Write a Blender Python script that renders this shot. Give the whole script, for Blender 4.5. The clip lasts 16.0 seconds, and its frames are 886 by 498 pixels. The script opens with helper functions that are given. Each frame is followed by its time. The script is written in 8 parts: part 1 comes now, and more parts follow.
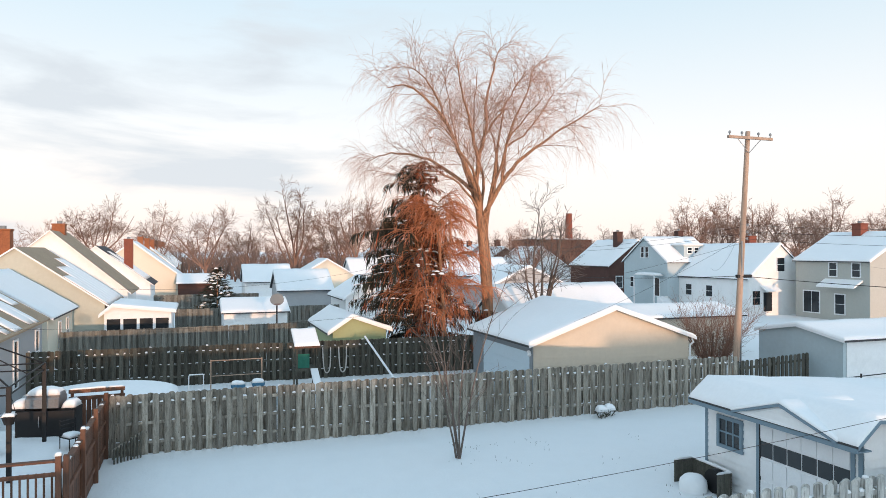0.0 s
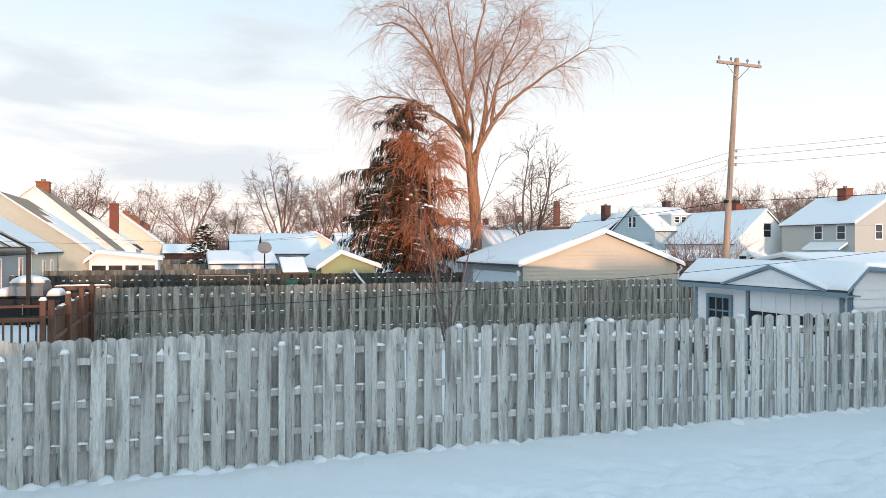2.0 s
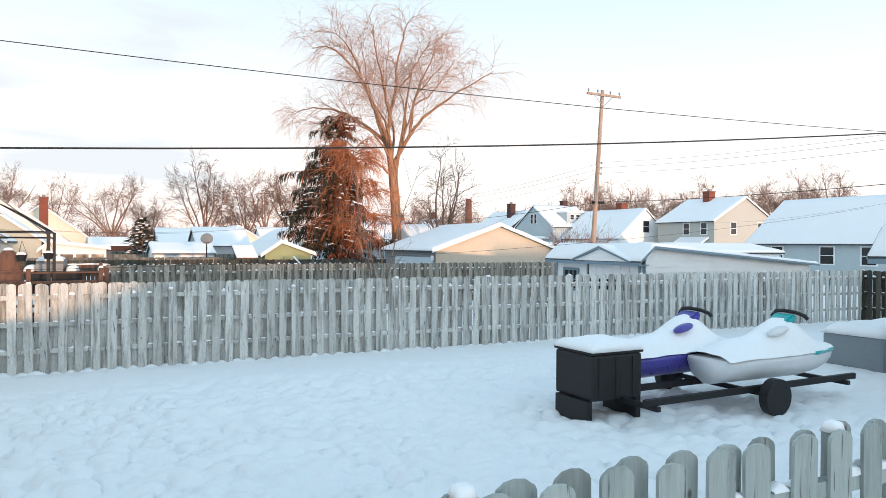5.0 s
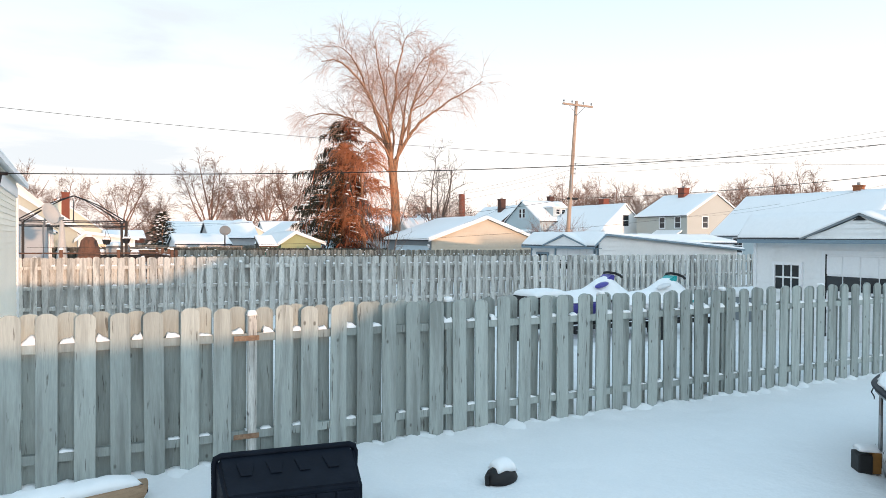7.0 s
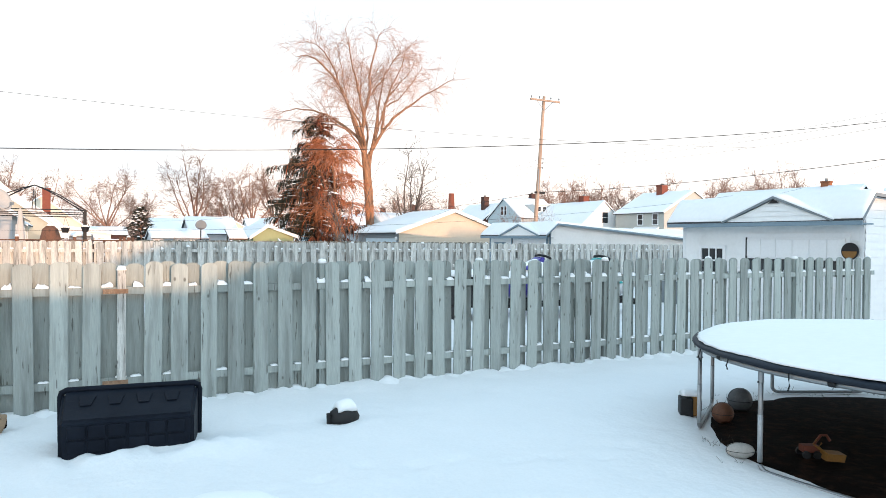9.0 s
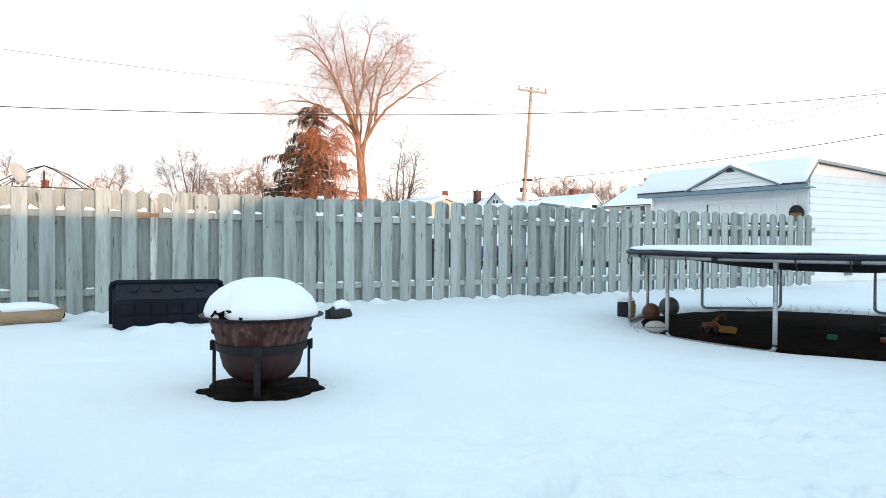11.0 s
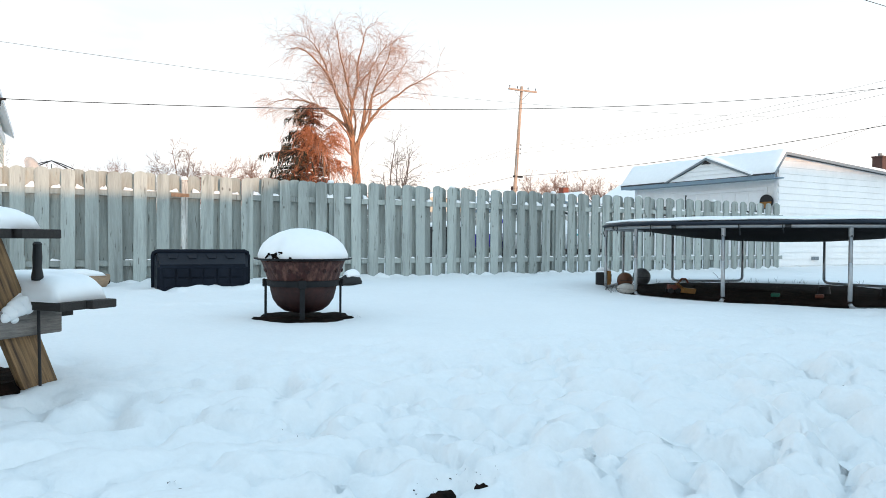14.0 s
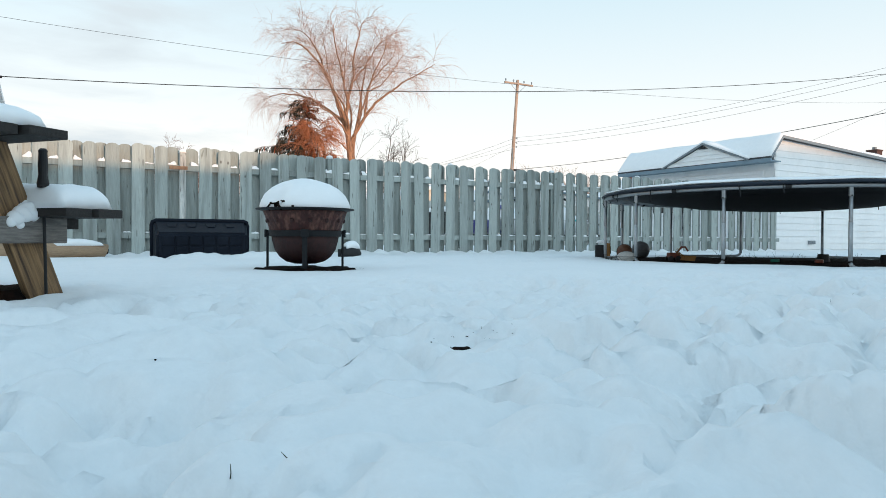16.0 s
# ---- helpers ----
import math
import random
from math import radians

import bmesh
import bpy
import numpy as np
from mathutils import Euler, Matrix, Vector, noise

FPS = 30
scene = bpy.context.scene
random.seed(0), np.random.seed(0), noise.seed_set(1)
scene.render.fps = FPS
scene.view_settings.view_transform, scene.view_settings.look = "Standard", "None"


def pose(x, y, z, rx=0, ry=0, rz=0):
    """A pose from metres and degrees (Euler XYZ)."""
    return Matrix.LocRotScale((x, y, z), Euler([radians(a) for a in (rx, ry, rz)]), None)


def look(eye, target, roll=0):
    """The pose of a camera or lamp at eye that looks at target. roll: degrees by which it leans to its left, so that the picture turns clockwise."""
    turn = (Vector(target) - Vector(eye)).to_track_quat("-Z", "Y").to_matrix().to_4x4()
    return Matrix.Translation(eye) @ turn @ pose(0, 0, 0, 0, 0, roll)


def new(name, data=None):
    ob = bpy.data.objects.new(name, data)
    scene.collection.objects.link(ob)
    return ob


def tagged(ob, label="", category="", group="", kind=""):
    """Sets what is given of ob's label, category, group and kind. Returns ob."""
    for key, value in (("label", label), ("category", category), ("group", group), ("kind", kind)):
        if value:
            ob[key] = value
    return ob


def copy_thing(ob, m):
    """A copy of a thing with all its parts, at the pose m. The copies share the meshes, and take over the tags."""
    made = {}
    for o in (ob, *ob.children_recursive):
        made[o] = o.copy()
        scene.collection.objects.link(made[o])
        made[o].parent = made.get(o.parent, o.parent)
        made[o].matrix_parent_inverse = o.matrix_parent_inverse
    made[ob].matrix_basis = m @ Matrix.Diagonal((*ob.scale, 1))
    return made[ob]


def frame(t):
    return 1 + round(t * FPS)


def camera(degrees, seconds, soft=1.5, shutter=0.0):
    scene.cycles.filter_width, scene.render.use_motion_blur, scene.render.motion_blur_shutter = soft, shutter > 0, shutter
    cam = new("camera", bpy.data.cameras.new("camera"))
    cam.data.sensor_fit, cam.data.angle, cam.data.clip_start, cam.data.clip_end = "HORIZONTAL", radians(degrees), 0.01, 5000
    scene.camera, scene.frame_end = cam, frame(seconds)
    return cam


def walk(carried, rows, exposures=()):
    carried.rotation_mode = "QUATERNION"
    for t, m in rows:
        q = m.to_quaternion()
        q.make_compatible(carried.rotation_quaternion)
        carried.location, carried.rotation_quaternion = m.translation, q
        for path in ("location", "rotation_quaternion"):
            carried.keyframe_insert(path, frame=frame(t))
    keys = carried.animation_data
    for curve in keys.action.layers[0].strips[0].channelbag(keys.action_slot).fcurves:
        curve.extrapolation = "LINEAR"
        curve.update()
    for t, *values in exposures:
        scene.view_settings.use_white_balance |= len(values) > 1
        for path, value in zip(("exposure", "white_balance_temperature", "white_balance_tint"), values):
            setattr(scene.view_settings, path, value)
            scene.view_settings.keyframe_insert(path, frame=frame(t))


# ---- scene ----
cam = camera(65.2, 16.0, soft=0.8)
METRES, EYE, TILT, LEAN, TURN = 22.8, 6.19, 0.3, 0.9, -19.5
ROWS = [
    (0.0, 0.0, 0.0, 0.0, 0.0, -0.16, -0.88),
    (0.5, 0.0008, 0.0002, -0.0341, -0.16, -0.19, -0.88),
    (1.0, 0.0002, 0.0025, -0.0774, -0.33, -0.25, -0.94),
    (1.5, -0.0001, 0.0048, -0.1096, -0.48, -0.35, -0.98),
    (2.0, -0.0009, 0.0037, -0.1364, -1.01, -0.42, -1.09),
    (2.2, -0.0009, 0.0025, -0.1398, -1.25, -0.42, -1.1),
    (2.3, -0.0009, 0.0019, -0.1408, -3.2, -0.42, -1.1),
    (2.4, -0.0009, 0.0013, -0.1415, -7.15, -0.42, -1.12),
    (2.5, -0.0008, 0.0007, -0.1419, -7.29, -0.42, -1.13),
    (3.0, 0.0007, -0.0008, -0.1408, -7.47, -0.36, -1.18),
    (3.2, 0.0003, -0.009, -0.1408, -7.68, -0.3, -1.2),
    (5.3, -0.0481, -0.367, -0.157, -8.2, -0.7, -1.33),
    (5.5, -0.0528, -0.4058, -0.1649, -8.26, -0.81, -1.35),
    (6.0, -0.0639, -0.4745, -0.164, -8.41, -0.86, -1.33),
    (6.5, -0.0712, -0.517, -0.1631, -8.54, -0.75, -1.34),
    (7.0, -0.0786, -0.5552, -0.1629, -8.66, -0.96, -1.34),
    (7.5, -0.0819, -0.5709, -0.1754, -8.78, -0.95, -1.24),
    (8.0, -0.0794, -0.575, -0.1788, -8.92, -0.93, -1.06),
    (8.2, -0.0667, -0.5775, -0.179, -8.97, -0.93, -1.06),
    (8.5, -0.0387, -0.5846, -0.1795, -9.03, -0.92, -1.12),
    (9.0, -0.0125, -0.5917, -0.1815, -9.15, -0.91, -1.42),
    (9.5, -0.0059, -0.5933, -0.1976, -9.27, -0.9, -1.37),
    (9.7, -0.0052, -0.594, -0.203, -9.32, -0.9, -1.37),
    (11.8, -0.0218, -0.7126, -0.2249, -9.81, -0.96, -1.39),
    (12.0, -0.0229, -0.7179, -0.2237, -9.86, -0.96, -1.39),
    (12.5, -0.0244, -0.7212, -0.2183, -9.98, -0.9, -1.39),
    (13.0, -0.0256, -0.7212, -0.2233, -10.14, -0.87, -1.35),
    (13.5, -0.0268, -0.7201, -0.2322, -10.24, -0.88, -1.35),
    (14.0, -0.0276, -0.7188, -0.2381, -10.35, -0.88, -1.35),
    (14.5, -0.0287, -0.7186, -0.2412, -10.46, -0.88, -1.35),
    (15.0, -0.0297, -0.7181, -0.243, -10.56, -0.88, -1.33),
    (15.5, -0.0299, -0.7176, -0.2496, -10.65, -0.89, -1.29),
    (16.0, -0.0298, -0.7181, -0.2569, -10.73, -0.89, -1.25),
]
EXPOSURES = [(0.0, 0.39, 6450, 10), (1.0, 0.39, 6450, 10), (1.6, 0.43, 6450, 10), (2.2, 0.47, 6450, 10), (3.2, 0.61, 6450, 10), (5.5, 0.58, 6520, 10), (7.5, 0.62, 6560, 10), (9.5, 0.88, 6600, 10),
             (12.0, 0.88, 6620, 10), (13.5, 0.79, 6600, 10), (14.7, 0.66, 6490, 8), (16.0, 0.41, 6390, 6)]
walk(cam, [(t, pose(0, 0, EYE, TILT, LEAN, TURN) @ pose(METRES * x, METRES * y, METRES * z, 90 + pitch, roll, yaw)) for t, x, y, z, yaw, pitch, roll in ROWS], EXPOSURES)

# ---- world, sun, exposure ----
SUN_AZ, SUN_EL = Vector((0.09, -1.0)), radians(2.2)
world = bpy.data.worlds.new("winter_sky")
scene.world = world
world.use_nodes = True
wt = world.node_tree
wt.nodes.clear()


def wnode(kind, **kw):
    n = wt.nodes.new(kind)
    for k, v in kw.items():
        n.inputs[k].default_value = v
    return n


w_out = wt.nodes.new("ShaderNodeOutputWorld")
w_bg = wnode("ShaderNodeBackground", Strength=1.0)
w_sky = wt.nodes.new("ShaderNodeTexSky")
w_sky.sky_type = "NISHITA"
w_sky.sun_disc = False
w_sky.sun_elevation = radians(7.0)
w_sky.sun_rotation = math.atan2(SUN_AZ.x, SUN_AZ.y)
w_sky.air_density, w_sky.dust_density, w_sky.ozone_density = 1.0, 1.2, 1.5
w_co = wt.nodes.new("ShaderNodeTexCoord")
w_sep = wt.nodes.new("ShaderNodeSeparateXYZ")
wt.links.new(w_co.outputs["Generated"], w_sep.inputs[0])
w_gain = wt.nodes.new("ShaderNodeVectorMath")
w_gain.operation = "SCALE"
w_gain.inputs["Scale"].default_value = 0.12
wt.links.new(w_sky.outputs[0], w_gain.inputs[0])
# thin high haze that whitens towards the horizon
w_hz = wt.nodes.new("ShaderNodeMapRange")
for k, v in (("From Min", 0.0), ("From Max", 0.55), ("To Min", 0.97), ("To Max", 0.7)):
    w_hz.inputs[k].default_value = v
wt.links.new(w_sep.outputs["Z"], w_hz.inputs["Value"])
w_hcol = wt.nodes.new("ShaderNodeValToRGB")
ramp = w_hcol.color_ramp
ramp.elements[0].position, ramp.elements[0].color = 0.0, (1.0, 0.84, 0.76, 1)
ramp.elements[1].position, ramp.elements[1].color = 0.80, (0.47, 0.76, 1.0, 1)
for p, c in ((0.07, (1.0, 0.92, 0.87, 1)), (0.17, (0.93, 0.935, 0.94, 1)), (0.32, (0.74, 0.87, 0.945, 1)), (0.45, (0.66, 0.83, 0.95, 1))):
    e = ramp.elements.new(p)
    e.color = c
wt.links.new(w_sep.outputs["Z"], w_hcol.inputs[0])
w_mix = wt.nodes.new("ShaderNodeMix")
w_mix.data_type = "RGBA"
wt.links.new(w_hz.outputs[0], w_mix.inputs[0])
wt.links.new(w_gain.outputs[0], w_mix.inputs[6])
wt.links.new(w_hcol.outputs[0], w_mix.inputs[7])
# soft grey cloud streaks
w_map = wt.nodes.new("ShaderNodeMapping")
w_map.inputs["Scale"].default_value = (2.0, 2.0, 9.0)
wt.links.new(w_co.outputs["Generated"], w_map.inputs[0])
w_no = wnode("ShaderNodeTexNoise", Scale=1.6, Detail=7.0, Roughness=0.55, Distortion=0.3)
wt.links.new(w_map.outputs[0], w_no.inputs["Vector"])
w_cr = wt.nodes.new("ShaderNodeValToRGB")
w_cr.color_ramp.elements[0].position, w_cr.color_ramp.elements[0].color = 0.47, (0, 0, 0, 1)
w_cr.color_ramp.elements[1].position, w_cr.color_ramp.elements[1].color = 0.64, (1, 1, 1, 1)
wt.links.new(w_no.outputs[0], w_cr.inputs[0])
# the bank of cloud lies in the north-west
w_side = wt.nodes.new("ShaderNodeMapRange")
for k, v in (("From Min", 0.42), ("From Max", 0.12), ("To Min", 0.0), ("To Max", 0.85)):
    w_side.inputs[k].default_value = v
wt.links.new(w_sep.outputs["X"], w_side.inputs["Value"])
w_mul = wt.nodes.new("ShaderNodeMath")
w_mul.operation = "MULTIPLY"
wt.links.new(w_cr.outputs[0], w_mul.inputs[0])
wt.links.new(w_side.outputs[0], w_mul.inputs[1])
w_mix2 = wt.nodes.new("ShaderNodeMix")
w_mix2.data_type = "RGBA"
w_mix2.inputs[7].default_value = (0.63, 0.68, 0.725, 1)
wt.links.new(w_mul.outputs[0], w_mix2.inputs[0])
wt.links.new(w_mix.outputs[2], w_mix2.inputs[6])
w_glow = wt.nodes.new("ShaderNodeMapRange")
for k, v in (("From Min", 0.25), ("From Max", -1.0), ("To Min", 0.88), ("To Max", 1.36)):
    w_glow.inputs[k].default_value = v
wt.links.new(w_sep.outputs["Y"], w_glow.inputs["Value"])
w_lit = wt.nodes.new("ShaderNodeVectorMath")
w_lit.operation = "SCALE"
wt.links.new(w_mix2.outputs[2], w_lit.inputs[0])
wt.links.new(w_glow.outputs[0], w_lit.inputs["Scale"])
wt.links.new(w_lit.outputs[0], w_bg.inputs["Color"])
wt.links.new(w_bg.outputs[0], w_out.inputs[0])

sun_data = bpy.data.lights.new("sun", "SUN")
sun_data.energy, sun_data.angle, sun_data.color = 2.4, radians(0.9), (1.0, 0.59, 0.36)
sun = new("sun", sun_data)
sun_dir = Vector((SUN_AZ.x, SUN_AZ.y, 0)).normalized() * math.cos(SUN_EL) + Vector((0, 0, math.sin(SUN_EL)))
sun.matrix_world = look(sun_dir * 80, (0, 0, 0))


# ---- materials ----
def material(name, base, rough=0.8, metal=0.0, vary=0.15, scale=6.0, fine=40.0, bump=0.15, stretch=(1, 1, 1),
             tint=None, tint_amount=0.5, tint_scale=1.2, rnd=0.0, coat=0.0, spec=0.4, knots=None):
    """A surface with variation at two scales, relief, and a wear colour with a shape of its own."""
    m = bpy.data.materials.new(name)
    m.use_nodes = True
    t = m.node_tree
    b = t.nodes["Principled BSDF"]
    b.inputs["Roughness"].default_value = rough
    b.inputs["Metallic"].default_value = metal
    b.inputs["Specular IOR Level"].default_value = spec
    b.inputs["Coat Weight"].default_value = coat
    co = t.nodes.new("ShaderNodeTexCoord")
    mp = t.nodes.new("ShaderNodeMapping")
    mp.inputs["Scale"].default_value = stretch
    t.links.new(co.outputs["Object"], mp.inputs[0])
    src = mp.outputs[0]
    info = t.nodes.new("ShaderNodeObjectInfo")
    if rnd:
        ad = t.nodes.new("ShaderNodeVectorMath")
        ad.operation = "MULTIPLY_ADD"
        cmb = t.nodes.new("ShaderNodeCombineXYZ")
        for i in range(3):
            t.links.new(info.outputs["Random"], cmb.inputs[i])
        t.links.new(cmb.outputs[0], ad.inputs[0])
        ad.inputs[1].default_value = (37.0, 19.0, 53.0)
        t.links.new(mp.outputs[0], ad.inputs[2])
        src = ad.outputs[0]

    def tex(sc, detail=5.0, rg=0.6):
        n = t.nodes.new("ShaderNodeTexNoise")
        n.inputs["Scale"].default_value, n.inputs["Detail"].default_value, n.inputs["Roughness"].default_value = sc, detail, rg
        t.links.new(src, n.inputs["Vector"])
        return n

    big, small = tex(scale), tex(fine, 6.0, 0.65)

    def mixc(fac, a, bcol, kind="MIX"):
        n = t.nodes.new("ShaderNodeMix")
        n.data_type, n.blend_type = "RGBA", kind
        for s, v in ((n.inputs[0], fac), (n.inputs[6], a), (n.inputs[7], bcol)):
            if hasattr(v, "links"):
                t.links.new(v, s)
            else:
                s.default_value = v if isinstance(v, float) else (*v, 1)
        return n.outputs[2]

    lo, hi = [c * (1 - vary) for c in base], [min(1.0, c * (1 + vary)) for c in base]
    col = mixc(big.outputs[0], tuple(lo), tuple(hi))
    grain = t.nodes.new("ShaderNodeMapRange")
    for k, v in (("From Min", 0.3), ("From Max", 0.7), ("To Min", 1 - vary), ("To Max", 1 + vary * 0.6)):
        grain.inputs[k].default_value = v
    t.links.new(small.outputs[0], grain.inputs["Value"])
    gc = t.nodes.new("ShaderNodeCombineColor")
    for i in range(3):
        t.links.new(grain.outputs[0], gc.inputs[i])
    col = mixc(1.0, col, gc.outputs[0], "MULTIPLY")
    if tint:
        tn = tex(tint_scale, 4.0, 0.6)
        rp = t.nodes.new("ShaderNodeMapRange")
        for k, v in (("From Min", 0.48), ("From Max", 0.68), ("To Min", 0.0), ("To Max", tint_amount)):
            rp.inputs[k].default_value = v
        t.links.new(tn.outputs[0], rp.inputs["Value"])
        col = mixc(rp.outputs[0], col, tuple(tint))
    if knots:
        crack = tex(7.0, 3.0, 0.5)
        cr = t.nodes.new("ShaderNodeMapRange")
        for k, v in (("From Min", 0.645), ("From Max", 0.70), ("To Min", 0.0), ("To Max", 0.72)):
            cr.inputs[k].default_value = v
        t.links.new(crack.outputs[0], cr.inputs["Value"])
        col = mixc(cr.outputs[0], col, tuple(knots))
        kd = t.nodes.new("ShaderNodeVectorMath")
        kd.operation = "MULTIPLY_ADD"
        kd.inputs[1].default_value = (6.0, 0.0, 3.6)
        t.links.new(co.outputs["Object"], kd.inputs[0])
        ks = t.nodes.new("ShaderNodeCombineXYZ")
        for i in (0, 2):
            km = t.nodes.new("ShaderNodeMath")
            km.operation = "MULTIPLY"
            km.inputs[1].default_value = 91.0 + 13 * i
            t.links.new(info.outputs["Random"], km.inputs[0])
            t.links.new(km.outputs[0], ks.inputs[i])
        t.links.new(ks.outputs[0], kd.inputs[2])
        kv = t.nodes.new("ShaderNodeTexVoronoi")
        t.links.new(kd.outputs[0], kv.inputs["Vector"])
        kv.inputs["Scale"].default_value = 1.0
        kr = t.nodes.new("ShaderNodeMapRange")
        for k, v in (("From Min", 0.05), ("From Max", 0.12), ("To Min", 0.75), ("To Max", 0.0)):
            kr.inputs[k].default_value = v
        t.links.new(kv.outputs["Distance"], kr.inputs["Value"])
        kc = t.nodes.new("ShaderNodeSeparateColor")
        t.links.new(kv.outputs["Color"], kc.inputs[0])
        kg = t.nodes.new("ShaderNodeMath")
        kg.operation = "GREATER_THAN"
        kg.inputs[1].default_value = 0.5
        t.links.new(kc.outputs[0], kg.inputs[0])
        kf = t.nodes.new("ShaderNodeMath")
        kf.operation = "MULTIPLY"
        t.links.new(kr.outputs[0], kf.inputs[0])
        t.links.new(kg.outputs[0], kf.inputs[1])
        col = mixc(kf.outputs[0], col, tuple(knots))
    if rnd:
        mr = t.nodes.new("ShaderNodeMapRange")
        for k, v in (("To Min", 1 - rnd), ("To Max", 1 + rnd)):
            mr.inputs[k].default_value = v
        t.links.new(info.outputs["Random"], mr.inputs["Value"])
        rc = t.nodes.new("ShaderNodeCombineColor")
        for i in range(3):
            t.links.new(mr.outputs[0], rc.inputs[i])
        col = mixc(1.0, col, rc.outputs[0], "MULTIPLY")
    t.links.new(col, b.inputs["Base Color"])
    rr = t.nodes.new("ShaderNodeMapRange")
    for k, v in (("To Min", max(0.02, rough - 0.12)), ("To Max", min(1.0, rough + 0.12))):
        rr.inputs[k].default_value = v
    t.links.new(small.outputs[0], rr.inputs["Value"])
    t.links.new(rr.outputs[0], b.inputs["Roughness"])
    if bump:
        bp = t.nodes.new("ShaderNodeBump")
        bp.inputs["Strength"].default_value = bump
        bp.inputs["Distance"].default_value = 0.02
        t.links.new(small.outputs[0], bp.inputs["Height"])
        t.links.new(bp.outputs[0], b.inputs["Normal"])
    return m


SNOW = material("snow", (0.785, 0.79, 0.79), 0.75, vary=0.03, scale=1.5, fine=30.0, bump=0.07, spec=0.2)
# coarse grains and small clods in the lawn's snow
st_ = SNOW.node_tree
sn_co = [n for n in st_.nodes if n.type == "TEX_COORD"][0]
sn_noise = st_.nodes.new("ShaderNodeTexNoise")
sn_noise.inputs["Scale"].default_value, sn_noise.inputs["Detail"].default_value, sn_noise.inputs["Roughness"].default_value = 11.0, 4.0, 0.55
st_.links.new(sn_co.outputs["Object"], sn_noise.inputs["Vector"])
sn_bump = st_.nodes.new("ShaderNodeBump")
sn_bump.inputs["Strength"].default_value, sn_bump.inputs["Distance"].default_value = 0.3, 0.05
st_.links.new(sn_noise.outputs[0], sn_bump.inputs["Height"])
old_bump = [n for n in st_.nodes if n.type == "BUMP" and n != sn_bump][0]
st_.links.new(sn_bump.outputs[0], old_bump.inputs["Normal"])
SNOW_ROOF = material("roof_snow", (0.84, 0.85, 0.855), 0.8, vary=0.03, scale=0.8, fine=9.0, bump=0.12, spec=0.2)
WOOD = material("weathered_fence_wood", (0.348, 0.386, 0.368), 0.85, vary=0.13, scale=2.0, fine=15.0, bump=0.28,
                stretch=(5, 5, 0.45), tint=(0.15, 0.16, 0.15), tint_amount=0.55, tint_scale=1.6, rnd=0.19, spec=0.2, knots=(0.07, 0.065, 0.055))
WOOD_B = material("pale_weathered_wood", (0.56, 0.562, 0.535), 0.85, vary=0.28, scale=3.0, fine=26.0, bump=0.5,
                  stretch=(5, 5, 0.45), tint=(0.16, 0.155, 0.14), tint_amount=0.8, tint_scale=2.0, rnd=0.17, spec=0.2, knots=(0.08, 0.07, 0.06))
WOOD_A = material("mossy_weathered_wood", (0.31, 0.29, 0.25), 0.9, vary=0.44, scale=3.0, fine=26.0, bump=0.5,
                  stretch=(5, 5, 0.45), tint=(0.085, 0.07, 0.05), tint_amount=0.88, tint_scale=2.2, rnd=0.36, spec=0.2, knots=(0.05, 0.04, 0.03))
WOOD_D = material("dark_weathered_wood", (0.095, 0.092, 0.076), 0.9, vary=0.5, scale=3.0, fine=26.0, bump=0.5,
                  stretch=(5, 5, 0.45), tint=(0.03, 0.026, 0.022), tint_amount=0.6, rnd=0.35, spec=0.2)
WOOD_C = material("grey_brown_weathered_wood", (0.19, 0.188, 0.168), 0.9, vary=0.42, scale=3.0, fine=26.0, bump=0.5,
                  stretch=(5, 5, 0.45), tint=(0.07, 0.062, 0.05), tint_amount=0.7, rnd=0.3, spec=0.2)
CEDAR = material("red_brown_stained_wood", (0.15, 0.07, 0.042), 0.75, vary=0.35, scale=3.0, fine=22.0, bump=0.4,
                 stretch=(5, 5, 0.5), tint=(0.045, 0.03, 0.024), tint_amount=0.7, rnd=0.3)
LUMBER = material("treated_pine", (0.29, 0.175, 0.085), 0.75, vary=0.5, scale=2.2, fine=6.0, bump=0.6,
                  stretch=(12, 12, 0.55), tint=(0.05, 0.03, 0.02), tint_amount=0.95, tint_scale=4.0)
LUMBER_GREY = material("greyed_pine_plank", (0.23, 0.21, 0.19), 0.85, vary=0.45, scale=2.0, fine=10.0, bump=0.5,
                       stretch=(1.0, 9, 9), tint=(0.07, 0.06, 0.055), tint_amount=0.8, tint_scale=4.0)
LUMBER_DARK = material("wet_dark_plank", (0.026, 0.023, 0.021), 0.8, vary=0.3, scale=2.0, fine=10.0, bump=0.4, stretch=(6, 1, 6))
POLE_WOOD = material("creosoted_pole_wood", (0.40, 0.29, 0.22), 0.85, vary=0.25, scale=2.0, fine=16.0, bump=0.5, stretch=(5, 5, 0.25),
                     tint=(0.17, 0.12, 0.095))
BARK = material("willow_bark", (0.40, 0.215, 0.125), 0.9, vary=0.45, scale=2.5, fine=10.0, bump=1.0, stretch=(5, 5, 0.5), tint=(0.07, 0.045, 0.035), tint_amount=0.85, tint_scale=2.2)
TWIG = material("pale_red_twigs", (0.54, 0.345, 0.27), 0.8, vary=0.2, scale=1.0, fine=8.0, bump=0.0)
TWIG_FAR = material("far_bare_twigs", (0.26, 0.15, 0.11), 0.85, vary=0.25, scale=0.3, fine=3.0, bump=0.0, rnd=0.2)
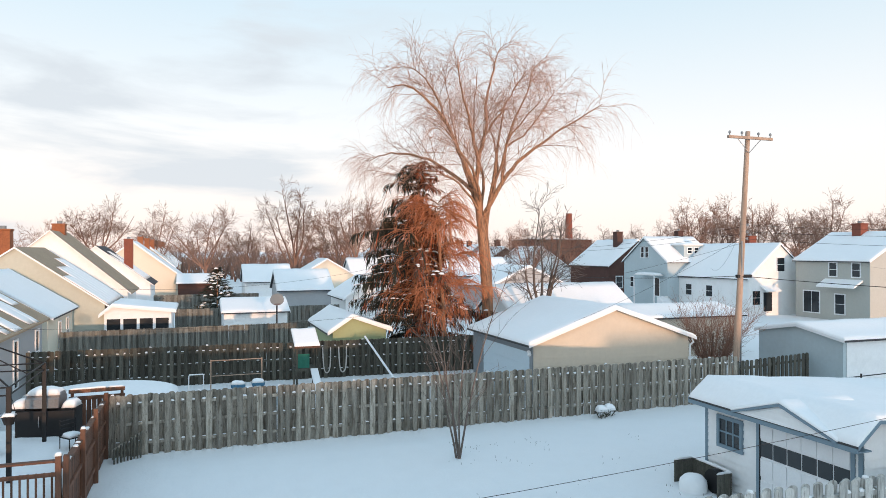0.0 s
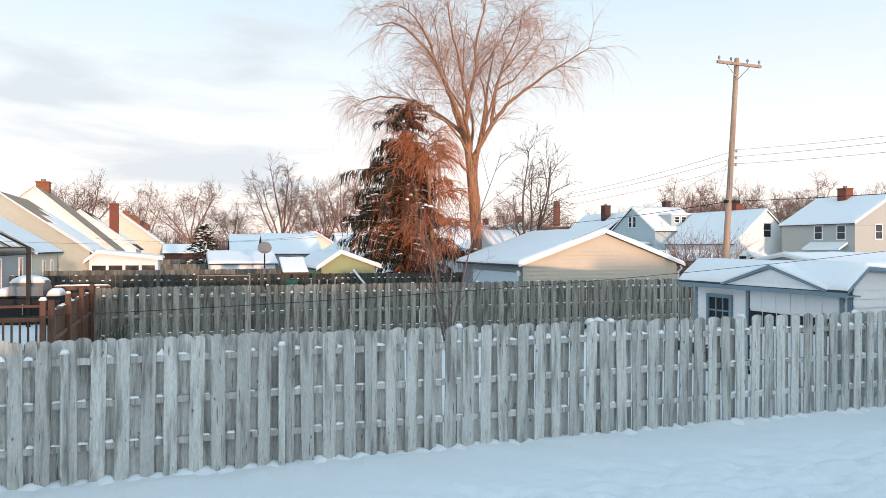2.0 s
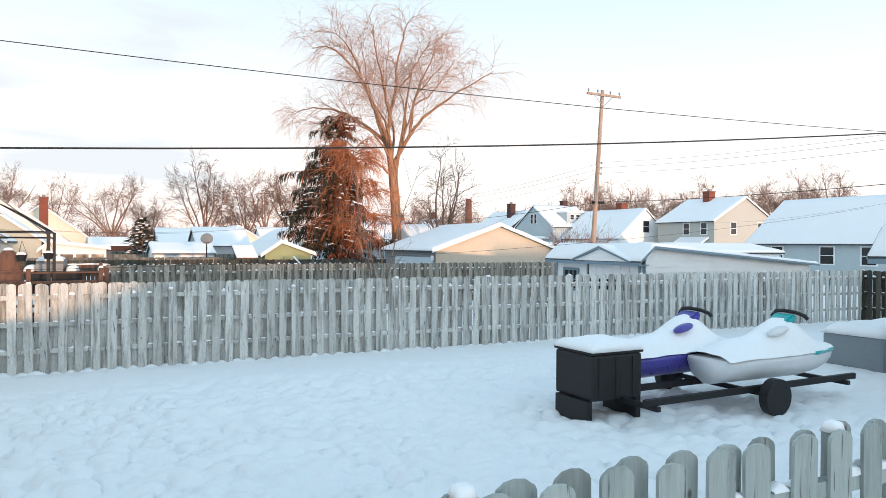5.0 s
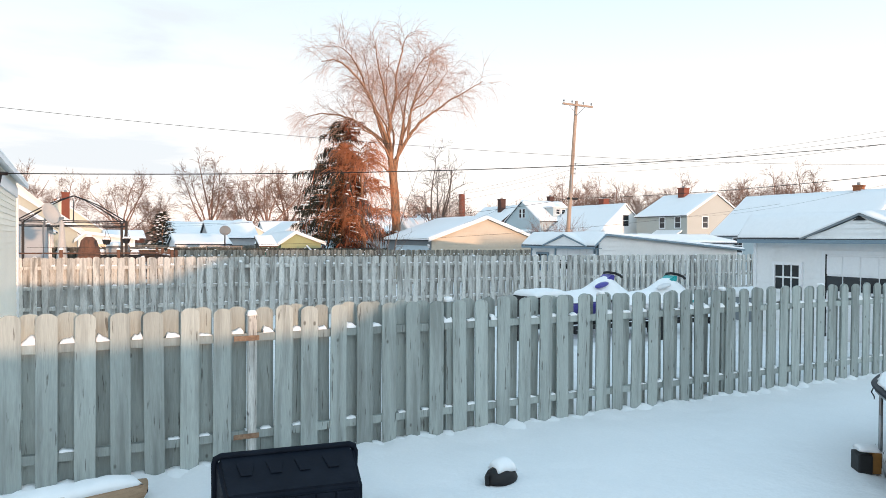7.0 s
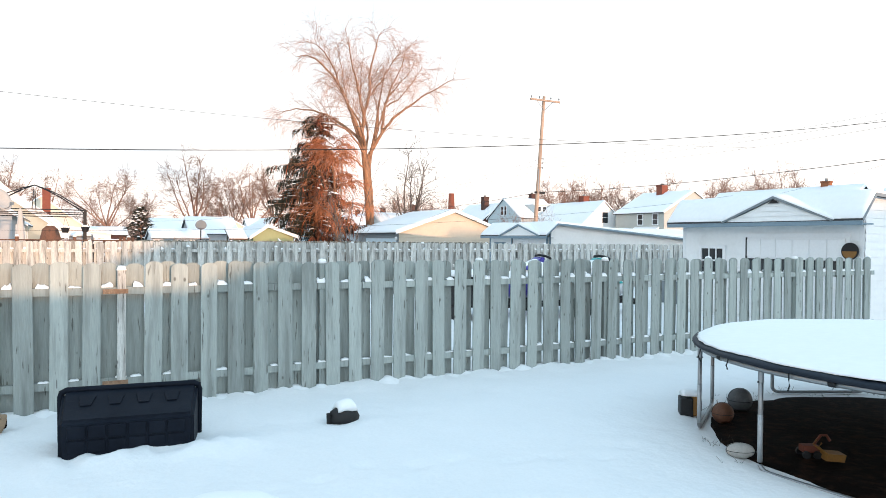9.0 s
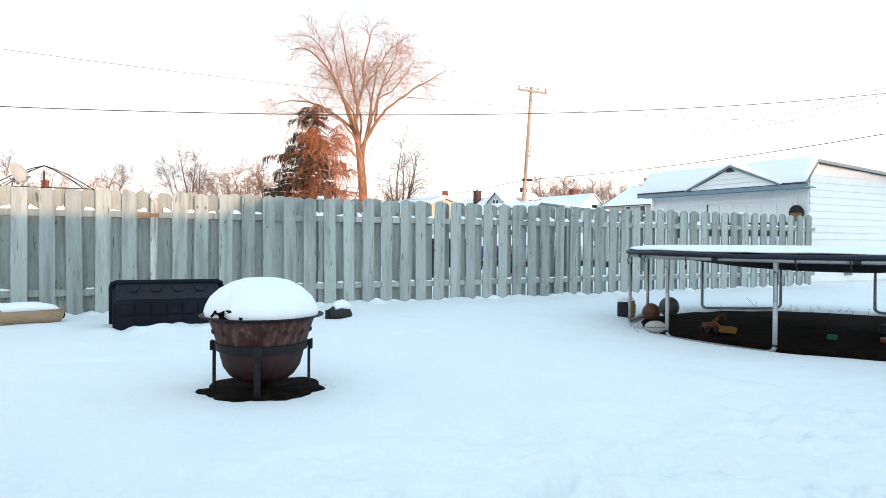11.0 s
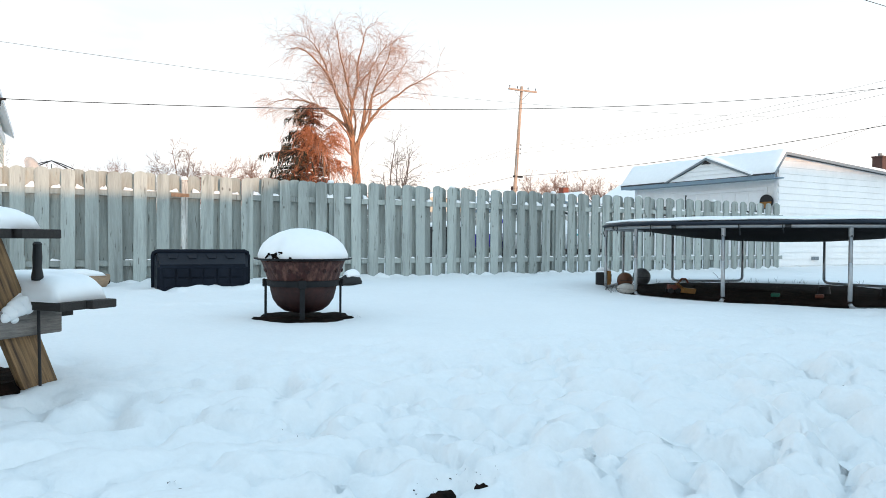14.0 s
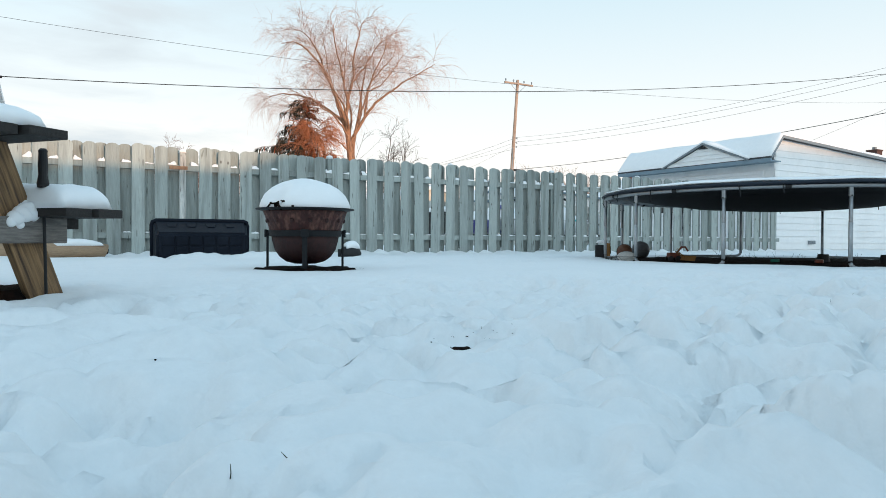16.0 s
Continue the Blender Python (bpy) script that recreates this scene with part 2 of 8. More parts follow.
TWIG_DROOP = material("rust_red_hanging_twigs", (0.52, 0.19, 0.085), 0.8, vary=0.5, scale=0.8, fine=6.0, bump=0.0)
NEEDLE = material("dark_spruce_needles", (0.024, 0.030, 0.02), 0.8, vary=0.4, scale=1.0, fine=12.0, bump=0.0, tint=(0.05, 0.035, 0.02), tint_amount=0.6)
# brown needles brightened to rust, low sun put into the colour
NEEDLE_LIT_BROWN = material("lit_brown_spruce_needles", (0.33, 0.085, 0.034), 0.85, vary=0.5, scale=0.9, fine=7.0, bump=0.0, tint=(0.035, 0.028, 0.02), tint_amount=0.85, tint_scale=0.9)
SAPLING = material("grey_sapling_bark", (0.15, 0.12, 0.105), 0.85, vary=0.25, scale=2.0, fine=20.0, bump=0.2)
TAN = material("tan_vinyl_siding", (0.56, 0.50, 0.41), 0.6, vary=0.05, scale=0.7, fine=6.0, bump=0.05, tint=(0.48, 0.42, 0.34), tint_amount=0.3)
GREY_TRIM = material("grey_painted_trim", (0.20, 0.23, 0.25), 0.6, vary=0.08, scale=2.0, fine=18.0, bump=0.08)
BLUE_TRIM = material("blue_grey_painted_trim", (0.18, 0.255, 0.31), 0.6, vary=0.08, scale=2.0, fine=18.0, bump=0.08)
WHITE_SIDE = material("white_painted_siding", (0.80, 0.81, 0.81), 0.6, vary=0.04, scale=0.8, fine=9.0, bump=0.06, tint=(0.62, 0.63, 0.62), tint_amount=0.3)
WHITE = material("white_paint", (0.78, 0.79, 0.80), 0.55, vary=0.04, scale=1.5, fine=20.0, bump=0.05)
PALE_BLUE = material("pale_blue_panel", (0.50, 0.60, 0.66), 0.6, vary=0.05, scale=1.0, fine=12.0, bump=0.05)
CREAM = material("cream_siding", (0.66, 0.61, 0.50), 0.65, vary=0.05, scale=0.6, fine=6.0, bump=0.06)
# cream tone holds the warm sunlight on a pale wall
SUN_CREAM = material("sun_warmed_siding", (0.84, 0.77, 0.66), 0.6, vary=0.04, scale=0.8, fine=9.0, bump=0.06, tint=(0.74, 0.67, 0.56), tint_amount=0.3)
SAGE = material("sage_grey_siding", (0.42, 0.425, 0.39), 0.65, vary=0.06, scale=0.6, fine=6.0, bump=0.06)
TEAL_SIDE = material("grey_green_siding", (0.46, 0.48, 0.42), 0.65, vary=0.06, scale=0.6, fine=6.0, bump=0.06)
BLUE_SIDE = material("light_blue_siding", (0.42, 0.50, 0.53), 0.65, vary=0.06, scale=0.6, fine=6.0, bump=0.06)
GREY_SIDE = material("grey_siding", (0.36, 0.37, 0.38), 0.65, vary=0.06, scale=0.6, fine=6.0, bump=0.06)
LIME = material("yellow_green_siding", (0.31, 0.36, 0.2), 0.65, vary=0.06, scale=0.6, fine=6.0, bump=0.06)
SHINGLE = material("tan_asphalt_shingle", (0.36, 0.27, 0.185), 0.9, vary=0.2, scale=1.0, fine=14.0, bump=0.4, stretch=(1, 1, 3))
SHINGLE_DARK = material("dark_asphalt_shingle", (0.06, 0.06, 0.065), 0.9, vary=0.2, scale=1.0, fine=14.0, bump=0.4)
GLASS = material("dark_window_glass", (0.02, 0.024, 0.028), 0.12, vary=0.1, scale=0.6, fine=2.0, bump=0.0, spec=0.6)
PALE_STEEL = material("dull_zinc_tube", (0.42, 0.43, 0.44), 0.55, metal=0.6, vary=0.15, scale=4.0, fine=30.0, bump=0.05)
STEEL = material("galvanised_steel", (0.30, 0.31, 0.32), 0.42, metal=0.85, vary=0.15, scale=4.0, fine=30.0, bump=0.08, tint=(0.2, 0.17, 0.15), tint_amount=0.5)
BLACK_STEEL = material("black_painted_steel", (0.010, 0.010, 0.011), 0.6, vary=0.3, scale=4.0, fine=25.0, bump=0.1)
RUST = material("rusted_iron", (0.026, 0.008, 0.0075), 0.66, metal=0.1, vary=0.5, scale=3.5, fine=28.0, bump=0.4, tint=(0.055, 0.018, 0.014), tint_amount=0.6, tint_scale=6.0)
RUST_WORN = material("worn_rusted_iron", (0.043, 0.012, 0.010), 0.7, metal=0.1, vary=0.5, scale=5.0, fine=28.0, bump=0.5, stretch=(1.5, 1.5, 0.8), tint=(0.19, 0.095, 0.07), tint_amount=0.6, tint_scale=13.0)
HINGE_RUST = material("rust_stained_iron", (0.30, 0.19, 0.12), 0.8, vary=0.4, scale=9.0, fine=40.0, bump=0.3, tint=(0.16, 0.07, 0.035), tint_amount=0.7, tint_scale=9.0)
PIT_IRON = material("sooty_stand_iron", (0.014, 0.015, 0.017), 0.65, metal=0.2, vary=0.35, scale=4.0, fine=30.0, bump=0.25, spec=0.25)
VINYL_PAD = material("dark_blue_vinyl_pad", (0.011, 0.017, 0.028), 0.55, vary=0.2, scale=3.0, fine=18.0, bump=0.15, spec=0.2)
MESH_MAT = material("black_woven_mat", (0.007, 0.007, 0.008), 0.8, vary=0.2, scale=3.0, fine=80.0, bump=0.1)
TUB = material("dark_navy_plastic", (0.005, 0.008, 0.015), 0.62, vary=0.25, scale=3.0, fine=30.0, bump=0.1, tint=(0.02, 0.025, 0.034), tint_amount=0.2, tint_scale=3.0, spec=0.12)
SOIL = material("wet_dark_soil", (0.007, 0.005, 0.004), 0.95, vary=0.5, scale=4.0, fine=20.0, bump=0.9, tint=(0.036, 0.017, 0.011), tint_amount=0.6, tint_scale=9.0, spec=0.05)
GRASS = material("dark_dead_grass", (0.05, 0.05, 0.03), 0.9, vary=0.4, scale=5.0, fine=30.0, bump=0.2)
YELLOW = material("yellow_toy_plastic", (0.22, 0.10, 0.02), 0.5, vary=0.15, scale=6.0, fine=25.0, bump=0.08)
ORANGE = material("orange_red_toy_plastic", (0.14, 0.035, 0.018), 0.5, vary=0.2, scale=6.0, fine=25.0, bump=0.08)
LEATHER = material("brown_ball_leather", (0.14, 0.058, 0.03), 0.6, vary=0.2, scale=8.0, fine=60.0, bump=0.3, tint=(0.06, 0.03, 0.02), tint_amount=0.5, tint_scale=9.0)
GREY_BALL = material("grey_ball_rubber", (0.10, 0.105, 0.11), 0.55, vary=0.2, scale=6.0, fine=40.0, bump=0.15, tint=(0.2, 0.2, 0.2), tint_amount=0.4, tint_scale=7.0)
PALE_BALL = material("dull_white_ball", (0.42, 0.40, 0.37), 0.6, vary=0.15, scale=8.0, fine=40.0, bump=0.15)
PURPLE = material("violet_gelcoat", (0.06, 0.05, 0.30), 0.3, vary=0.1, scale=3.0, fine=20.0, bump=0.03, coat=0.3)
TEAL = material("teal_gelcoat", (0.01, 0.36, 0.36), 0.3, vary=0.1, scale=3.0, fine=20.0, bump=0.03, coat=0.3)
HULL_WHITE = material("white_gelcoat", (0.66, 0.67, 0.68), 0.35, vary=0.05, scale=3.0, fine=20.0, bump=0.03)
LOG = material("peeled_log", (0.34, 0.235, 0.15), 0.8, vary=0.2, scale=3.0, fine=14.0, bump=0.4, stretch=(1, 5, 5))
BRICK = material("red_brick", (0.22, 0.07, 0.045), 0.9, vary=0.25, scale=5.0, fine=18.0, bump=0.5, tint=(0.13, 0.05, 0.04))
BROWN_BRICK = material("brown_brick", (0.085, 0.042, 0.034), 0.9, vary=0.25, scale=2.0, fine=12.0, bump=0.3)
ORANGE_BRICK = material("orange_brick", (0.30, 0.11, 0.05), 0.9, vary=0.25, scale=5.0, fine=18.0, bump=0.5, tint=(0.20, 0.07, 0.035))
WIRE = material("black_cable", (0.012, 0.012, 0.013), 0.6, vary=0.1, scale=1.0, fine=5.0, bump=0.0)
TEAL_PLASTIC = material("blue_toy_plastic", (0.05, 0.16, 0.26), 0.5, vary=0.15, scale=4.0, fine=25.0, bump=0.06)
GREEN_CLOTH = material("green_canvas", (0.02, 0.13, 0.09), 0.85, vary=0.2, scale=4.0, fine=40.0, bump=0.2)
CANVAS = material("pale_grey_canvas", (0.50, 0.47, 0.44), 0.9, vary=0.12, scale=3.0, fine=30.0, bump=0.2)


# ---- building helpers ----
def part(name, bm, mat, parent=None, label="", smooth=False):
    """Links a bmesh as one mesh object under a thing or a part."""
    me = bpy.data.meshes.new(name)
    bm.to_mesh(me)
    bm.free()
    me.materials.append(mat)
    if smooth:
        for p in me.polygons:
            p.use_smooth = True
    ob = new(name, me)
    if parent is not None:
        ob.parent = parent
    if label:
        ob["label"] = label
    return ob


def raw_part(name, verts, faces, mat, parent=None, label="", smooth=False):
    me = bpy.data.meshes.new(name)
    me.from_pydata(verts, [], faces)
    me.materials.append(mat)
    if smooth:
        me.polygons.foreach_set("use_smooth", [True] * len(me.polygons))
    me.update()
    ob = new(name, me)
    if parent is not None:
        ob.parent = parent
    if label:
        ob["label"] = label
    return ob


def shared(name, me, parent, m):
    """One more object on a mesh that alike pieces share."""
    ob = new(name, me)
    ob.parent = parent
    ob.matrix_basis = m
    return ob


def thing(name, at, label, category, group="", turn=0.0, kind=""):
    ob = new(name)
    ob.empty_display_size = 0.2
    ob.matrix_basis = pose(at[0], at[1], at[2], 0, 0, turn)
    return tagged(ob, label, category, group, kind)


def box(bm, x0, x1, y0, y1, z0, z1, bevel=0.0, m=None):
    vs = [bm.verts.new((x, y, z)) for x in (x0, x1) for y in (y0, y1) for z in (z0, z1)]
    fs = [bm.faces.new([vs[i] for i in q]) for q in ((0, 1, 3, 2), (4, 6, 7, 5), (0, 4, 5, 1), (2, 3, 7, 6), (0, 2, 6, 4), (1, 5, 7, 3))]
    if bevel:
        es = list({e for f in fs for e in f.edges})
        out = bmesh.ops.bevel(bm, geom=es, offset=bevel, segments=2, affect="EDGES", profile=0.6)
        vs = list({v for f in out["faces"] for v in f.verts} | {v for v in vs if v.is_valid})
    if m is not None:
        bmesh.ops.transform(bm, matrix=m, verts=vs)
    return vs


def rod(bm, a, b, r0, r1=None, seg=10, caps=True):
    """A tapered round bar from a to b."""
    r1 = r0 if r1 is None else r1
    a, b = Vector(a), Vector(b)
    q = (b - a).to_track_quat("Z", "Y")
    ra = [bm.verts.new(a + q @ Vector((r0 * math.cos(k), r0 * math.sin(k), 0))) for k in (2 * math.pi * i / seg for i in range(seg))]
    rb = [bm.verts.new(b + q @ Vector((r1 * math.cos(k), r1 * math.sin(k), 0))) for k in (2 * math.pi * i / seg for i in range(seg))]
    for i in range(seg):
        j = (i + 1) % seg
        bm.faces.new((ra[i], ra[j], rb[j], rb[i]))
    if caps:
        bm.faces.new(ra[::-1])
        bm.faces.new(rb)


def pipe(bm, pts, r, seg=8, closed=False):
    """A round bar that follows points."""
    pts = [Vector(p) for p in pts]
    n = len(pts)
    rings = []
    for i, p in enumerate(pts):
        d = (pts[(i + 1) % n] - pts[i - 1]) if closed else (pts[min(i + 1, n - 1)] - pts[max(i - 1, 0)])
        q = d.to_track_quat("Z", "Y")
        rr = r[i] if isinstance(r, (list, tuple)) else r
        rings.append([bm.verts.new(p + q @ Vector((rr * math.cos(k), rr * math.sin(k), 0))) for k in (2 * math.pi * j / seg for j in range(seg))])
    for i in range(n if closed else n - 1):
        a, b = rings[i], rings[(i + 1) % n]
        for j in range(seg):
            bm.faces.new((a[j], a[(j + 1) % seg], b[(j + 1) % seg], b[j]))
    if not closed:
        bm.faces.new(rings[0][::-1])
        bm.faces.new(rings[-1])


def lathe(bm, profile, seg=40, wobble=0.0):
    """Turns a list of (radius, height) round the z axis."""
    rings = []
    for r, z in profile:
        if r < 1e-4:
            rings.append([bm.verts.new((0, 0, z))])
        else:
            rings.append([bm.verts.new((r * math.cos(k) * (1 + wobble * noise.noise((3 * math.cos(k), 3 * math.sin(k), z * 4))),
                                        r * math.sin(k) * (1 + wobble * noise.noise((3 * math.cos(k), 3 * math.sin(k), z * 4))), z))
                          for k in (2 * math.pi * j / seg for j in range(seg))])
    for a, b in zip(rings, rings[1:]):
        for j in range(seg):
            i = (j + 1) % seg
            if len(a) == 1 and len(b) > 1:
                bm.faces.new((a[0], b[i], b[j]))
            elif len(b) == 1 and len(a) > 1:
                bm.faces.new((a[j], a[i], b[0]))
            elif len(a) > 1:
                bm.faces.new((a[j], a[i], b[i], b[j]))


def slab(bm, outline, axis, a0, a1):
    """Extrudes an outline of (u, z) along x or y from a0 to a1."""
    def pt(u, z, a):
        return (a, u, z) if axis == "x" else (u, a, z)
    lo = [bm.verts.new(pt(u, z, a0)) for u, z in outline]
    hi = [bm.verts.new(pt(u, z, a1)) for u, z in outline]
    n = len(lo)
    bm.faces.new(lo)
    bm.faces.new(hi[::-1])
    for i in range(n):
        bm.faces.new((lo[i], hi[i], hi[(i + 1) % n], lo[(i + 1) % n]))
    bmesh.ops.recalc_face_normals(bm, faces=bm.faces)


def snow_blob(bm, x0, x1, y0, y1, z, h, nx=14, ny=8, seed=0.0, power=4.0):
    """A rounded cushion of snow on a rectangle."""
    top, bot = {}, {}
    for i in range(nx + 1):
        for j in range(ny + 1):
            u, v = 2 * i / nx - 1, 2 * j / ny - 1
            x, y = x0 + (x1 - x0) * (u + 1) / 2, y0 + (y1 - y0) * (v + 1) / 2
            d = max(0.0, (1 - abs(u) ** power)) ** 0.4 * max(0.0, (1 - abs(v) ** power)) ** 0.4
            k = 1 + 0.22 * noise.noise((x * 3 + seed, y * 3, seed)) + 0.1 * noise.noise((x * 9 + seed, y * 9, seed))
            top[i, j] = bm.verts.new((x, y, z + h * d * k))
    for i in range(nx):
        for j in range(ny):
            bm.faces.new((top[i, j], top[i + 1, j], top[i + 1, j + 1], top[i, j + 1]))
    rim = [top[i, 0] for i in range(nx + 1)] + [top[nx, j] for j in range(1, ny + 1)] + [top[i, ny] for i in range(nx - 1, -1, -1)] + [top[0, j] for j in range(ny - 1, 0, -1)]
    bm.faces.new(rim[::-1])


# ---- ground: one sheet of snow out to the horizon ----
def spaced(stops):
    out = [stops[0][0]]
    for (a, da), (b, db) in zip(stops, stops[1:]):
        while out[-1] < b - 1e-6:
            f = (out[-1] - a) / (b - a)
            out.append(min(b, out[-1] + da + (db - da) * f))
    return np.array(out)


TR_C, TR_R = (2.976, -9.043), 2.45
POT = (-4.17, -9.3)


prints_rng = random.Random(17)
PRINTS = []
for _ in range(120):
    fx_, fy_ = prints_rng.uniform(-9.5, 3.5), prints_rng.uniform(-15.6, -10.8)
    PRINTS.append((fx_, fy_, prints_rng.uniform(0, 3.14), prints_rng.uniform(0.025, 0.06), prints_rng.uniform(0.11, 0.19)))
for _ in range(150):
    fx_, fy_ = prints_rng.uniform(-7.8, -2.6), prints_rng.uniform(-15.2, -11.6)
    PRINTS.append((fx_, fy_, prints_rng.uniform(0, 3.14), prints_rng.uniform(0.06, 0.12), prints_rng.uniform(0.08, 0.14)))
for k_ in range(26):
    PRINTS.append((-8.0 + k_ * 0.42, -7.4 + 0.3 * math.sin(k_ * 0.6) + 0.11 * (k_ % 2), 1.57 + 0.2 * math.sin(k_), 0.035, 0.13))
    PRINTS.append((1.0 + k_ * 0.36, 5.4 + 0.4 * math.sin(k_ * 0.5) + 0.11 * (k_ % 2), 1.57, 0.035, 0.13))


PITS = [(-5.14, -13.45, 0.08, 0.06), (-5.03, -13.48, 0.05, 0.045), (-5.80, -13.14, 0.035, 0.03), (-5.82, -14.12, 0.035, 0.03), (-5.95, -13.55, 0.025, 0.02), (-5.3, -13.72, 0.022, 0.02), (-3.0, -13.0, 0.03, 0.03), (-3.5, -12.4, 0.03, 0.03)]


def pillow(x, y, cell, height, seed, crease):
    """Rounded snow mounds, one to a cell, with soft creases between them."""
    d = noise.voronoi((x / cell, y / (cell * 0.9), seed), distance_metric="DISTANCE_SQUARED")[0]
    k = 45.0
    rift = crease * math.exp(-((d[1] - d[0]) / 0.10) ** 2) * max(0.0, min(1.0, 0.5 + 2.0 * noise.noise((x * 2.3, y * 2.3, seed + 2))))
    return -rift + height * (0.22 + math.log(sum(math.exp(-k * q) for q in d)) / k) * (0.85 + 0.6 * noise.noise((x * 0.8, y * 0.8, seed)))


def ground_z(x, y):
    lump = 0.026 * noise.noise((x * 1.3, y * 1.3, 3.1)) + 0.012 * noise.noise((x * 4.3, y * 4.3, 7.7))
    tread = max(0.0, min(1.0, (-10.4 - y) / 3.0)) * max(0.0, min(1.0, (y + 18) / 1.5)) * max(0.0, min(1.0, (x + 10.5) / 1.5)) * max(0.0, min(1.0, (3.6 - x) / 2))
    if tread > 0:
        wx = x + 0.10 * noise.noise((x * 2.6, y * 2.6, 9.0)) + 0.03 * noise.noise((x * 9, y * 9, 9.0))
        wy = y + 0.10 * noise.noise((x * 2.6, y * 2.6, 2.0)) + 0.03 * noise.noise((x * 9, y * 9, 2.0))
        patchy = 0.55 + 0.45 * max(0.0, min(1.0, 0.5 + 1.6 * noise.noise((x * 0.9 + 3, y * 0.9, 8.0))))
        level = 1.0
        for hx_, hy_, hr_, _ in PITS:
            level = min(level, max(0.12, min(1.0, (math.hypot(x - hx_, y - hy_) - hr_) / 0.15)))
        billow = level * (pillow(wx, wy, 0.30, 0.18, 1.7, 0.062) + pillow(wx, wy, 0.16, 0.16, 6.3, 0.036) + pillow(wx, wy, 0.085, 0.025, 9.1, 0.0) + 0.06 * noise.noise((wx * 1.6, wy * 1.8, 5.2)))
        lump += tread * patchy * billow
    yard = 0.85 * max(0.0, min(1.0, (y + 3.4) / 1.0)) * max(0.0, min(1.0, (9.0 - y) / 2)) * max(0.0, min(1.0, (x + 6) / 2)) * max(0.0, min(1.0, (13 - x) / 2))
    if yard > 0:
        lump += yard * (pillow(x, y, 0.62, 0.16, 2.2, 0.05) + pillow(x, y, 0.34, 0.16, 4.4, 0.06))
    for fx_, fy_, fa, depth, ln in PRINTS:
        dx, dy = x - fx_, y - fy_
        if abs(dx) < 0.5 and abs(dy) < 0.5:
            u, v = dx * math.cos(fa) + dy * math.sin(fa), -dx * math.sin(fa) + dy * math.cos(fa)
            q = (u / (ln * 0.5)) ** 2 + (v / ln) ** 2
            if q < 6:
                lump += -depth * math.exp(-q * 0.95) + 0.1 * depth * math.exp(-(q - 2.2) ** 2 * 1.1)
    for hx_, hy_, hr_, hd_ in PITS:
        q = math.hypot((x - hx_) / hr_, (y - hy_) / (hr_ * 0.8)) * (1 + 0.3 * noise.noise((x * 14, y * 14, hx_)))
        if q < 3:
            lump += -hd_ * max(0.0, min(1.0, (1.35 - q) * 1.8)) + (0.22 * (y - hy_) * math.exp(-q * q * 0.35) if hr_ > 0.05 else 0.0)
    d = math.hypot(x - TR_C[0], y - TR_C[1])
    if d < TR_R + 0.8:
        lump *= max(0.0, min(1.0, (d - TR_R + 0.2)))
        lump -= 0.05 * max(0.0, min(1.0, (TR_R - d + 0.15) * 3))
    d = math.hypot(x - POT[0], y - POT[1])
    if d < 0.9:
        lump = lump * min(1.0, d) - 0.02 * max(0.0, 1 - d / 0.55)
    if -5.6 < x < -2.6 and -6.6 < y < -5.1:
        e = (y + 5.78 + 0.1 * (x + 4.0)) / 0.24
        heap_ = math.exp(-e * e) * max(0.0, min(1.0, (x + 5.2) * 2.5)) * max(0.0, min(1.0, (-3.0 - x) * 2.5))
        lump += heap_ * (0.045 + 0.06 * noise.noise((x * 2.4, 1.0, 3.0)) + 0.05 * noise.noise((x * 7, y * 7, 3.0)) + 0.03 * (x + 4.4))
    for fy in (-3.72, 9.8, 22.85):
        if abs(y - fy) < 0.5:
            lump += (1 - abs(y - fy) / 0.5) * (0.03 + 0.05 * noise.noise((x * 3.2, fy, 0.5)) + 0.03 * noise.noise((x * 9, y * 5, 0.5)))
    far = max(abs(x), abs(y))
    return lump if far < 60 else lump * 60 / far


gx = spaced([(-3000, 500), (-200, 40), (-40, 3), (-14, 0.3), (-9, 0.06), (-7.6, 0.028), (-2.6, 0.03), (-1.5, 0.06), (2, 0.06), (9, 0.08), (13, 0.2), (24, 0.4), (60, 5), (250, 50), (3000, 500)])
gy = spaced([(-3000, 500), (-200, 40), (-40, 3), (-18, 0.3), (-15.6, 0.05), (-15, 0.026), (-11.5, 0.034), (-10, 0.06), (-6.2, 0.07), (-5.2, 0.05), (-3, 0.08), (2, 0.06), (8, 0.06), (12, 0.2), (26, 0.35), (60, 4), (250, 50), (3000, 500)])
gv = [(float(x), float(y), ground_z(float(x), float(y))) for y in gy for x in gx]
nx_, ny_ = len(gx), len(gy)
gf = [(j * nx_ + i, j * nx_ + i + 1, (j + 1) * nx_ + i + 1, (j + 1) * nx_ + i) for j in range(ny_ - 1) for i in range(nx_ - 1)]
ground = tagged(raw_part("ground", gv, gf, SNOW, smooth=True), "trodden fresh snow over flat back yards", "ground", kind="structure")


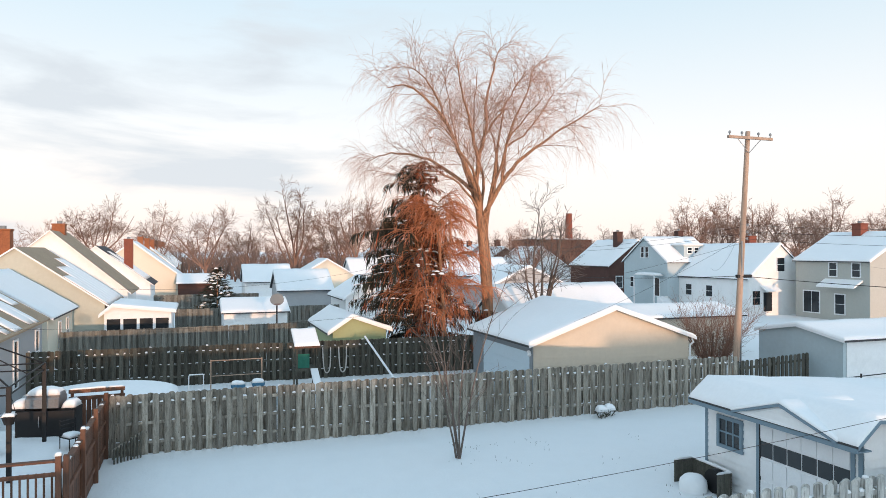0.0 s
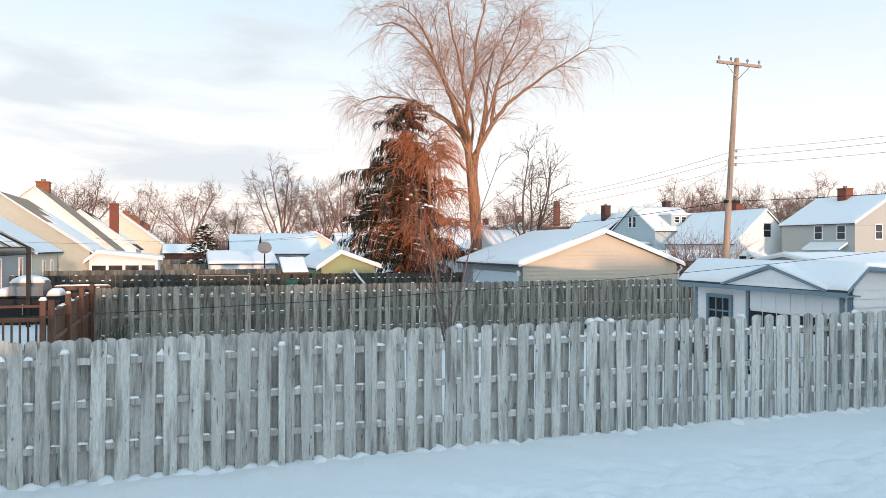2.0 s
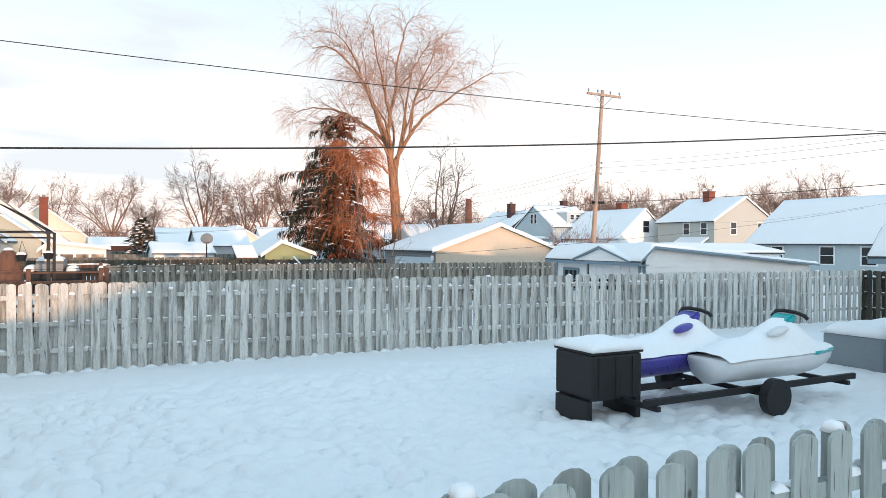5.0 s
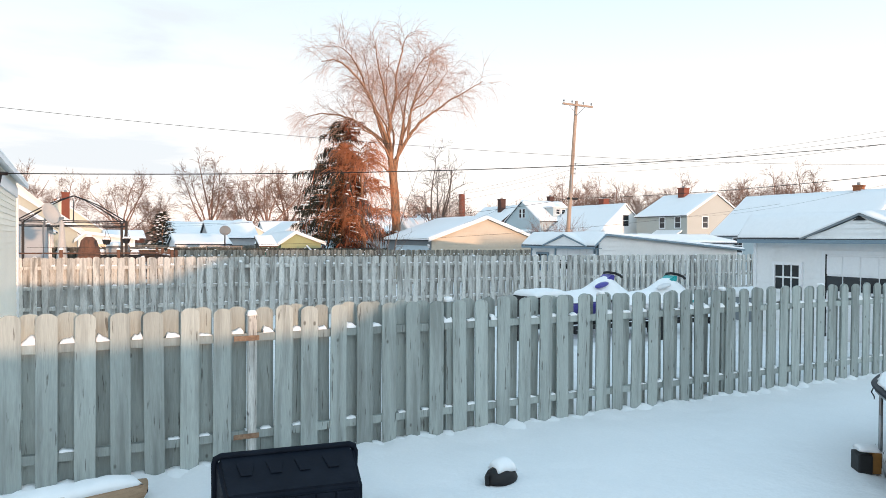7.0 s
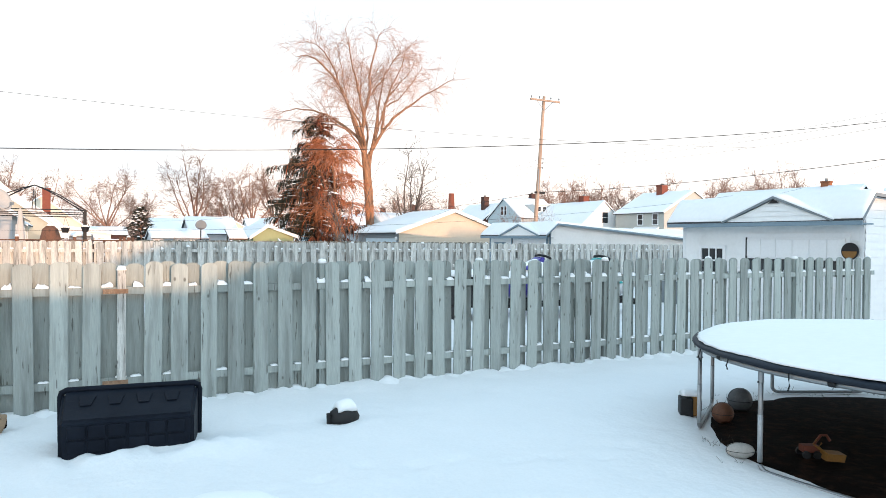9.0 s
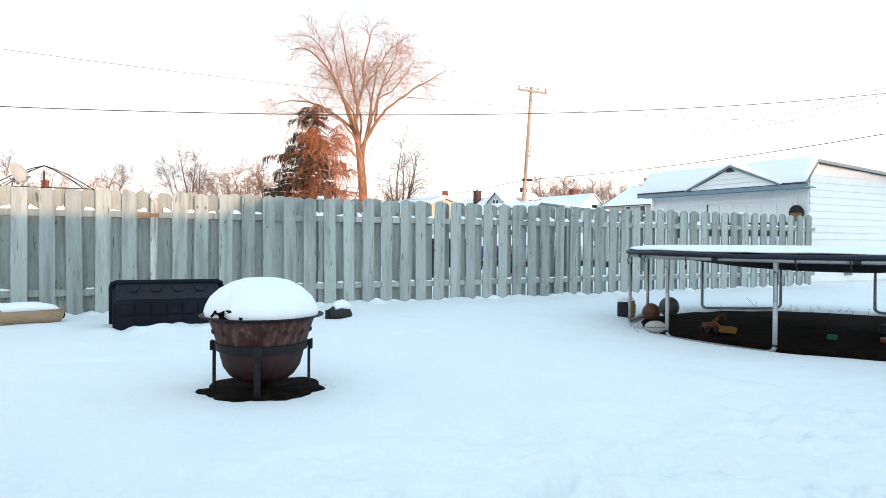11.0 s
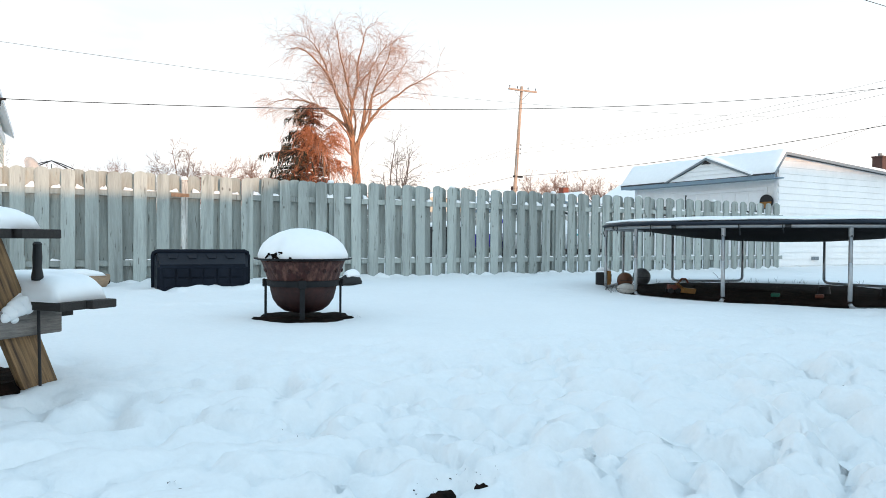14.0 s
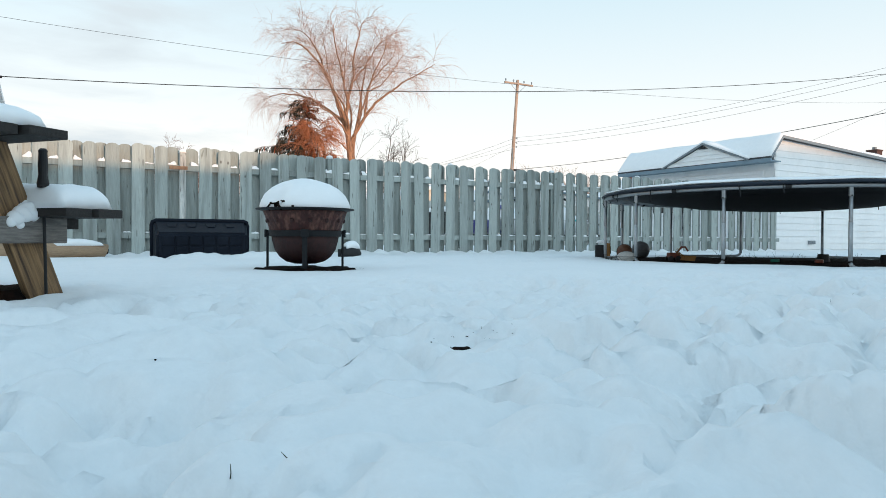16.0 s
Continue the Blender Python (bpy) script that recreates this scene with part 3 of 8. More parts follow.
def patch(name, cx, cy, r, z, mat, label, category, seed=0.0, rough_edge=0.12, squash=1.0):
    """A ragged bare patch in the snow, domed a little."""
    bm = bmesh.new()
    n, rings = 56, 7
    grid = [[None] * n for _ in range(rings)]
    mid = bm.verts.new((cx, cy, z + 0.012))
    for q in range(rings):
        f = (q + 1) / rings
        for i in range(n):
            k = 2 * math.pi * i / n
            rr = r * f * (1 + f * rough_edge * (noise.noise((2 * math.cos(k) + seed, 2 * math.sin(k), seed)) + 0.7 * noise.noise((6 * math.cos(k) + seed, 6 * math.sin(k), seed))))
            x, y = cx + rr * math.cos(k), cy + rr * math.sin(k) * squash
            zz = z + 0.012 + 0.02 * noise.noise((x * 7, y * 7, seed)) if q < rings - 1 else z - 0.05
            grid[q][i] = bm.verts.new((x, y, zz))
    for i in range(n):
        j = (i + 1) % n
        bm.faces.new((mid, grid[0][i], grid[0][j]))
        for q in range(rings - 1):
            bm.faces.new((grid[q][i], grid[q + 1][i], grid[q + 1][j], grid[q][j]))
    return tagged(part(name, bm, mat, smooth=True), label, category, kind="structure")


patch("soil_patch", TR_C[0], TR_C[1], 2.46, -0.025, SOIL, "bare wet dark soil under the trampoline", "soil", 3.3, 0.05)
patch("soil_patch", POT[0], POT[1], 0.47, -0.004, SOIL, "scorched dark ground under the fire pit", "soil", 8.1, 0.18)
patch("soil_patch", -6.55, -11.25, 0.42, 0.005, SOIL, "bare dark ground beside the picnic table legs", "soil", 5.0, 0.25)


# ---- buildings ----
def siding(bm, poly, to_world, step=0.11, lip=0.026):
    """Lapped boards over a convex wall outline of (u, z); to_world(u, z, out) places a point."""
    zs = [z for _, z in poly]
    z0, z1 = min(zs), max(zs)

    def span(z):
        xs = []
        for (ua, za), (ub, zb) in zip(poly, poly[1:] + poly[:1]):
            if za != zb and min(za, zb) - 1e-6 <= z <= max(za, zb) + 1e-6:
                xs.append(ua + (ub - ua) * (z - za) / (zb - za))
        return min(xs), max(xs)

    z = z0
    while z < z1 - 0.02:
        zt = min(z + step, z1 - 0.002)
        a, b = span(z + 1e-4)
        c, d = span(zt - 1e-4)
        v = [bm.verts.new(to_world(*p)) for p in ((a, z, lip), (b, z, lip), (d, zt, 0.003), (c, zt, 0.003), (a, z, 0.0), (b, z, 0.0))]
        bm.faces.new((v[0], v[1], v[2], v[3]))
        bm.faces.new((v[4], v[5], v[1], v[0]))
        z = zt
    bmesh.ops.recalc_face_normals(bm, faces=bm.faces)


def snow_roof(bm, prof, axis, a0, a1, thick, seed=0.0, step=0.5):
    """Snow lying on a roof whose slope runs along prof (u, z), rounded at its edges."""
    us = []
    for (ua, za), (ub, zb) in zip(prof, prof[1:]):
        n = max(3, int(abs(ub - ua) / step))
        us += [(ua + (ub - ua) * i / n, za + (zb - za) * i / n) for i in range(n)]
    us.append(prof[-1])
    lo_u, hi_u = us[0][0], us[-1][0]
    # extra rows by the edges for the rounding
    def refine(vals, lo, hi):
        return sorted(set([lo, lo + 0.03, lo + 0.10] + [v for v in vals if lo + 0.15 < v < hi - 0.15] + [hi - 0.10, hi - 0.03, hi]))
    ulist = refine([u for u, _ in us], min(lo_u, hi_u), max(lo_u, hi_u))
    na = max(4, int((a1 - a0) / step))
    alist = refine([a0 + (a1 - a0) * i / na for i in range(na + 1)], a0, a1)
    pp = sorted(prof)

    def base(u):
        for (ua, za), (ub, zb) in zip(pp, pp[1:]):
            if ua - 1e-6 <= u <= ub + 1e-6:
                return za + (zb - za) * (u - ua) / (ub - ua)
        return pp[-1][1]

    def pt(u, a, z):
        return (a, u, z) if axis == "x" else (u, a, z)
    top = []
    for a in alist:
        row = []
        for u in ulist:
            e = min(u - ulist[0], ulist[-1] - u, a - alist[0], alist[-1] - a)
            f = min(1.0, max(0.0, e) / 0.10)
            f = 0.25 + 0.75 * math.sqrt(1 - (1 - f) ** 2)
            h = thick * f * (1 + 0.25 * noise.noise((u * 0.9 + seed, a * 0.9, seed))) + 0.02 * noise.noise((u * 3 + seed, a * 3, 1.0))
            row.append(bm.verts.new(pt(u, a, base(u) + max(0.02, h))))
        top.append(row)
    for i in range(len(alist) - 1):
        for j in range(len(ulist) - 1):
            bm.faces.new((top[i][j], top[i + 1][j], top[i + 1][j + 1], top[i][j + 1]))
    rim = [(0, j) for j in range(len(ulist))] + [(i, len(ulist) - 1) for i in range(1, len(alist))]
    rim += [(len(alist) - 1, j) for j in range(len(ulist) - 2, -1, -1)] + [(i, 0) for i in range(len(alist) - 2, 0, -1)]
    low = {ij: bm.verts.new(pt(ulist[ij[1]], alist[ij[0]], base(ulist[ij[1]]) + 0.004)) for ij in rim}
    for p, q in zip(rim, rim[1:] + rim[:1]):
        bm.faces.new((top[p[0]][p[1]], top[q[0]][q[1]], low[q], low[p]))
    bmesh.ops.recalc_face_normals(bm, faces=bm.faces)


def window(parent, origin, face, w, h, frame_mat=WHITE, cols=1, rows=2, depth=0.05, name="window"):
    """A framed window on a wall. face: the wall's outward side, one of W, E, S, N; origin: its middle on the wall."""
    turn = {"S": 0, "E": 90, "N": 180, "W": 270}[face]
    rot = Matrix.Translation(origin) @ pose(0, 0, 0, 0, 0, turn)
    bm = bmesh.new()
    t = min(0.09, w * 0.14)
    for x0, x1, z0, z1 in ((-w / 2 - t, -w / 2, -h / 2 - t, h / 2 + t), (w / 2, w / 2 + t, -h / 2 - t, h / 2 + t),
                           (-w / 2, w / 2, h / 2, h / 2 + t), (-w / 2, w / 2, -h / 2 - t, -h / 2)):
        box(bm, x0, x1, -depth, 0.02, z0, z1)
    bmesh.ops.transform(bm, matrix=rot, verts=bm.verts)
    fr = part(name, bm, frame_mat, parent)
    bars = [(x - 0.018, x + 0.018, -depth * 0.6, 0.0, -h / 2, h / 2) for x in (-w / 2 + w * i / cols for i in range(1, cols))]
    bars += [(-w / 2, w / 2, -depth * 0.62, -0.002, z - 0.02, z + 0.02) for z in (-h / 2 + h * i / rows for i in range(1, rows))]
    for bar in bars:
        bm = bmesh.new()
        box(bm, *bar)
        bmesh.ops.transform(bm, matrix=rot, verts=bm.verts)
        part("glazing_bar", bm, frame_mat, fr)
    bm = bmesh.new()
    box(bm, -w / 2, w / 2, -depth * 0.3, 0.012, -h / 2, h / 2)
    bmesh.ops.transform(bm, matrix=rot, verts=bm.verts)
    part("pane", bm, GLASS, fr, "dark window pane")
    return fr


def chimney(parent, x, y, z0, z1, w=0.55, mat=BRICK):
    bm = bmesh.new()
    box(bm, x - w / 2, x + w / 2, y - w / 2, y + w / 2, z0, z1 - 0.12)
    box(bm, x - w / 2 - 0.05, x + w / 2 + 0.05, y - w / 2 - 0.05, y + w / 2 + 0.05, z1 - 0.12, z1, 0.02)
    c = part("chimney", bm, mat, parent, "brick chimney stack")
    bm = bmesh.new()
    rod(bm, (x, y, z1 - 0.02), (x, y, z1 + 0.22), w * 0.2, seg=10)
    part("flue", bm, GREY_TRIM, c)
    return c


def gable_house(name, x0, x1, y0, y1, eave, ridge, axis, wall_mat, label, category="house", over=0.35, ridge_at=0.5, snow=0.13,
                trim=WHITE, lap=(), roof_mat=SHINGLE_DARK, group="", z0=-0.1, eave2=None, lap_step=0.11, front=None):
    """A house or garage under a pitched roof whose ridge runs along axis. lap: the sides with modelled boards."""
    cx, cy = (x0 + x1) / 2, (y0 + y1) / 2
    h = thing(name, (cx, cy, 0), label, category, group)
    X0, X1, Y0, Y1 = x0 - cx, x1 - cx, y0 - cy, y1 - cy
    u0, u1, a0, a1 = (Y0, Y1, X0, X1) if axis == "x" else (X0, X1, Y0, Y1)
    ur = u0 + (u1 - u0) * ridge_at
    eave2 = eave if eave2 is None else eave2
    outline = [(u0, z0), (u1, z0), (u1, eave2), (ur, ridge), (u0, eave)]
    bm = bmesh.new()
    slab(bm, outline, axis, a0, a1)
    part("wall", bm, wall_mat, h)
    if lap:
        bm = bmesh.new()
        for s in lap:
            if (s in "WE") == (axis == "y"):        # long side under the eave
                if axis == "y":
                    sx, ev = (X0, eave) if s == "W" else (X1, eave2)
                    k = -1 if s == "W" else 1
                    siding(bm, [(a0, 0.05), (a1, 0.05), (a1, ev), (a0, ev)], lambda u, z, o, sx=sx, k=k: (sx + k * o, u, z), lap_step)
                else:
                    sy, ev = (Y0, eave) if s == "S" else (Y1, eave2)
                    k = -1 if s == "S" else 1
                    siding(bm, [(a0, 0.05), (a1, 0.05), (a1, ev), (a0, ev)], lambda u, z, o, sy=sy, k=k: (u, sy + k * o, z), lap_step)
            else:
                poly = [(u0, 0.05), (u1, 0.05), (u1, eave2), (ur, ridge), (u0, eave)]
                if axis == "y":
                    sy, k = (Y0, -1) if s == "S" else (Y1, 1)
                    siding(bm, poly, lambda u, z, o, sy=sy, k=k: (u, sy + k * o, z), lap_step)
                else:
                    sx, k = (X0, -1) if s == "W" else (X1, 1)
                    siding(bm, poly, lambda u, z, o, sx=sx, k=k: (sx + k * o, u, z), lap_step)
        part("siding", bm, wall_mat, h)
    # roof deck with eaves, then the snow on it
    sl0, sl1 = (ridge - eave) / max(1e-6, ur - u0), (ridge - eave2) / max(1e-6, u1 - ur)
    p0, p1 = (u0 - over, eave - over * sl0), (u1 + over, eave2 - over * sl1)
    if front:
        p0 = (front[0] - cx, front[1])
    t = 0.045 if front else 0.085
    bm = bmesh.new()
    slab(bm, [p0, (ur, ridge), p1, (p1[0], p1[1] + t), (ur, ridge + t), (p0[0], p0[1] + t)], axis, a0 - over * 0.7, a1 + over * 0.7)
    roof = part("roof", bm, roof_mat, h)
    for a in (a0 - over * 0.7 - 0.02, a1 + over * 0.7 + 0.001):
        bm = bmesh.new()
        slab(bm, [(p0[0], p0[1] - 0.02), (ur, ridge - 0.02), (p1[0], p1[1] - 0.02), (p1[0], p1[1] + t + 0.01), (ur, ridge + t + 0.01), (p0[0], p0[1] + t + 0.01)], axis, a, a + 0.02)
        part("bargeboard", bm, trim, roof)
    if snow:
        bm = bmesh.new()
        snow_roof(bm, [(p0[0], p0[1] + t), (ur, ridge + t), (p1[0], p1[1] + t)], axis, a0 - over * 0.7, a1 + over * 0.7, snow, seed=cx * 0.7)
        part("snow", bm, SNOW_ROOF, roof, "snow lying on the roof", smooth=True)
    h["plan"] = [cx, cy]
    return h


def loc(h, x, y, z):
    """A world point in the frame of a house."""
    return (x - h.location.x, y - h.location.y, z)


# tan garage behind the fence
tan_garage = gable_house("garage", 12.75, 20.3, 25.1, 31.4, 2.42, 3.72, "y", TAN, "tan vinyl-sided garage with a snow-covered roof", "garage", 0.3,
                         lap=("S",), trim=WHITE, lap_step=0.16)
bm = bmesh.new()
box(bm, -0.04, 0.0, -2.9, 1.9, 0.0, 2.05)
for i in range(1, 4):
    box(bm, -0.055, -0.04, -2.9, 1.9, 0.5 * i - 0.012, 0.5 * i + 0.012)
bmesh.ops.transform(bm, matrix=Matrix.Translation((12.75 - 16.525 - 0.002, 0, 0)), verts=bm.verts)
part("garage_door", bm, PALE_BLUE, tan_garage, "pale blue overhead garage door")
bm = bmesh.new()
box(bm, -0.05, 0.0, -3.15, 3.15, 2.06, 2.4)
box(bm, -0.05, 0.0, -3.15, -2.91, 0, 2.06)
box(bm, -0.05, 0.0, 1.91, 3.15, 0, 2.06)
bmesh.ops.transform(bm, matrix=Matrix.Translation((12.75 - 16.525 - 0.004, 0, 0)), verts=bm.verts)
part("door_surround", bm, GREY_TRIM, tan_garage)
bm = bmesh.new()
pipe(bm, [(3.95, -3.2, 2.32), (3.95, -3.3, 2.2), (3.82, -3.22, 2.05), (3.82, -3.22, 0.05)], 0.045, 8)
part("downpipe", bm, WHITE, tan_garage, "white downpipe")
bm = bmesh.new()
rod(bm, (-3.9, -2.95, 2.1), (-3.9, -3.05, 2.1), 0.06)
rod(bm, (-3.9, -3.05, 2.12), (-3.98, -3.2, 2.0), 0.05, 0.08)
part("flood_light", bm, WHITE, tan_garage)


def door_garage(name, x0, x1, y0, y1, wall_top, front, ridge, back, label, trim, door_y, win_y, dormer_y, dormer_top, rake, rake_mat):
    """A garage that opens to the west: a short front slope, a long low back slope, and a small gable over the door."""
    g = gable_house(name, x0, x1, y0, y1, wall_top, ridge[1], "y", WHITE_SIDE, label, "garage", 0.3, ridge_at=(ridge[0] - x0) / (x1 - x0),
                    trim=rake_mat, lap=("S", "W"), eave2=back, snow=0.10, lap_step=0.18, front=front)
    ox, oy = x0 - g.location.x, -g.location.y
    fx, ez = front[0] - g.location.x, front[1]
    d0, d1 = door_y
    n = 6
    bm = bmesh.new()
    box(bm, ox - 0.03, ox - 0.016, d0 + oy, d1 + oy, 0.0, 2.12)
    door = part("garage_door", bm, WHITE, g, "white panelled overhead door with dark panes")
    for i in range(n):
        ya, yb = d0 + oy + (d1 - d0) * i / n + 0.018, d0 + oy + (d1 - d0) * (i + 1) / n - 0.018
        for za, zb in ((0.1, 0.62), (0.7, 1.14), (1.62, 2.08)):
            bm = bmesh.new()
            box(bm, ox - 0.048, ox - 0.03, ya, yb, za, zb, 0.008)
            part("panel", bm, WHITE, door)
        bm = bmesh.new()
        box(bm, ox - 0.045, ox - 0.031, ya, yb, 1.2, 1.57)
        part("pane", bm, GLASS, door)
    for ya, yb, za, zb in ((d0 + oy - 0.1, d0 + oy - 0.005, 0, 2.22), (d1 + oy + 0.005, d1 + oy + 0.1, 0, 2.22), (d0 + oy - 0.005, d1 + oy + 0.005, 2.125, 2.22)):
        bm = bmesh.new()
        box(bm, ox - 0.05, ox - 0.017, ya, yb, za, zb)
        part("door_casing", bm, trim if name == "shed" else WHITE, g)
    # black strip standing in for the shadow gap at the door's edge
    bm = bmesh.new()
    box(bm, ox - 0.052, ox - 0.03, d1 + oy - 0.035, d1 + oy + 0.002, 0, 2.122)
    part("door_seal", bm, BLACK_STEEL, door)
    window(g, (ox - 0.016, win_y + oy, 1.48), "W", 0.72, 0.66, frame_mat=trim if name == "shed" else WHITE, cols=3, rows=2, depth=0.06)
    for yy in (y0 + oy + 0.05, y1 + oy - 0.05):
        bm = bmesh.new()
        box(bm, ox - 0.03, ox + 0.05, yy - 0.05, yy + 0.05, 0, wall_top - 0.02)
        part("corner_board", bm, trim if name == "shed" else WHITE, g)
    # front gable flush with the eave
    ya, yb = dormer_y[0] + oy, dormer_y[1] + oy
    ym = (ya + yb) / 2
    bm = bmesh.new()
    slab(bm, [(ya + 0.1, ez + 0.0), (yb - 0.1, ez + 0.0), (ym, dormer_top - 0.05)], "x", fx + 0.02, ox + 1.2)
    dm = part("front_gable", bm, WHITE_SIDE, g)
    bm = bmesh.new()
    siding(bm, [(ya + 0.12, ez + 0.02), (yb - 0.12, ez + 0.02), (ym, dormer_top - 0.07)], lambda u, z, o: (fx + 0.018 - o, u, z), 0.125)
    part("siding", bm, WHITE_SIDE, dm)
    for s in (ya, yb):
        bm = bmesh.new()
        slab(bm, [(s, ez - rake * 0.3), (ym, dormer_top - rake), (ym, dormer_top + 0.02), (s, ez + rake * 0.7)], "x", fx - 0.06, ox + 1.2)
        part("gable_rake", bm, rake_mat, dm)
    bm = bmesh.new()
    snow_roof(bm, [(ya - 0.02, ez + rake * 0.72), (ym, dormer_top + 0.022), (yb + 0.02, ez + rake * 0.72)], "x", fx - 0.05, ox + 1.6, 0.08, seed=3.0, step=0.3)
    part("snow", bm, SNOW_ROOF, dm, "snow on the small gable", smooth=True)
    bm = bmesh.new()
    box(bm, fx - 0.02, fx + 0.03, y0 + oy - 0.2, y1 + oy + 0.2, ez - 0.10, ez - 0.003)
    part("eave_board", bm, trim, g)
    bm = bmesh.new()
    box(bm, fx + 0.031, ox - 0.02, y0 + oy - 0.2, y1 + oy + 0.2, ez - 0.09, ez - 0.06)
    part("soffit", bm, trim, g)
    return g


shed = door_garage("shed", 12.95, 21.2, 10.58, 15.28, 2.3, (12.55, 2.18), (13.15, 2.66), 2.05, "white garage with blue-grey trim and thick roof snow", BLUE_TRIM,
                   (10.85, 13.35), 14.35, (10.85, 13.85), 2.68, 0.05, BLUE_TRIM)
garage_e = door_garage("garage", 11.15, 19.5, -3.35, 1.9, 2.62, (10.7, 2.50), (11.2, 3.08), 2.6, "white lap-sided garage with a low snowy roof", BLUE_TRIM,
                       (-2.95, -0.25), 0.83, (-2.88, 0.16), 3.12, 0.035, GREY_TRIM)
# small louvre at the top of its front gable, and a wall vent low on the long side
bm = bmesh.new()
slab(bm, [(-1.52, 2.965), (-1.2, 2.965), (-1.36, 3.06)], "x", -0.02, 0.012)
bmesh.ops.transform(bm, matrix=Matrix.Translation((10.685 - garage_e.location.x, -garage_e.location.y, 0)), verts=bm.verts)
part("gable_louvre", bm, BLACK_STEEL, garage_e, "small dark louvre under the gable's peak")
bm = bmesh.new()
box(bm, -0.16, 0.16, -0.03, 0.0, -0.05, 0.05, 0.004)
for i in range(4):
    box(bm, -0.14 + i * 0.075, -0.085 + i * 0.075, -0.036, -0.03, -0.035, 0.035)
bmesh.ops.transform(bm, matrix=Matrix.Translation((12.82 - garage_e.location.x, -3.378 - garage_e.location.y, 0.24)), verts=bm.verts)
part("wall_vent", bm, GREY_TRIM, garage_e, "small grey vent low on the wall")
# round plaque by the garage door
plaque = thing("wall_plaque", (11.06, -3.08, 1.80), "round dark and yellow plaque on the garage wall", "wall decoration")
bm = bmesh.new()
rod(bm, (0.0, 0, 0), (-0.03, 0, 0), 0.20, seg=28)
part("disc", bm, BLACK_STEEL, plaque)
bm = bmesh.new()
slab(bm, [(0.17 * math.cos(k), 0.17 * math.sin(k)) for k in [math.pi + math.pi * i / 14 for i in range(15)]], "x", -0.042, -0.03)
part("lower_half", bm, YELLOW, plaque, "yellow lower half")

# white garage by the alley
alley_garage = gable_house("garage", 26.1, 35.5, 22.3, 27.0, 2.3, 2.72, "x", BLUE_SIDE, "low grey-white garage under thick snow", "garage", 0.2, trim=WHITE, lap=("W",))
bm = bmesh.new()
box(bm, -4.5, 4.5, -2.38, -2.36, 0.0, 2.25)
part("south_cladding", bm, WHITE_SIDE, alley_garage)
# garages beyond the tan one
gable_house("garage", 17.2, 25.5, 36.5, 41.5, 2.5, 3.95, "x", WHITE_SIDE, "white garage with a broad snowy roof", "garage", 0.3)
gable_house("garage", 24.0, 31.0, 33.5, 38.0, 2.3, 2.75, "x", TAN, "low tan garage with a snow-covered roof", "garage", 0.3)


# ---- houses to the east ----

h = gable_house("house", 53.4, 62.5, 43.0, 50.7, 5.3, 7.75, "y", SAGE, "two-storey sage-grey house with a snowy roof", over=0.25)
for yy in (46.6, 44.3):
    window(h, loc(h, 53.4, yy, 4.5), "W", 0.75, 1.15)
for xx in (56.2, 60.3):
    window(h, loc(h, xx, 43.0, 4.55), "S", 0.8, 1.2)
window(h, loc(h, 53.4, 48.9, 1.5), "W", 1.7, 1.9, cols=2, rows=1)
window(h, loc(h, 53.4, 45.9, 1.45), "W", 0.95, 1.7)
chimney(h, *loc(h, 57.6, 47.4, 0)[:2], 7.0, 8.7, 0.9)
bm = bmesh.new()
slab(bm, [(-5.6, 2.95), (-4.55, 3.5), (-4.55, 3.68), (-5.6, 3.1)], "y", -3.2, 0.6)
part("door_hood", bm, SNOW_ROOF, h, "snow-covered hood over the back door")
h = gable_house("house", 49.0, 56.6, 52.0, 63.2, 3.6, 6.75, "y", WHITE_SIDE, "white storey-and-a-half house with a snowy roof", over=0.25)
window(h, loc(h, 52.9, 52.0, 4.85), "S", 0.9, 1.3, frame_mat=WHITE)
window(h, loc(h, 49.9, 52.0, 1.7), "S", 0.9, 1.3)
window(h, loc(h, 49.0, 60.4, 2.1), "W", 0.9, 1.1)
window(h, loc(h, 49.0, 57.3, 2.1), "W", 0.9, 1.1)
bm = bmesh.new()
slab(bm, [(-8.2 + 5.6, 2.3), (-7.4 + 5.6, 2.75), (-7.4 + 5.6, 2.9), (-8.2 + 5.6, 2.42)], "x", -2.4, -0.6)
bmesh.ops.transform(bm, matrix=Matrix.Translation((0, -3.8, 0)), verts=bm.verts)
part("door_hood", bm, SNOW_ROOF, h, "snow-covered hood over the back door")
bm = bmesh.new()
box(bm, -2.0, -1.0, -5.64, -5.602, 0.4, 2.2)
part("back_door", bm, GLASS, h, "dark glazed back door")
chimney(h, *loc(h, 53.4, 56.5, 0)[:2], 6.0, 7.7, 0.9)
h = gable_house("house", 47.5, 54.0, 62.0, 70.0, 5.0, 7.6, "x", BLUE_SIDE, "pale blue-grey two-storey house with a snowy dormer", over=0.25)
for yy in (66.4, 65.6):
    window(h, loc(h, 47.5, yy, 6.0), "W", 0.5, 1.15)
window(h, loc(h, 47.5, 68.4, 2.6), "W", 0.6, 1.1)
window(h, loc(h, 47.5, 63.8, 2.2), "W", 0.9, 1.9, rows=1)
chimney(h, *loc(h, 52.6, 66.6, 0)[:2], 7.0, 8.5, 0.7, BROWN_BRICK)
bm = bmesh.new()
box(bm, -0.8, 2.6, -3.6, -0.6, 5.2, 6.75)
dormer = part("dormer", bm, BLUE_SIDE, h)
bm = bmesh.new()
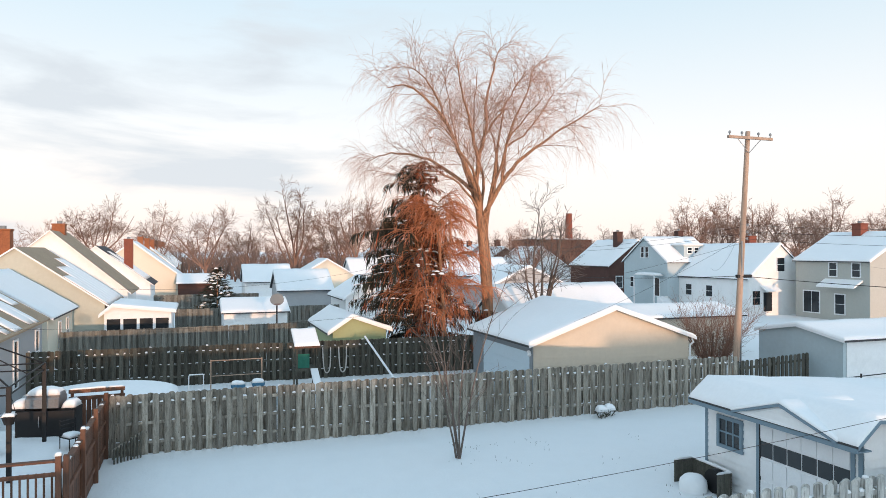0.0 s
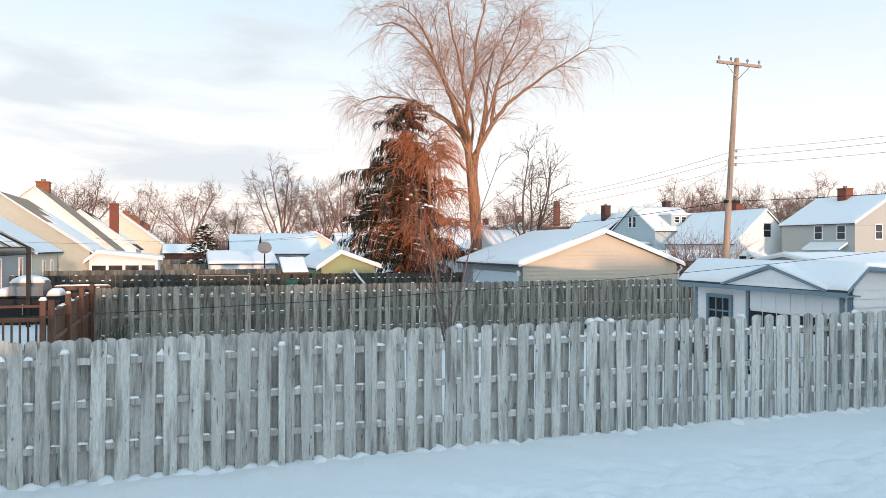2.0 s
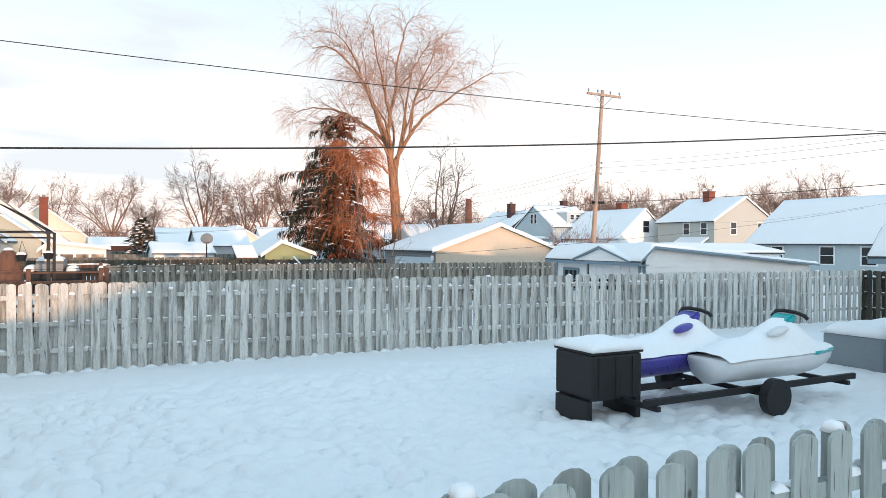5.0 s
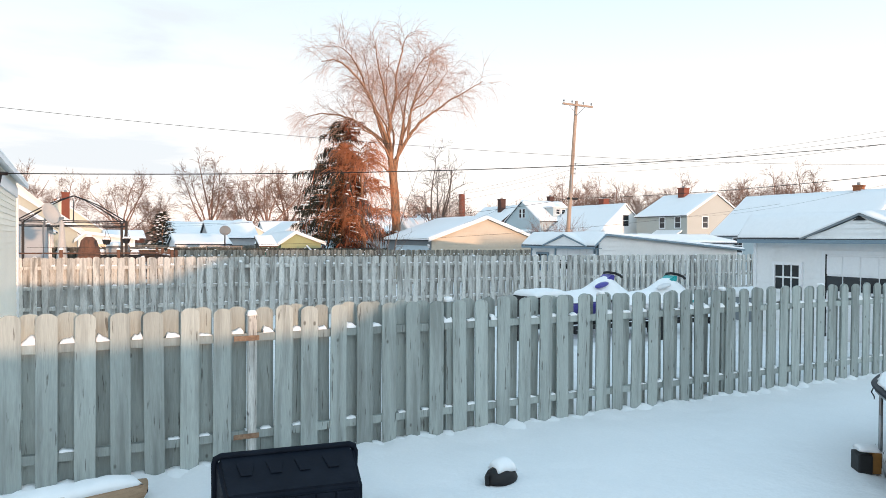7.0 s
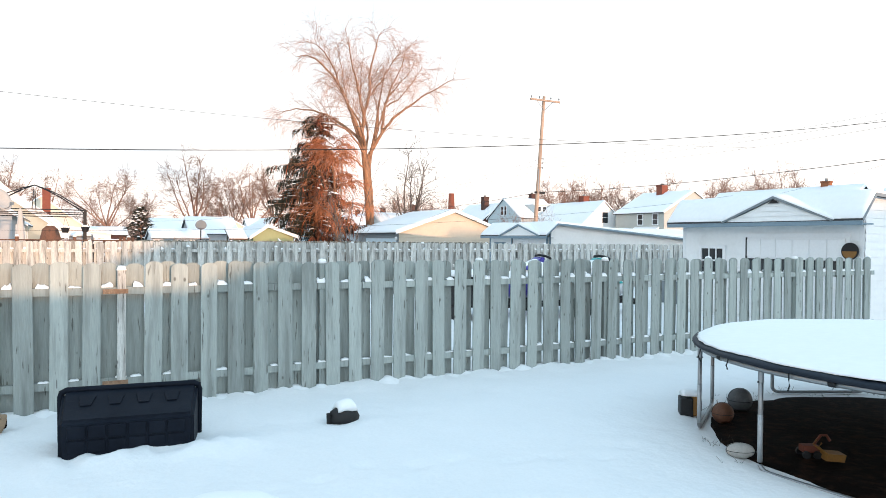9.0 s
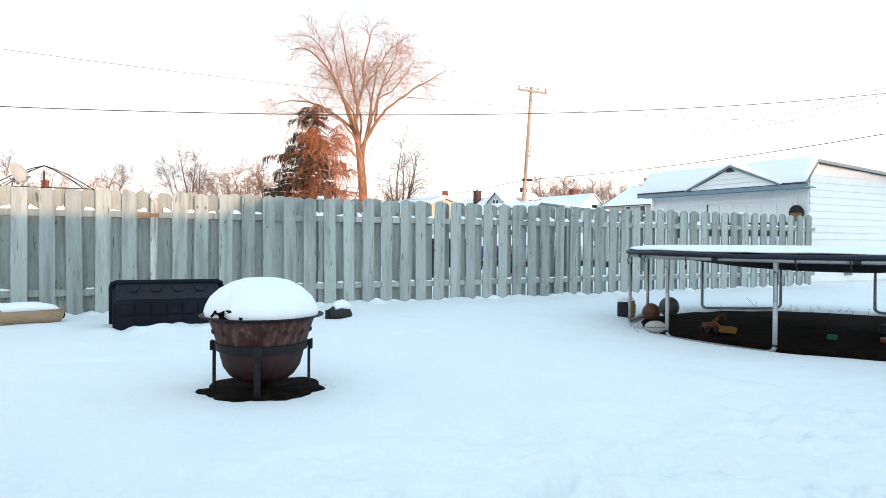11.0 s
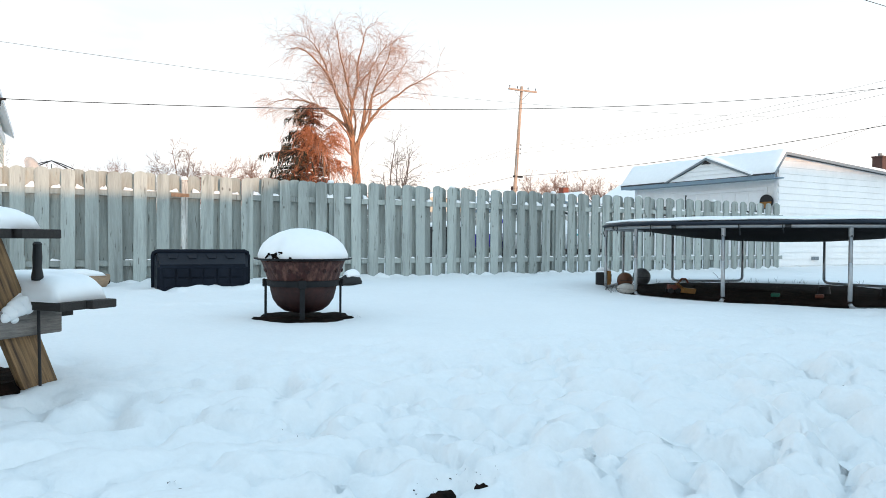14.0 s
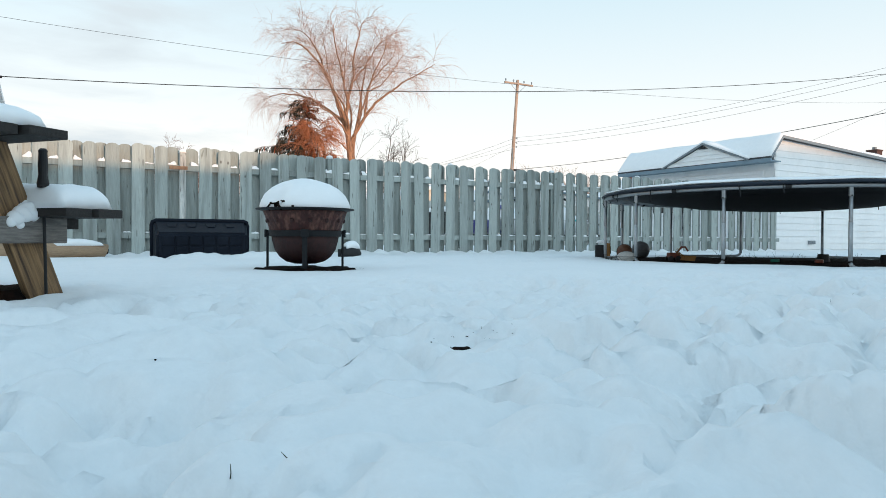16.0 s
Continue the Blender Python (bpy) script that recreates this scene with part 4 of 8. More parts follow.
snow_blob(bm, -1.0, 2.8, -3.8, -0.4, 6.75, 0.25, 16, 14, seed=3, power=8)
part("snow", bm, SNOW_ROOF, dormer, smooth=True)
for xx in (50.7, 51.6):
    window(h, loc(h, xx, 62.4, 6.2), "S", 0.55, 0.6)
bm = bmesh.new()
snow_blob(bm, -4.7, -3.28, -3.6, 0.2, 3.5, 0.3)
part("porch_roof", bm, SNOW_ROOF, h, "snow-covered porch roof", smooth=True)
for k in range(6):
    bm = bmesh.new()
    box(bm, -4.6, -3.4, -4.3 - 0.28 * k, -4.02 - 0.28 * k, 0, 1.3 - 0.2 * k)
    part("step", bm, WHITE, h)
for yy in (-3.5, 0.1):
    bm = bmesh.new()
    box(bm, -4.6, -4.5, yy, yy + 0.1, 0, 3.499)
    part("porch_post", bm, WHITE, h)
h = gable_house("house", 49.0, 57.6, 75.5, 85.0, 4.3, 7.5, "y", BROWN_BRICK, "dark brown brick house with a snowy roof", over=0.25)
window(h, loc(h, 55.0, 75.5, 5.4), "S", 0.9, 1.4)
window(h, loc(h, 50.5, 75.5, 2.2), "S", 0.9, 1.4)
chimney(h, *loc(h, 52.3, 78.5, 0)[:2], 6.5, 8.7, 0.9, BROWN_BRICK)
h = gable_house("house", 44.2, 53.0, 18.5, 31.5, 3.1, 6.35, "y", BLUE_SIDE, "light blue single-storey house with a broad snowy roof", over=0.35)
window(h, loc(h, 44.2, 29.0, 2.1), "W", 0.9, 1.2)
window(h, loc(h, 44.2, 25.0, 2.1), "W", 1.0, 1.2)
window(h, loc(h, 44.2, 22.0, 2.1), "W", 1.0, 1.2)
chimney(h, *loc(h, 48.8, 21.5, 0)[:2], 5.6, 6.95, 0.6, ORANGE_BRICK)
h = gable_house("house", 46.0, 54.0, 6.5, 17.5, 3.2, 6.0, "y", WHITE_SIDE, "white house with a snowy roof", over=0.3)
chimney(h, *loc(h, 49.0, 14.1, 0)[:2], 5.2, 7.3, 0.75, BROWN_BRICK)
# a long row further off
rng = random.Random(4)
for i in range(9):
    yy = 92 + i * 13
    mat = (WHITE_SIDE, BROWN_BRICK, GREY_SIDE, TAN, BLUE_SIDE)[i % 5]
    h = gable_house("house", 44 + rng.uniform(-1, 1), 53, yy, yy + 8.5, 3.6 + rng.uniform(-0.4, 1.2), 6.6 + rng.uniform(-0.4, 0.9), "y", mat,
                    "distant house with a snow-covered roof", over=0.25, group="far houses")
    window(h, loc(h, 47.0, yy, 4.6), "S", 0.8, 1.1)
    window(h, loc(h, 50.0, yy, 2.0), "S", 0.9, 1.2)
    chimney(h, *loc(h, 48.5, yy + 4, 0)[:2], 5.6, 8.0, 0.8, BROWN_BRICK)

# ---- houses to the west ----
h = gable_house("house", -15.0, -7.0, 26.0, 37.6, 3.05, 5.5, "y", GREY_SIDE, "grey house with a tan shingle roof half covered in snow", over=0.3, roof_mat=SHINGLE, snow=0)
for yy in (32.4, 36.4, 29.0):
    window(h, loc(h, -7.0, yy, 1.55), "E", 0.62, 1.9)
for k in range(9):
    ya = -5.6 + k * 1.25 + 0.2 * math.sin(k * 2.3)
    bm = bmesh.new()
    snow_blob(bm, (0.3, 2.6, 1.4)[k % 3] + 0.5 * math.sin(k * 1.7), (4.2, 4.25, 3.1)[k % 3], ya, ya + 1.3 - 0.5 * (k % 2), 0.0, 0.08, 14, 8, seed=k * 3.7, power=2.6)
    for v in bm.verts:
        v.co.z += 5.585 + 0.01 - v.co.x * (2.45 / 4.0)
    part("snow_patch", bm, SNOW_ROOF, h, "thin snow patch on the shingles", smooth=True)
h = gable_house("house", -14.0, -7.2, 40.0, 47.4, 2.85, 5.0, "y", CREAM, "pale yellow house with snow on dark shingles", over=0.3, snow=0.07)
window(h, loc(h, -7.2, 43.2, 1.6), "E", 0.6, 1.3)
window(h, loc(h, -7.2, 45.6, 1.6), "E", 0.6, 1.3)
h = gable_house("house", -15.6, -5.6, 49.0, 57.5, 2.8, 6.35, "y", TEAL_SIDE, "grey-green house with a sunlit tan roof and gable", over=0.3, roof_mat=SHINGLE, snow=0)
for k in range(7):
    bm = bmesh.new()
    snow_blob(bm, 2.6 - 0.25 * k + 0.3 * math.sin(k * 2.1), 5.25, -4.3 + k * 1.22, -2.95 + k * 1.22, 0.0, 0.08, 12, 6, seed=k + 40)
    for v in bm.verts:
        v.co.z += 6.35 + 0.097 - v.co.x * 0.71
    part("snow_patch", bm, SNOW_ROOF, h, "thin snow over the lower shingles", smooth=True)
chimney(h, *loc(h, -12.6, 55.0, 0)[:2], 4.3, 7.7, 1.0, ORANGE_BRICK)
sun_room = gable_house("sunroom", -5.55, -1.6, 48.2, 53.5, 2.25, 2.65, "y", WHITE, "white glazed sunroom with a snow-covered roof", "sunroom", 0.3, ridge_at=0.12)
for k in range(4):
    window(sun_room, loc(sun_room, -5.0 + 0.95 * k, 48.2, 1.5), "S", 0.78, 0.75, rows=1)
h = gable_house("house", -16.6, -5.4, 62.0, 70.0, 2.9, 7.75, "y", WHITE_SIDE, "white house with a sunlit gable and bare tan roof", over=0.3, roof_mat=SHINGLE, snow=0)
chimney(h, *loc(h, -11.1, 66.5, 0)[:2], 6.8, 8.5, 0.95, ORANGE_BRICK)
h = gable_house("house", -14.5, -4.5, 76.0, 84.0, 2.9, 6.6, "y", WHITE_SIDE, "white house with a dark roof under patchy snow", over=0.3, snow=0)
for k in range(6):
    bm = bmesh.new()
    snow_blob(bm, 1.2 + 0.8 * math.sin(k * 1.9), 4.6, -3.9 + k * 1.25, -2.8 + k * 1.25, 0.0, 0.08, 10, 6, seed=k + 20)
    for v in bm.verts:
        v.co.z += 6.6 + 0.097 - v.co.x * 0.74
    part("snow_patch", bm, SNOW_ROOF, h, "thin snow patch on the shingles", smooth=True)
chimney(h, *loc(h, -6.6, 77.0, 0)[:2], 4.0, 7.4, 0.8, BRICK)
h = gable_house("house", -13.0, -2.0, 92.0, 101.0, 3.0, 7.2, "y", CREAM, "cream house with a snowy roof", over=0.3)
h = gable_house("house", -2.2, 2.4, 88.0, 94.0, 2.3, 3.2, "x", BROWN_BRICK, "brown brick wing under thick snow", "house", 0.3)
for i in range(6):
    yy = 108 + i * 14
    h = gable_house("house", -14 + rng.uniform(-1, 1), -4, yy, yy + 8.5, 3.2, 7.0 + rng.uniform(-0.4, 0.8), "y", (CREAM, WHITE_SIDE, TAN)[i % 3],
                    "distant house with a snow-covered roof", over=0.25, group="far houses")
    chimney(h, *loc(h, -8.0, yy + 4, 0)[:2], 5.6, 8.3, 0.8, ORANGE_BRICK)
# siding coloured cream in place of low sun on the east wall
west_house = gable_house("house", -16.0, -7.22, -1.2, 9.35, 3.84, 6.5, "y", SUN_CREAM, "neighbouring house with deep pale eaves, warm sunlight put in its cream siding", over=0.27, lap=("E", "S"), lap_step=0.125, roof_mat=WHITE, snow=0.07)
bm = bmesh.new()
box(bm, 4.4, 4.44, -5.2, 5.2, 3.42, 3.66)
part("frieze_board", bm, WHITE, west_house)
for yy in (-5.22, 5.2):
    bm = bmesh.new()
    box(bm, 4.37, 4.45, yy - 0.06, yy + 0.06, 0, 3.45)
    part("corner_board", bm, WHITE, west_house)
# cable bracket under its eave
bracket = thing("cable_bracket", (-7.18, 0.76, 3.36), "dark service cable bracket with drooping wire loops on the house wall", "cable bracket")
bm = bmesh.new()
box(bm, 0.0, 0.05, -0.12, 0.12, -0.2, 0.16, 0.01)
part("plate", bm, BLACK_STEEL, bracket)
bm = bmesh.new()
rod(bm, (0.04, 0, 0.0), (0.38, 0, 0.0), 0.035, 0.025, 8)
lathe(bm, [(0.0, -0.07), (0.06, -0.06), (0.075, 0.0), (0.05, 0.06), (0.0, 0.07)], 10)
part("arm", bm, BLACK_STEEL, bracket)
for k in range(3):
    bm = bmesh.new()
    pipe(bm, [(0.3, 0.02 * k, 0.0), (0.26, -0.15 - 0.12 * k, -0.22 - 0.1 * k), (0.16, -0.3 - 0.15 * k, -0.26 - 0.1 * k), (0.06, -0.42 - 0.18 * k, -0.08), (0.05, -0.42 - 0.18 * k, 0.12)], 0.012, 6)
    part("wire_loop", bm, BLACK_STEEL, bracket)
# a house west of the lawn closes the plot
gable_house("house", -31.0, -22.0, -15.0, -4.0, 4.3, 6.6, "y", WHITE_SIDE, "white house west of the lawn with a snowy roof", over=0.3)
# unseen buildings behind the lawn, added and sized to shade fences and garages
gable_house("garage", -26.0, -2.2, -27.5, -18.4, 1.70, 1.80, "x", WHITE_SIDE, "unseen low white garage row south of the lawn, sized to shade the fences", "garage", 0.2)
gable_house("house", -1.75, 9.0, -28.0, -17.8, 1.85, 3.95, "y", WHITE_SIDE, "unseen white house south of the lawn with a snowy roof, shaped to shade the fences", over=0.3)
gable_house("house", 5.0, 21.3, -44.0, -33.0, 2.6, 4.05, "x", WHITE_SIDE, "unseen long low white house south of the lawn, sized to cast shadow", over=0.3)
gable_house("house", 22.0, 44.0, -44.0, -33.0, 3.0, 4.75, "x", WHITE_SIDE, "unseen long white house south of the alley, sized to cast shadow", over=0.3)

# ---- small garages between the plots ----
g = gable_house("garage", 7.2, 12.2, 66.5, 73.0, 2.5, 4.2, "x", GREY_SIDE, "grey garage with a snowy roof", "garage", 0.3, group="back garages")
g = gable_house("garage", 11.2, 15.8, 55.0, 61.5, 2.4, 3.9, "y", WHITE_SIDE, "white garage with a snowy roof", "garage", 0.3, group="back garages")
g = gable_house("garage", 15.5, 20.0, 56.0, 62.0, 2.3, 4.2, "y", PALE_BLUE, "pale blue garage with a snowy roof", "garage", 0.3, group="back garages")
g = gable_house("garage", 1.7, 6.0, 50.0, 55.0, 1.9, 2.6, "x", WHITE_SIDE, "low white garage with a small front gable", "garage", 0.25, group="back garages")
g = gable_house("garage", 5.2, 10.5, 84.0, 90.0, 2.6, 4.4, "x", WHITE_SIDE, "white garage with a snowy roof", "garage", 0.3, group="back garages")
g = gable_house("garage", 12.5, 20.0, 92.0, 99.0, 2.8, 5.0, "y", CREAM, "cream garage with a sunlit gable", "garage", 0.3, group="back garages")
g = gable_house("garage", 20.5, 31.0, 96.0, 103.0, 2.8, 5.0, "x", WHITE_SIDE, "white garage with a snowy roof", "garage", 0.3, group="back garages")
g = gable_house("garage", 26.0, 34.0, 60.0, 67.0, 2.8, 4.6, "y", GREY_SIDE, "grey garage with a snowy roof", "garage", 0.3, group="back garages")
g = gable_house("garage", 28.0, 37.0, 78.0, 86.0, 3.2, 5.2, "x", GREY_SIDE, "grey garage with a snowy roof", "garage", 0.3, group="back garages")
g = gable_house("shed", 6.5, 9.3, 35.2, 41.5, 2.1, 2.75, "y", LIME, "yellow-green garden shed with a snowy roof", "shed", 0.3, ridge_at=0.35)
g = gable_house("factory", 101, 117, 190, 215, 9.6, 10.0, "x", BROWN_BRICK, "long low brick factory on the skyline", "factory", 0.2)
bm = bmesh.new()
rod(bm, (7, 0, 9.0), (7, 0, 18.5), 1.3, 1.0, 16)
part("chimney", bm, BRICK, g, "tall brick factory chimney")


# ---- fences ----
def picket_mesh(h, w, t, mat, seed):
    """A dog-eared board."""
    c = w * 0.24
    pts = [(-w / 2, 0), (w / 2, 0), (w / 2, h - c * 1.1), (w / 2 - c * 0.22, h - c * 0.62), (w / 2 - c * 0.72, h - c * 0.3), (w / 2 - c, h - 0.004), (0, h + 0.004),
           (-w / 2 + c, h - 0.004), (-w / 2 + c * 0.72, h - c * 0.3), (-w / 2 + c * 0.22, h - c * 0.62), (-w / 2, h - c * 1.1)]
    bm = bmesh.new()
    lo = [bm.verts.new((x, -t / 2, z)) for x, z in pts]
    hi = [bm.verts.new((x, t / 2, z)) for x, z in pts]
    n = len(pts)
    bm.faces.new(lo)
    bm.faces.new(hi[::-1])
    for i in range(n):
        bm.faces.new((lo[i], hi[i], hi[(i + 1) % n], lo[(i + 1) % n]))
    bmesh.ops.recalc_face_normals(bm, faces=bm.faces)
    me = bpy.data.meshes.new("picket")
    bm.to_mesh(me)
    bm.free()
    me.materials.append(mat)
    return me


def rail_lump(bm, x0, x1, side, z, h, r):
    """A ragged strip of snow left on a rail between two boards, deeper at one end."""
    n = 7
    lean_ = r.uniform(-0.7, 0.7)
    rows = []
    for i in range(n):
        f = i / (n - 1)
        hh = h * (1 + lean_ * (2 * f - 1)) * (0.45 if i in (0, n - 1) else 1) * r.uniform(0.72, 1.2)
        x = x0 + (x1 - x0) * f
        rows.append([bm.verts.new((x, side * y, z + k * hh)) for y, k in ((0.046 + r.uniform(-0.006, 0.004), -0.02), (0.043, 0.7), (0.022, 1.0), (-0.02, 1.05), (-0.036, 0.0))])
    for a, b in zip(rows, rows[1:]):
        for j in range(4):
            bm.faces.new((a[j], b[j], b[j + 1], a[j + 1]) if side > 0 else (a[j + 1], b[j + 1], b[j], a[j]))


def swell(bm, x, half, y, deep, z, h, seed):
    """A bell-shaped drift against a fence foot."""
    grid = {}
    for i in range(11):
        for j in range(9):
            u, v = i / 5 - 1, j / 4 - 1
            bell = (0.5 + 0.5 * math.cos(math.pi * u)) * (0.5 + 0.5 * math.cos(math.pi * v))
            px, py = x + u * half, y + v * deep
            grid[i, j] = bm.verts.new((px, py, z + h * bell * (1 + 0.3 * noise.noise((px * 6, py * 6, seed)))))
    for i in range(10):
        for j in range(8):
            bm.faces.new((grid[i, j], grid[i + 1, j], grid[i + 1, j + 1], grid[i, j + 1]))


def fence(ax, ay, bx, by, height, rails, mat, label, pitch=0.32, width=0.185, phase=0.0, post_every=2.44, post_phase=0.0, skip=(), bare_post=(),
          lean=0.013, seed=1, rail_snow=True, sink=0.12, base_z=0.0, drift=False, hinges=True):
    """A shadow-box fence: boards in turn before and behind the rails, with posts, and snow on the rails."""
    d = Vector((bx - ax, by - ay))
    length = d.length
    f = thing("fence", (ax, ay, base_z), label, "fence", turn=math.degrees(math.atan2(d.y, d.x)))
    r = random.Random(seed)
    meshes = [picket_mesh(height + sink, width * k, 0.022, mat, i) for i, k in enumerate((1.0, 0.96, 1.04, 1.13, 1.10, 1.17))]
    n = int(length / pitch)
    for side, off in ((-1, 0.0), (1, 0.5)):
        for i in range(n + 1):
            x = phase + (i + off) * pitch
            if not 0 <= x <= length or (side < 0 and any(abs(x - s) < pitch * 0.55 for s in skip)):
                continue
            m = pose(x + r.uniform(-0.014, 0.014), side * 0.051, -sink + r.uniform(-0.018, 0.012), r.uniform(-0.3, 0.3), r.uniform(-1, 1) * math.degrees(lean), r.uniform(-1.5, 1.5))
            shared("picket", meshes[r.randrange(3) + (3 if side > 0 else 0)], f, m)
    for z in rails:
        x = 0.0
        while x < length - 0.1:
            e = min(length, x + post_every)
            bm = bmesh.new()
            box(bm, x + 0.003, e - 0.003, -0.038, 0.038, z - 0.045, z + 0.045, 0.004)
            part("rail", bm, mat, f)
            x = e
    x = post_phase % post_every
    while x <= length + 0.01:
        free = any(abs(x - s) < 0.3 for s in bare_post)
        top = height - ((0.09 if hinges else 0.17) if free else 0.03)
        yy = (-0.035 if hinges else -0.115) if free else 0.02
        bm = bmesh.new()
        x += 0.03 if free else 0.0
        box(bm, x - 0.045, x + 0.045, yy - 0.045, yy + 0.045, -sink, top, 0.006)
        p = part("post", bm, WOOD_B if free else mat, f)
        if free and hinges:
            for z in rails:
                bm = bmesh.new()
                box(bm, x - 0.2, x + 0.07, yy - 0.056, yy - 0.046, z - 0.03, z + 0.025, 0.003)
                part("hinge", bm, HINGE_RUST, p, "rust-stained iron strap hinge")
        if rail_snow:
            bm = bmesh.new()
            snow_blob(bm, x - 0.055, x + 0.055, yy - 0.055, yy + 0.055, top, 0.06, 6, 6, seed=x)
            part("snow_cap", bm, SNOW_ROOF, p, "cap of snow", smooth=True)
        x += post_every
    if rail_snow:
        bm = bmesh.new()
        for z in rails:
            for i in range(n + 1):
                for side, off in ((-1, 0.5), (1, 1.0)):
                    if r.random() < (0.16 if z == rails[0] else 0.24):
                        continue
                    x = phase + (i + off) * pitch
                    if not 0.1 <= x <= length - 0.1:
                        continue
                    w = (pitch - width) * r.uniform(0.7, 1.0)
                    xo = r.choice((-1, 1)) * ((pitch - width) - w) / 2
                    rail_lump(bm, x + xo - w / 2, x + xo + w / 2, side, z + 0.044, (0.05 if z == rails[0] else 0.026) * r.uniform(0.35, 1.25), r)
        if drift:
            for i in range(n + 1):
                x = phase + (i + 0.5) * pitch + r.uniform(-0.03, 0.03)
                if 0.2 <= x <= length - 0.2:
                    w = pitch * r.uniform(0.4, 0.62)
                    swell(bm, x, w * 1.7, -0.02, r.uniform(0.3, 0.46), -0.04, r.uniform(0.07, 0.12), x)
        s = part("rail_snow", bm, SNOW_ROOF, f, "small lumps of snow on the rails", smooth=True)
        s["kind"] = "stuff"
    return f


fence(-11.0, -3.55, 10.55, -3.88, 1.69, (1.36, 0.30), WOOD, "weathered grey shadow-box board fence with snow on its rails", 0.322, 0.185, phase=-6.49 + 11.0 - 0.322 * 14 + 0.322,
      post_phase=-4.27 + 11.0, skip=(-4.27 + 11.0,), bare_post=(-4.27 + 11.0,), seed=11, drift=True)
fence(-7.2, 10.42, 22.6, 9.4, 1.87, (1.58, 1.02, 0.46), WOOD_B, "pale weathered board fence with three rails", 0.305, 0.175, post_every=2.69, post_phase=5.72, bare_post=(5.72, 8.42), seed=12, lean=0.022, drift=True, hinges=False)
fence(22.6, 9.4, 22.6, 1.5, 1.87, (1.58, 1.02, 0.46), WOOD_D, "dark weathered board fence across the yard end", 0.305, 0.175, seed=13)
fence(-2.4, 22.8, 20.9, 22.85, 1.86, (1.55, 0.98, 0.40), WOOD_A, "mossy brown-grey board fence along the yard", 0.305, 0.18, seed=14, lean=0.012)
fence(20.95, 22.9, 25.9, 23.9, 1.6, (1.3, 0.5), WOOD_D, "low dark board fence by the utility pole", 0.305, 0.18, seed=15, rail_snow=False)
fence(-6.9, 34.3, 17.0, 33.4, 1.8, (1.5, 0.95, 0.4), WOOD_D, "dark board fence with snow on its rails", 0.305, 0.17, seed=16)
fence(-7.0, 42.6, 6.4, 43.6, 1.75, (1.45, 0.5), WOOD_C, "brown-grey board fence between back yards", 0.305, 0.18, seed=17, rail_snow=False)
fence(-1.5, 56.3, 11.0, 57.0, 1.75, (1.45, 0.5), WOOD_C, "distant grey board fence", 0.32, 0.2, seed=18, rail_snow=False)
fence(-4.0, 74.0, 6.0, 74.5, 1.8, (1.45, 0.5), WOOD_C, "distant grey board fence", 0.32, 0.2, seed=19, rail_snow=False)


# ---- trees ----
class Sticks:
    """Collects tapered round sticks into one mesh."""

    def __init__(self):
        self.v, self.f = [], []

    def add(self, pts, radii, sides=4):
        base = len(self.v)
        n = len(pts)
        for i, p in enumerate(pts):
            d = pts[min(i + 1, n - 1)] - pts[max(i - 1, 0)]
            if d.length < 1e-6:
                d = Vector((0, 0, 1))
            d.normalize()
            a = d.cross(Vector((0.31, 0.87, 0.38)))
            if a.length < 1e-3:
                a = d.cross(Vector((1, 0, 0)))
            a.normalize()
            b = d.cross(a)
            for k in range(sides):
                w = 2 * math.pi * k / sides
                self.v.append(p + (a * math.cos(w) + b * math.sin(w)) * radii[i])
        for i in range(n - 1):
            for k in range(sides):
                q = (k + 1) % sides
                self.f.append((base + i * sides + k, base + i * sides + q, base + (i + 1) * sides + q, base + (i + 1) * sides + k))

    def put(self, name, mat, parent, label=""):
        return raw_part(name, [tuple(p) for p in self.v], self.f, mat, parent, label, smooth=True)


def wander(r, p, d, length, steps, bend, droop=0.0):
    """Points of a branch that starts at p towards d; droop pulls it down along its way."""
    pts = [p.copy()]
    d = d.normalized()
    for i in range(steps):
        d = d + Vector((r.uniform(-1, 1), r.uniform(-1, 1), r.uniform(-1, 1))) * bend - Vector((0, 0, droop * (i + 1) / steps))
        d.normalize()
        pts.append(pts[-1] + d * (length / steps))
    return pts


def taper(a, b, n):
    return [a + (b - a) * i / (n - 1) for i in range(n)]


def spawn(r, pts, n, lo=0.25):
    """n places along a branch, with its direction there."""
    out = []
    for _ in range(n):
        f = r.uniform(lo, 1.0) * (len(pts) - 1)
        i = min(int(f), len(pts) - 2)
        out.append((pts[i].lerp(pts[i + 1], f - i), (pts[i + 1] - pts[i]).normalized(), f / (len(pts) - 1)))
    return out


def side_dir(r, d, spread):
    a = d.cross(Vector((r.uniform(-1, 1), r.uniform(-1, 1), r.uniform(-1, 1))))
    if a.length < 1e-3:
        a = Vector((1, 0, 0))
    return (d * math.cos(spread) + a.normalized() * math.sin(spread)).normalized()


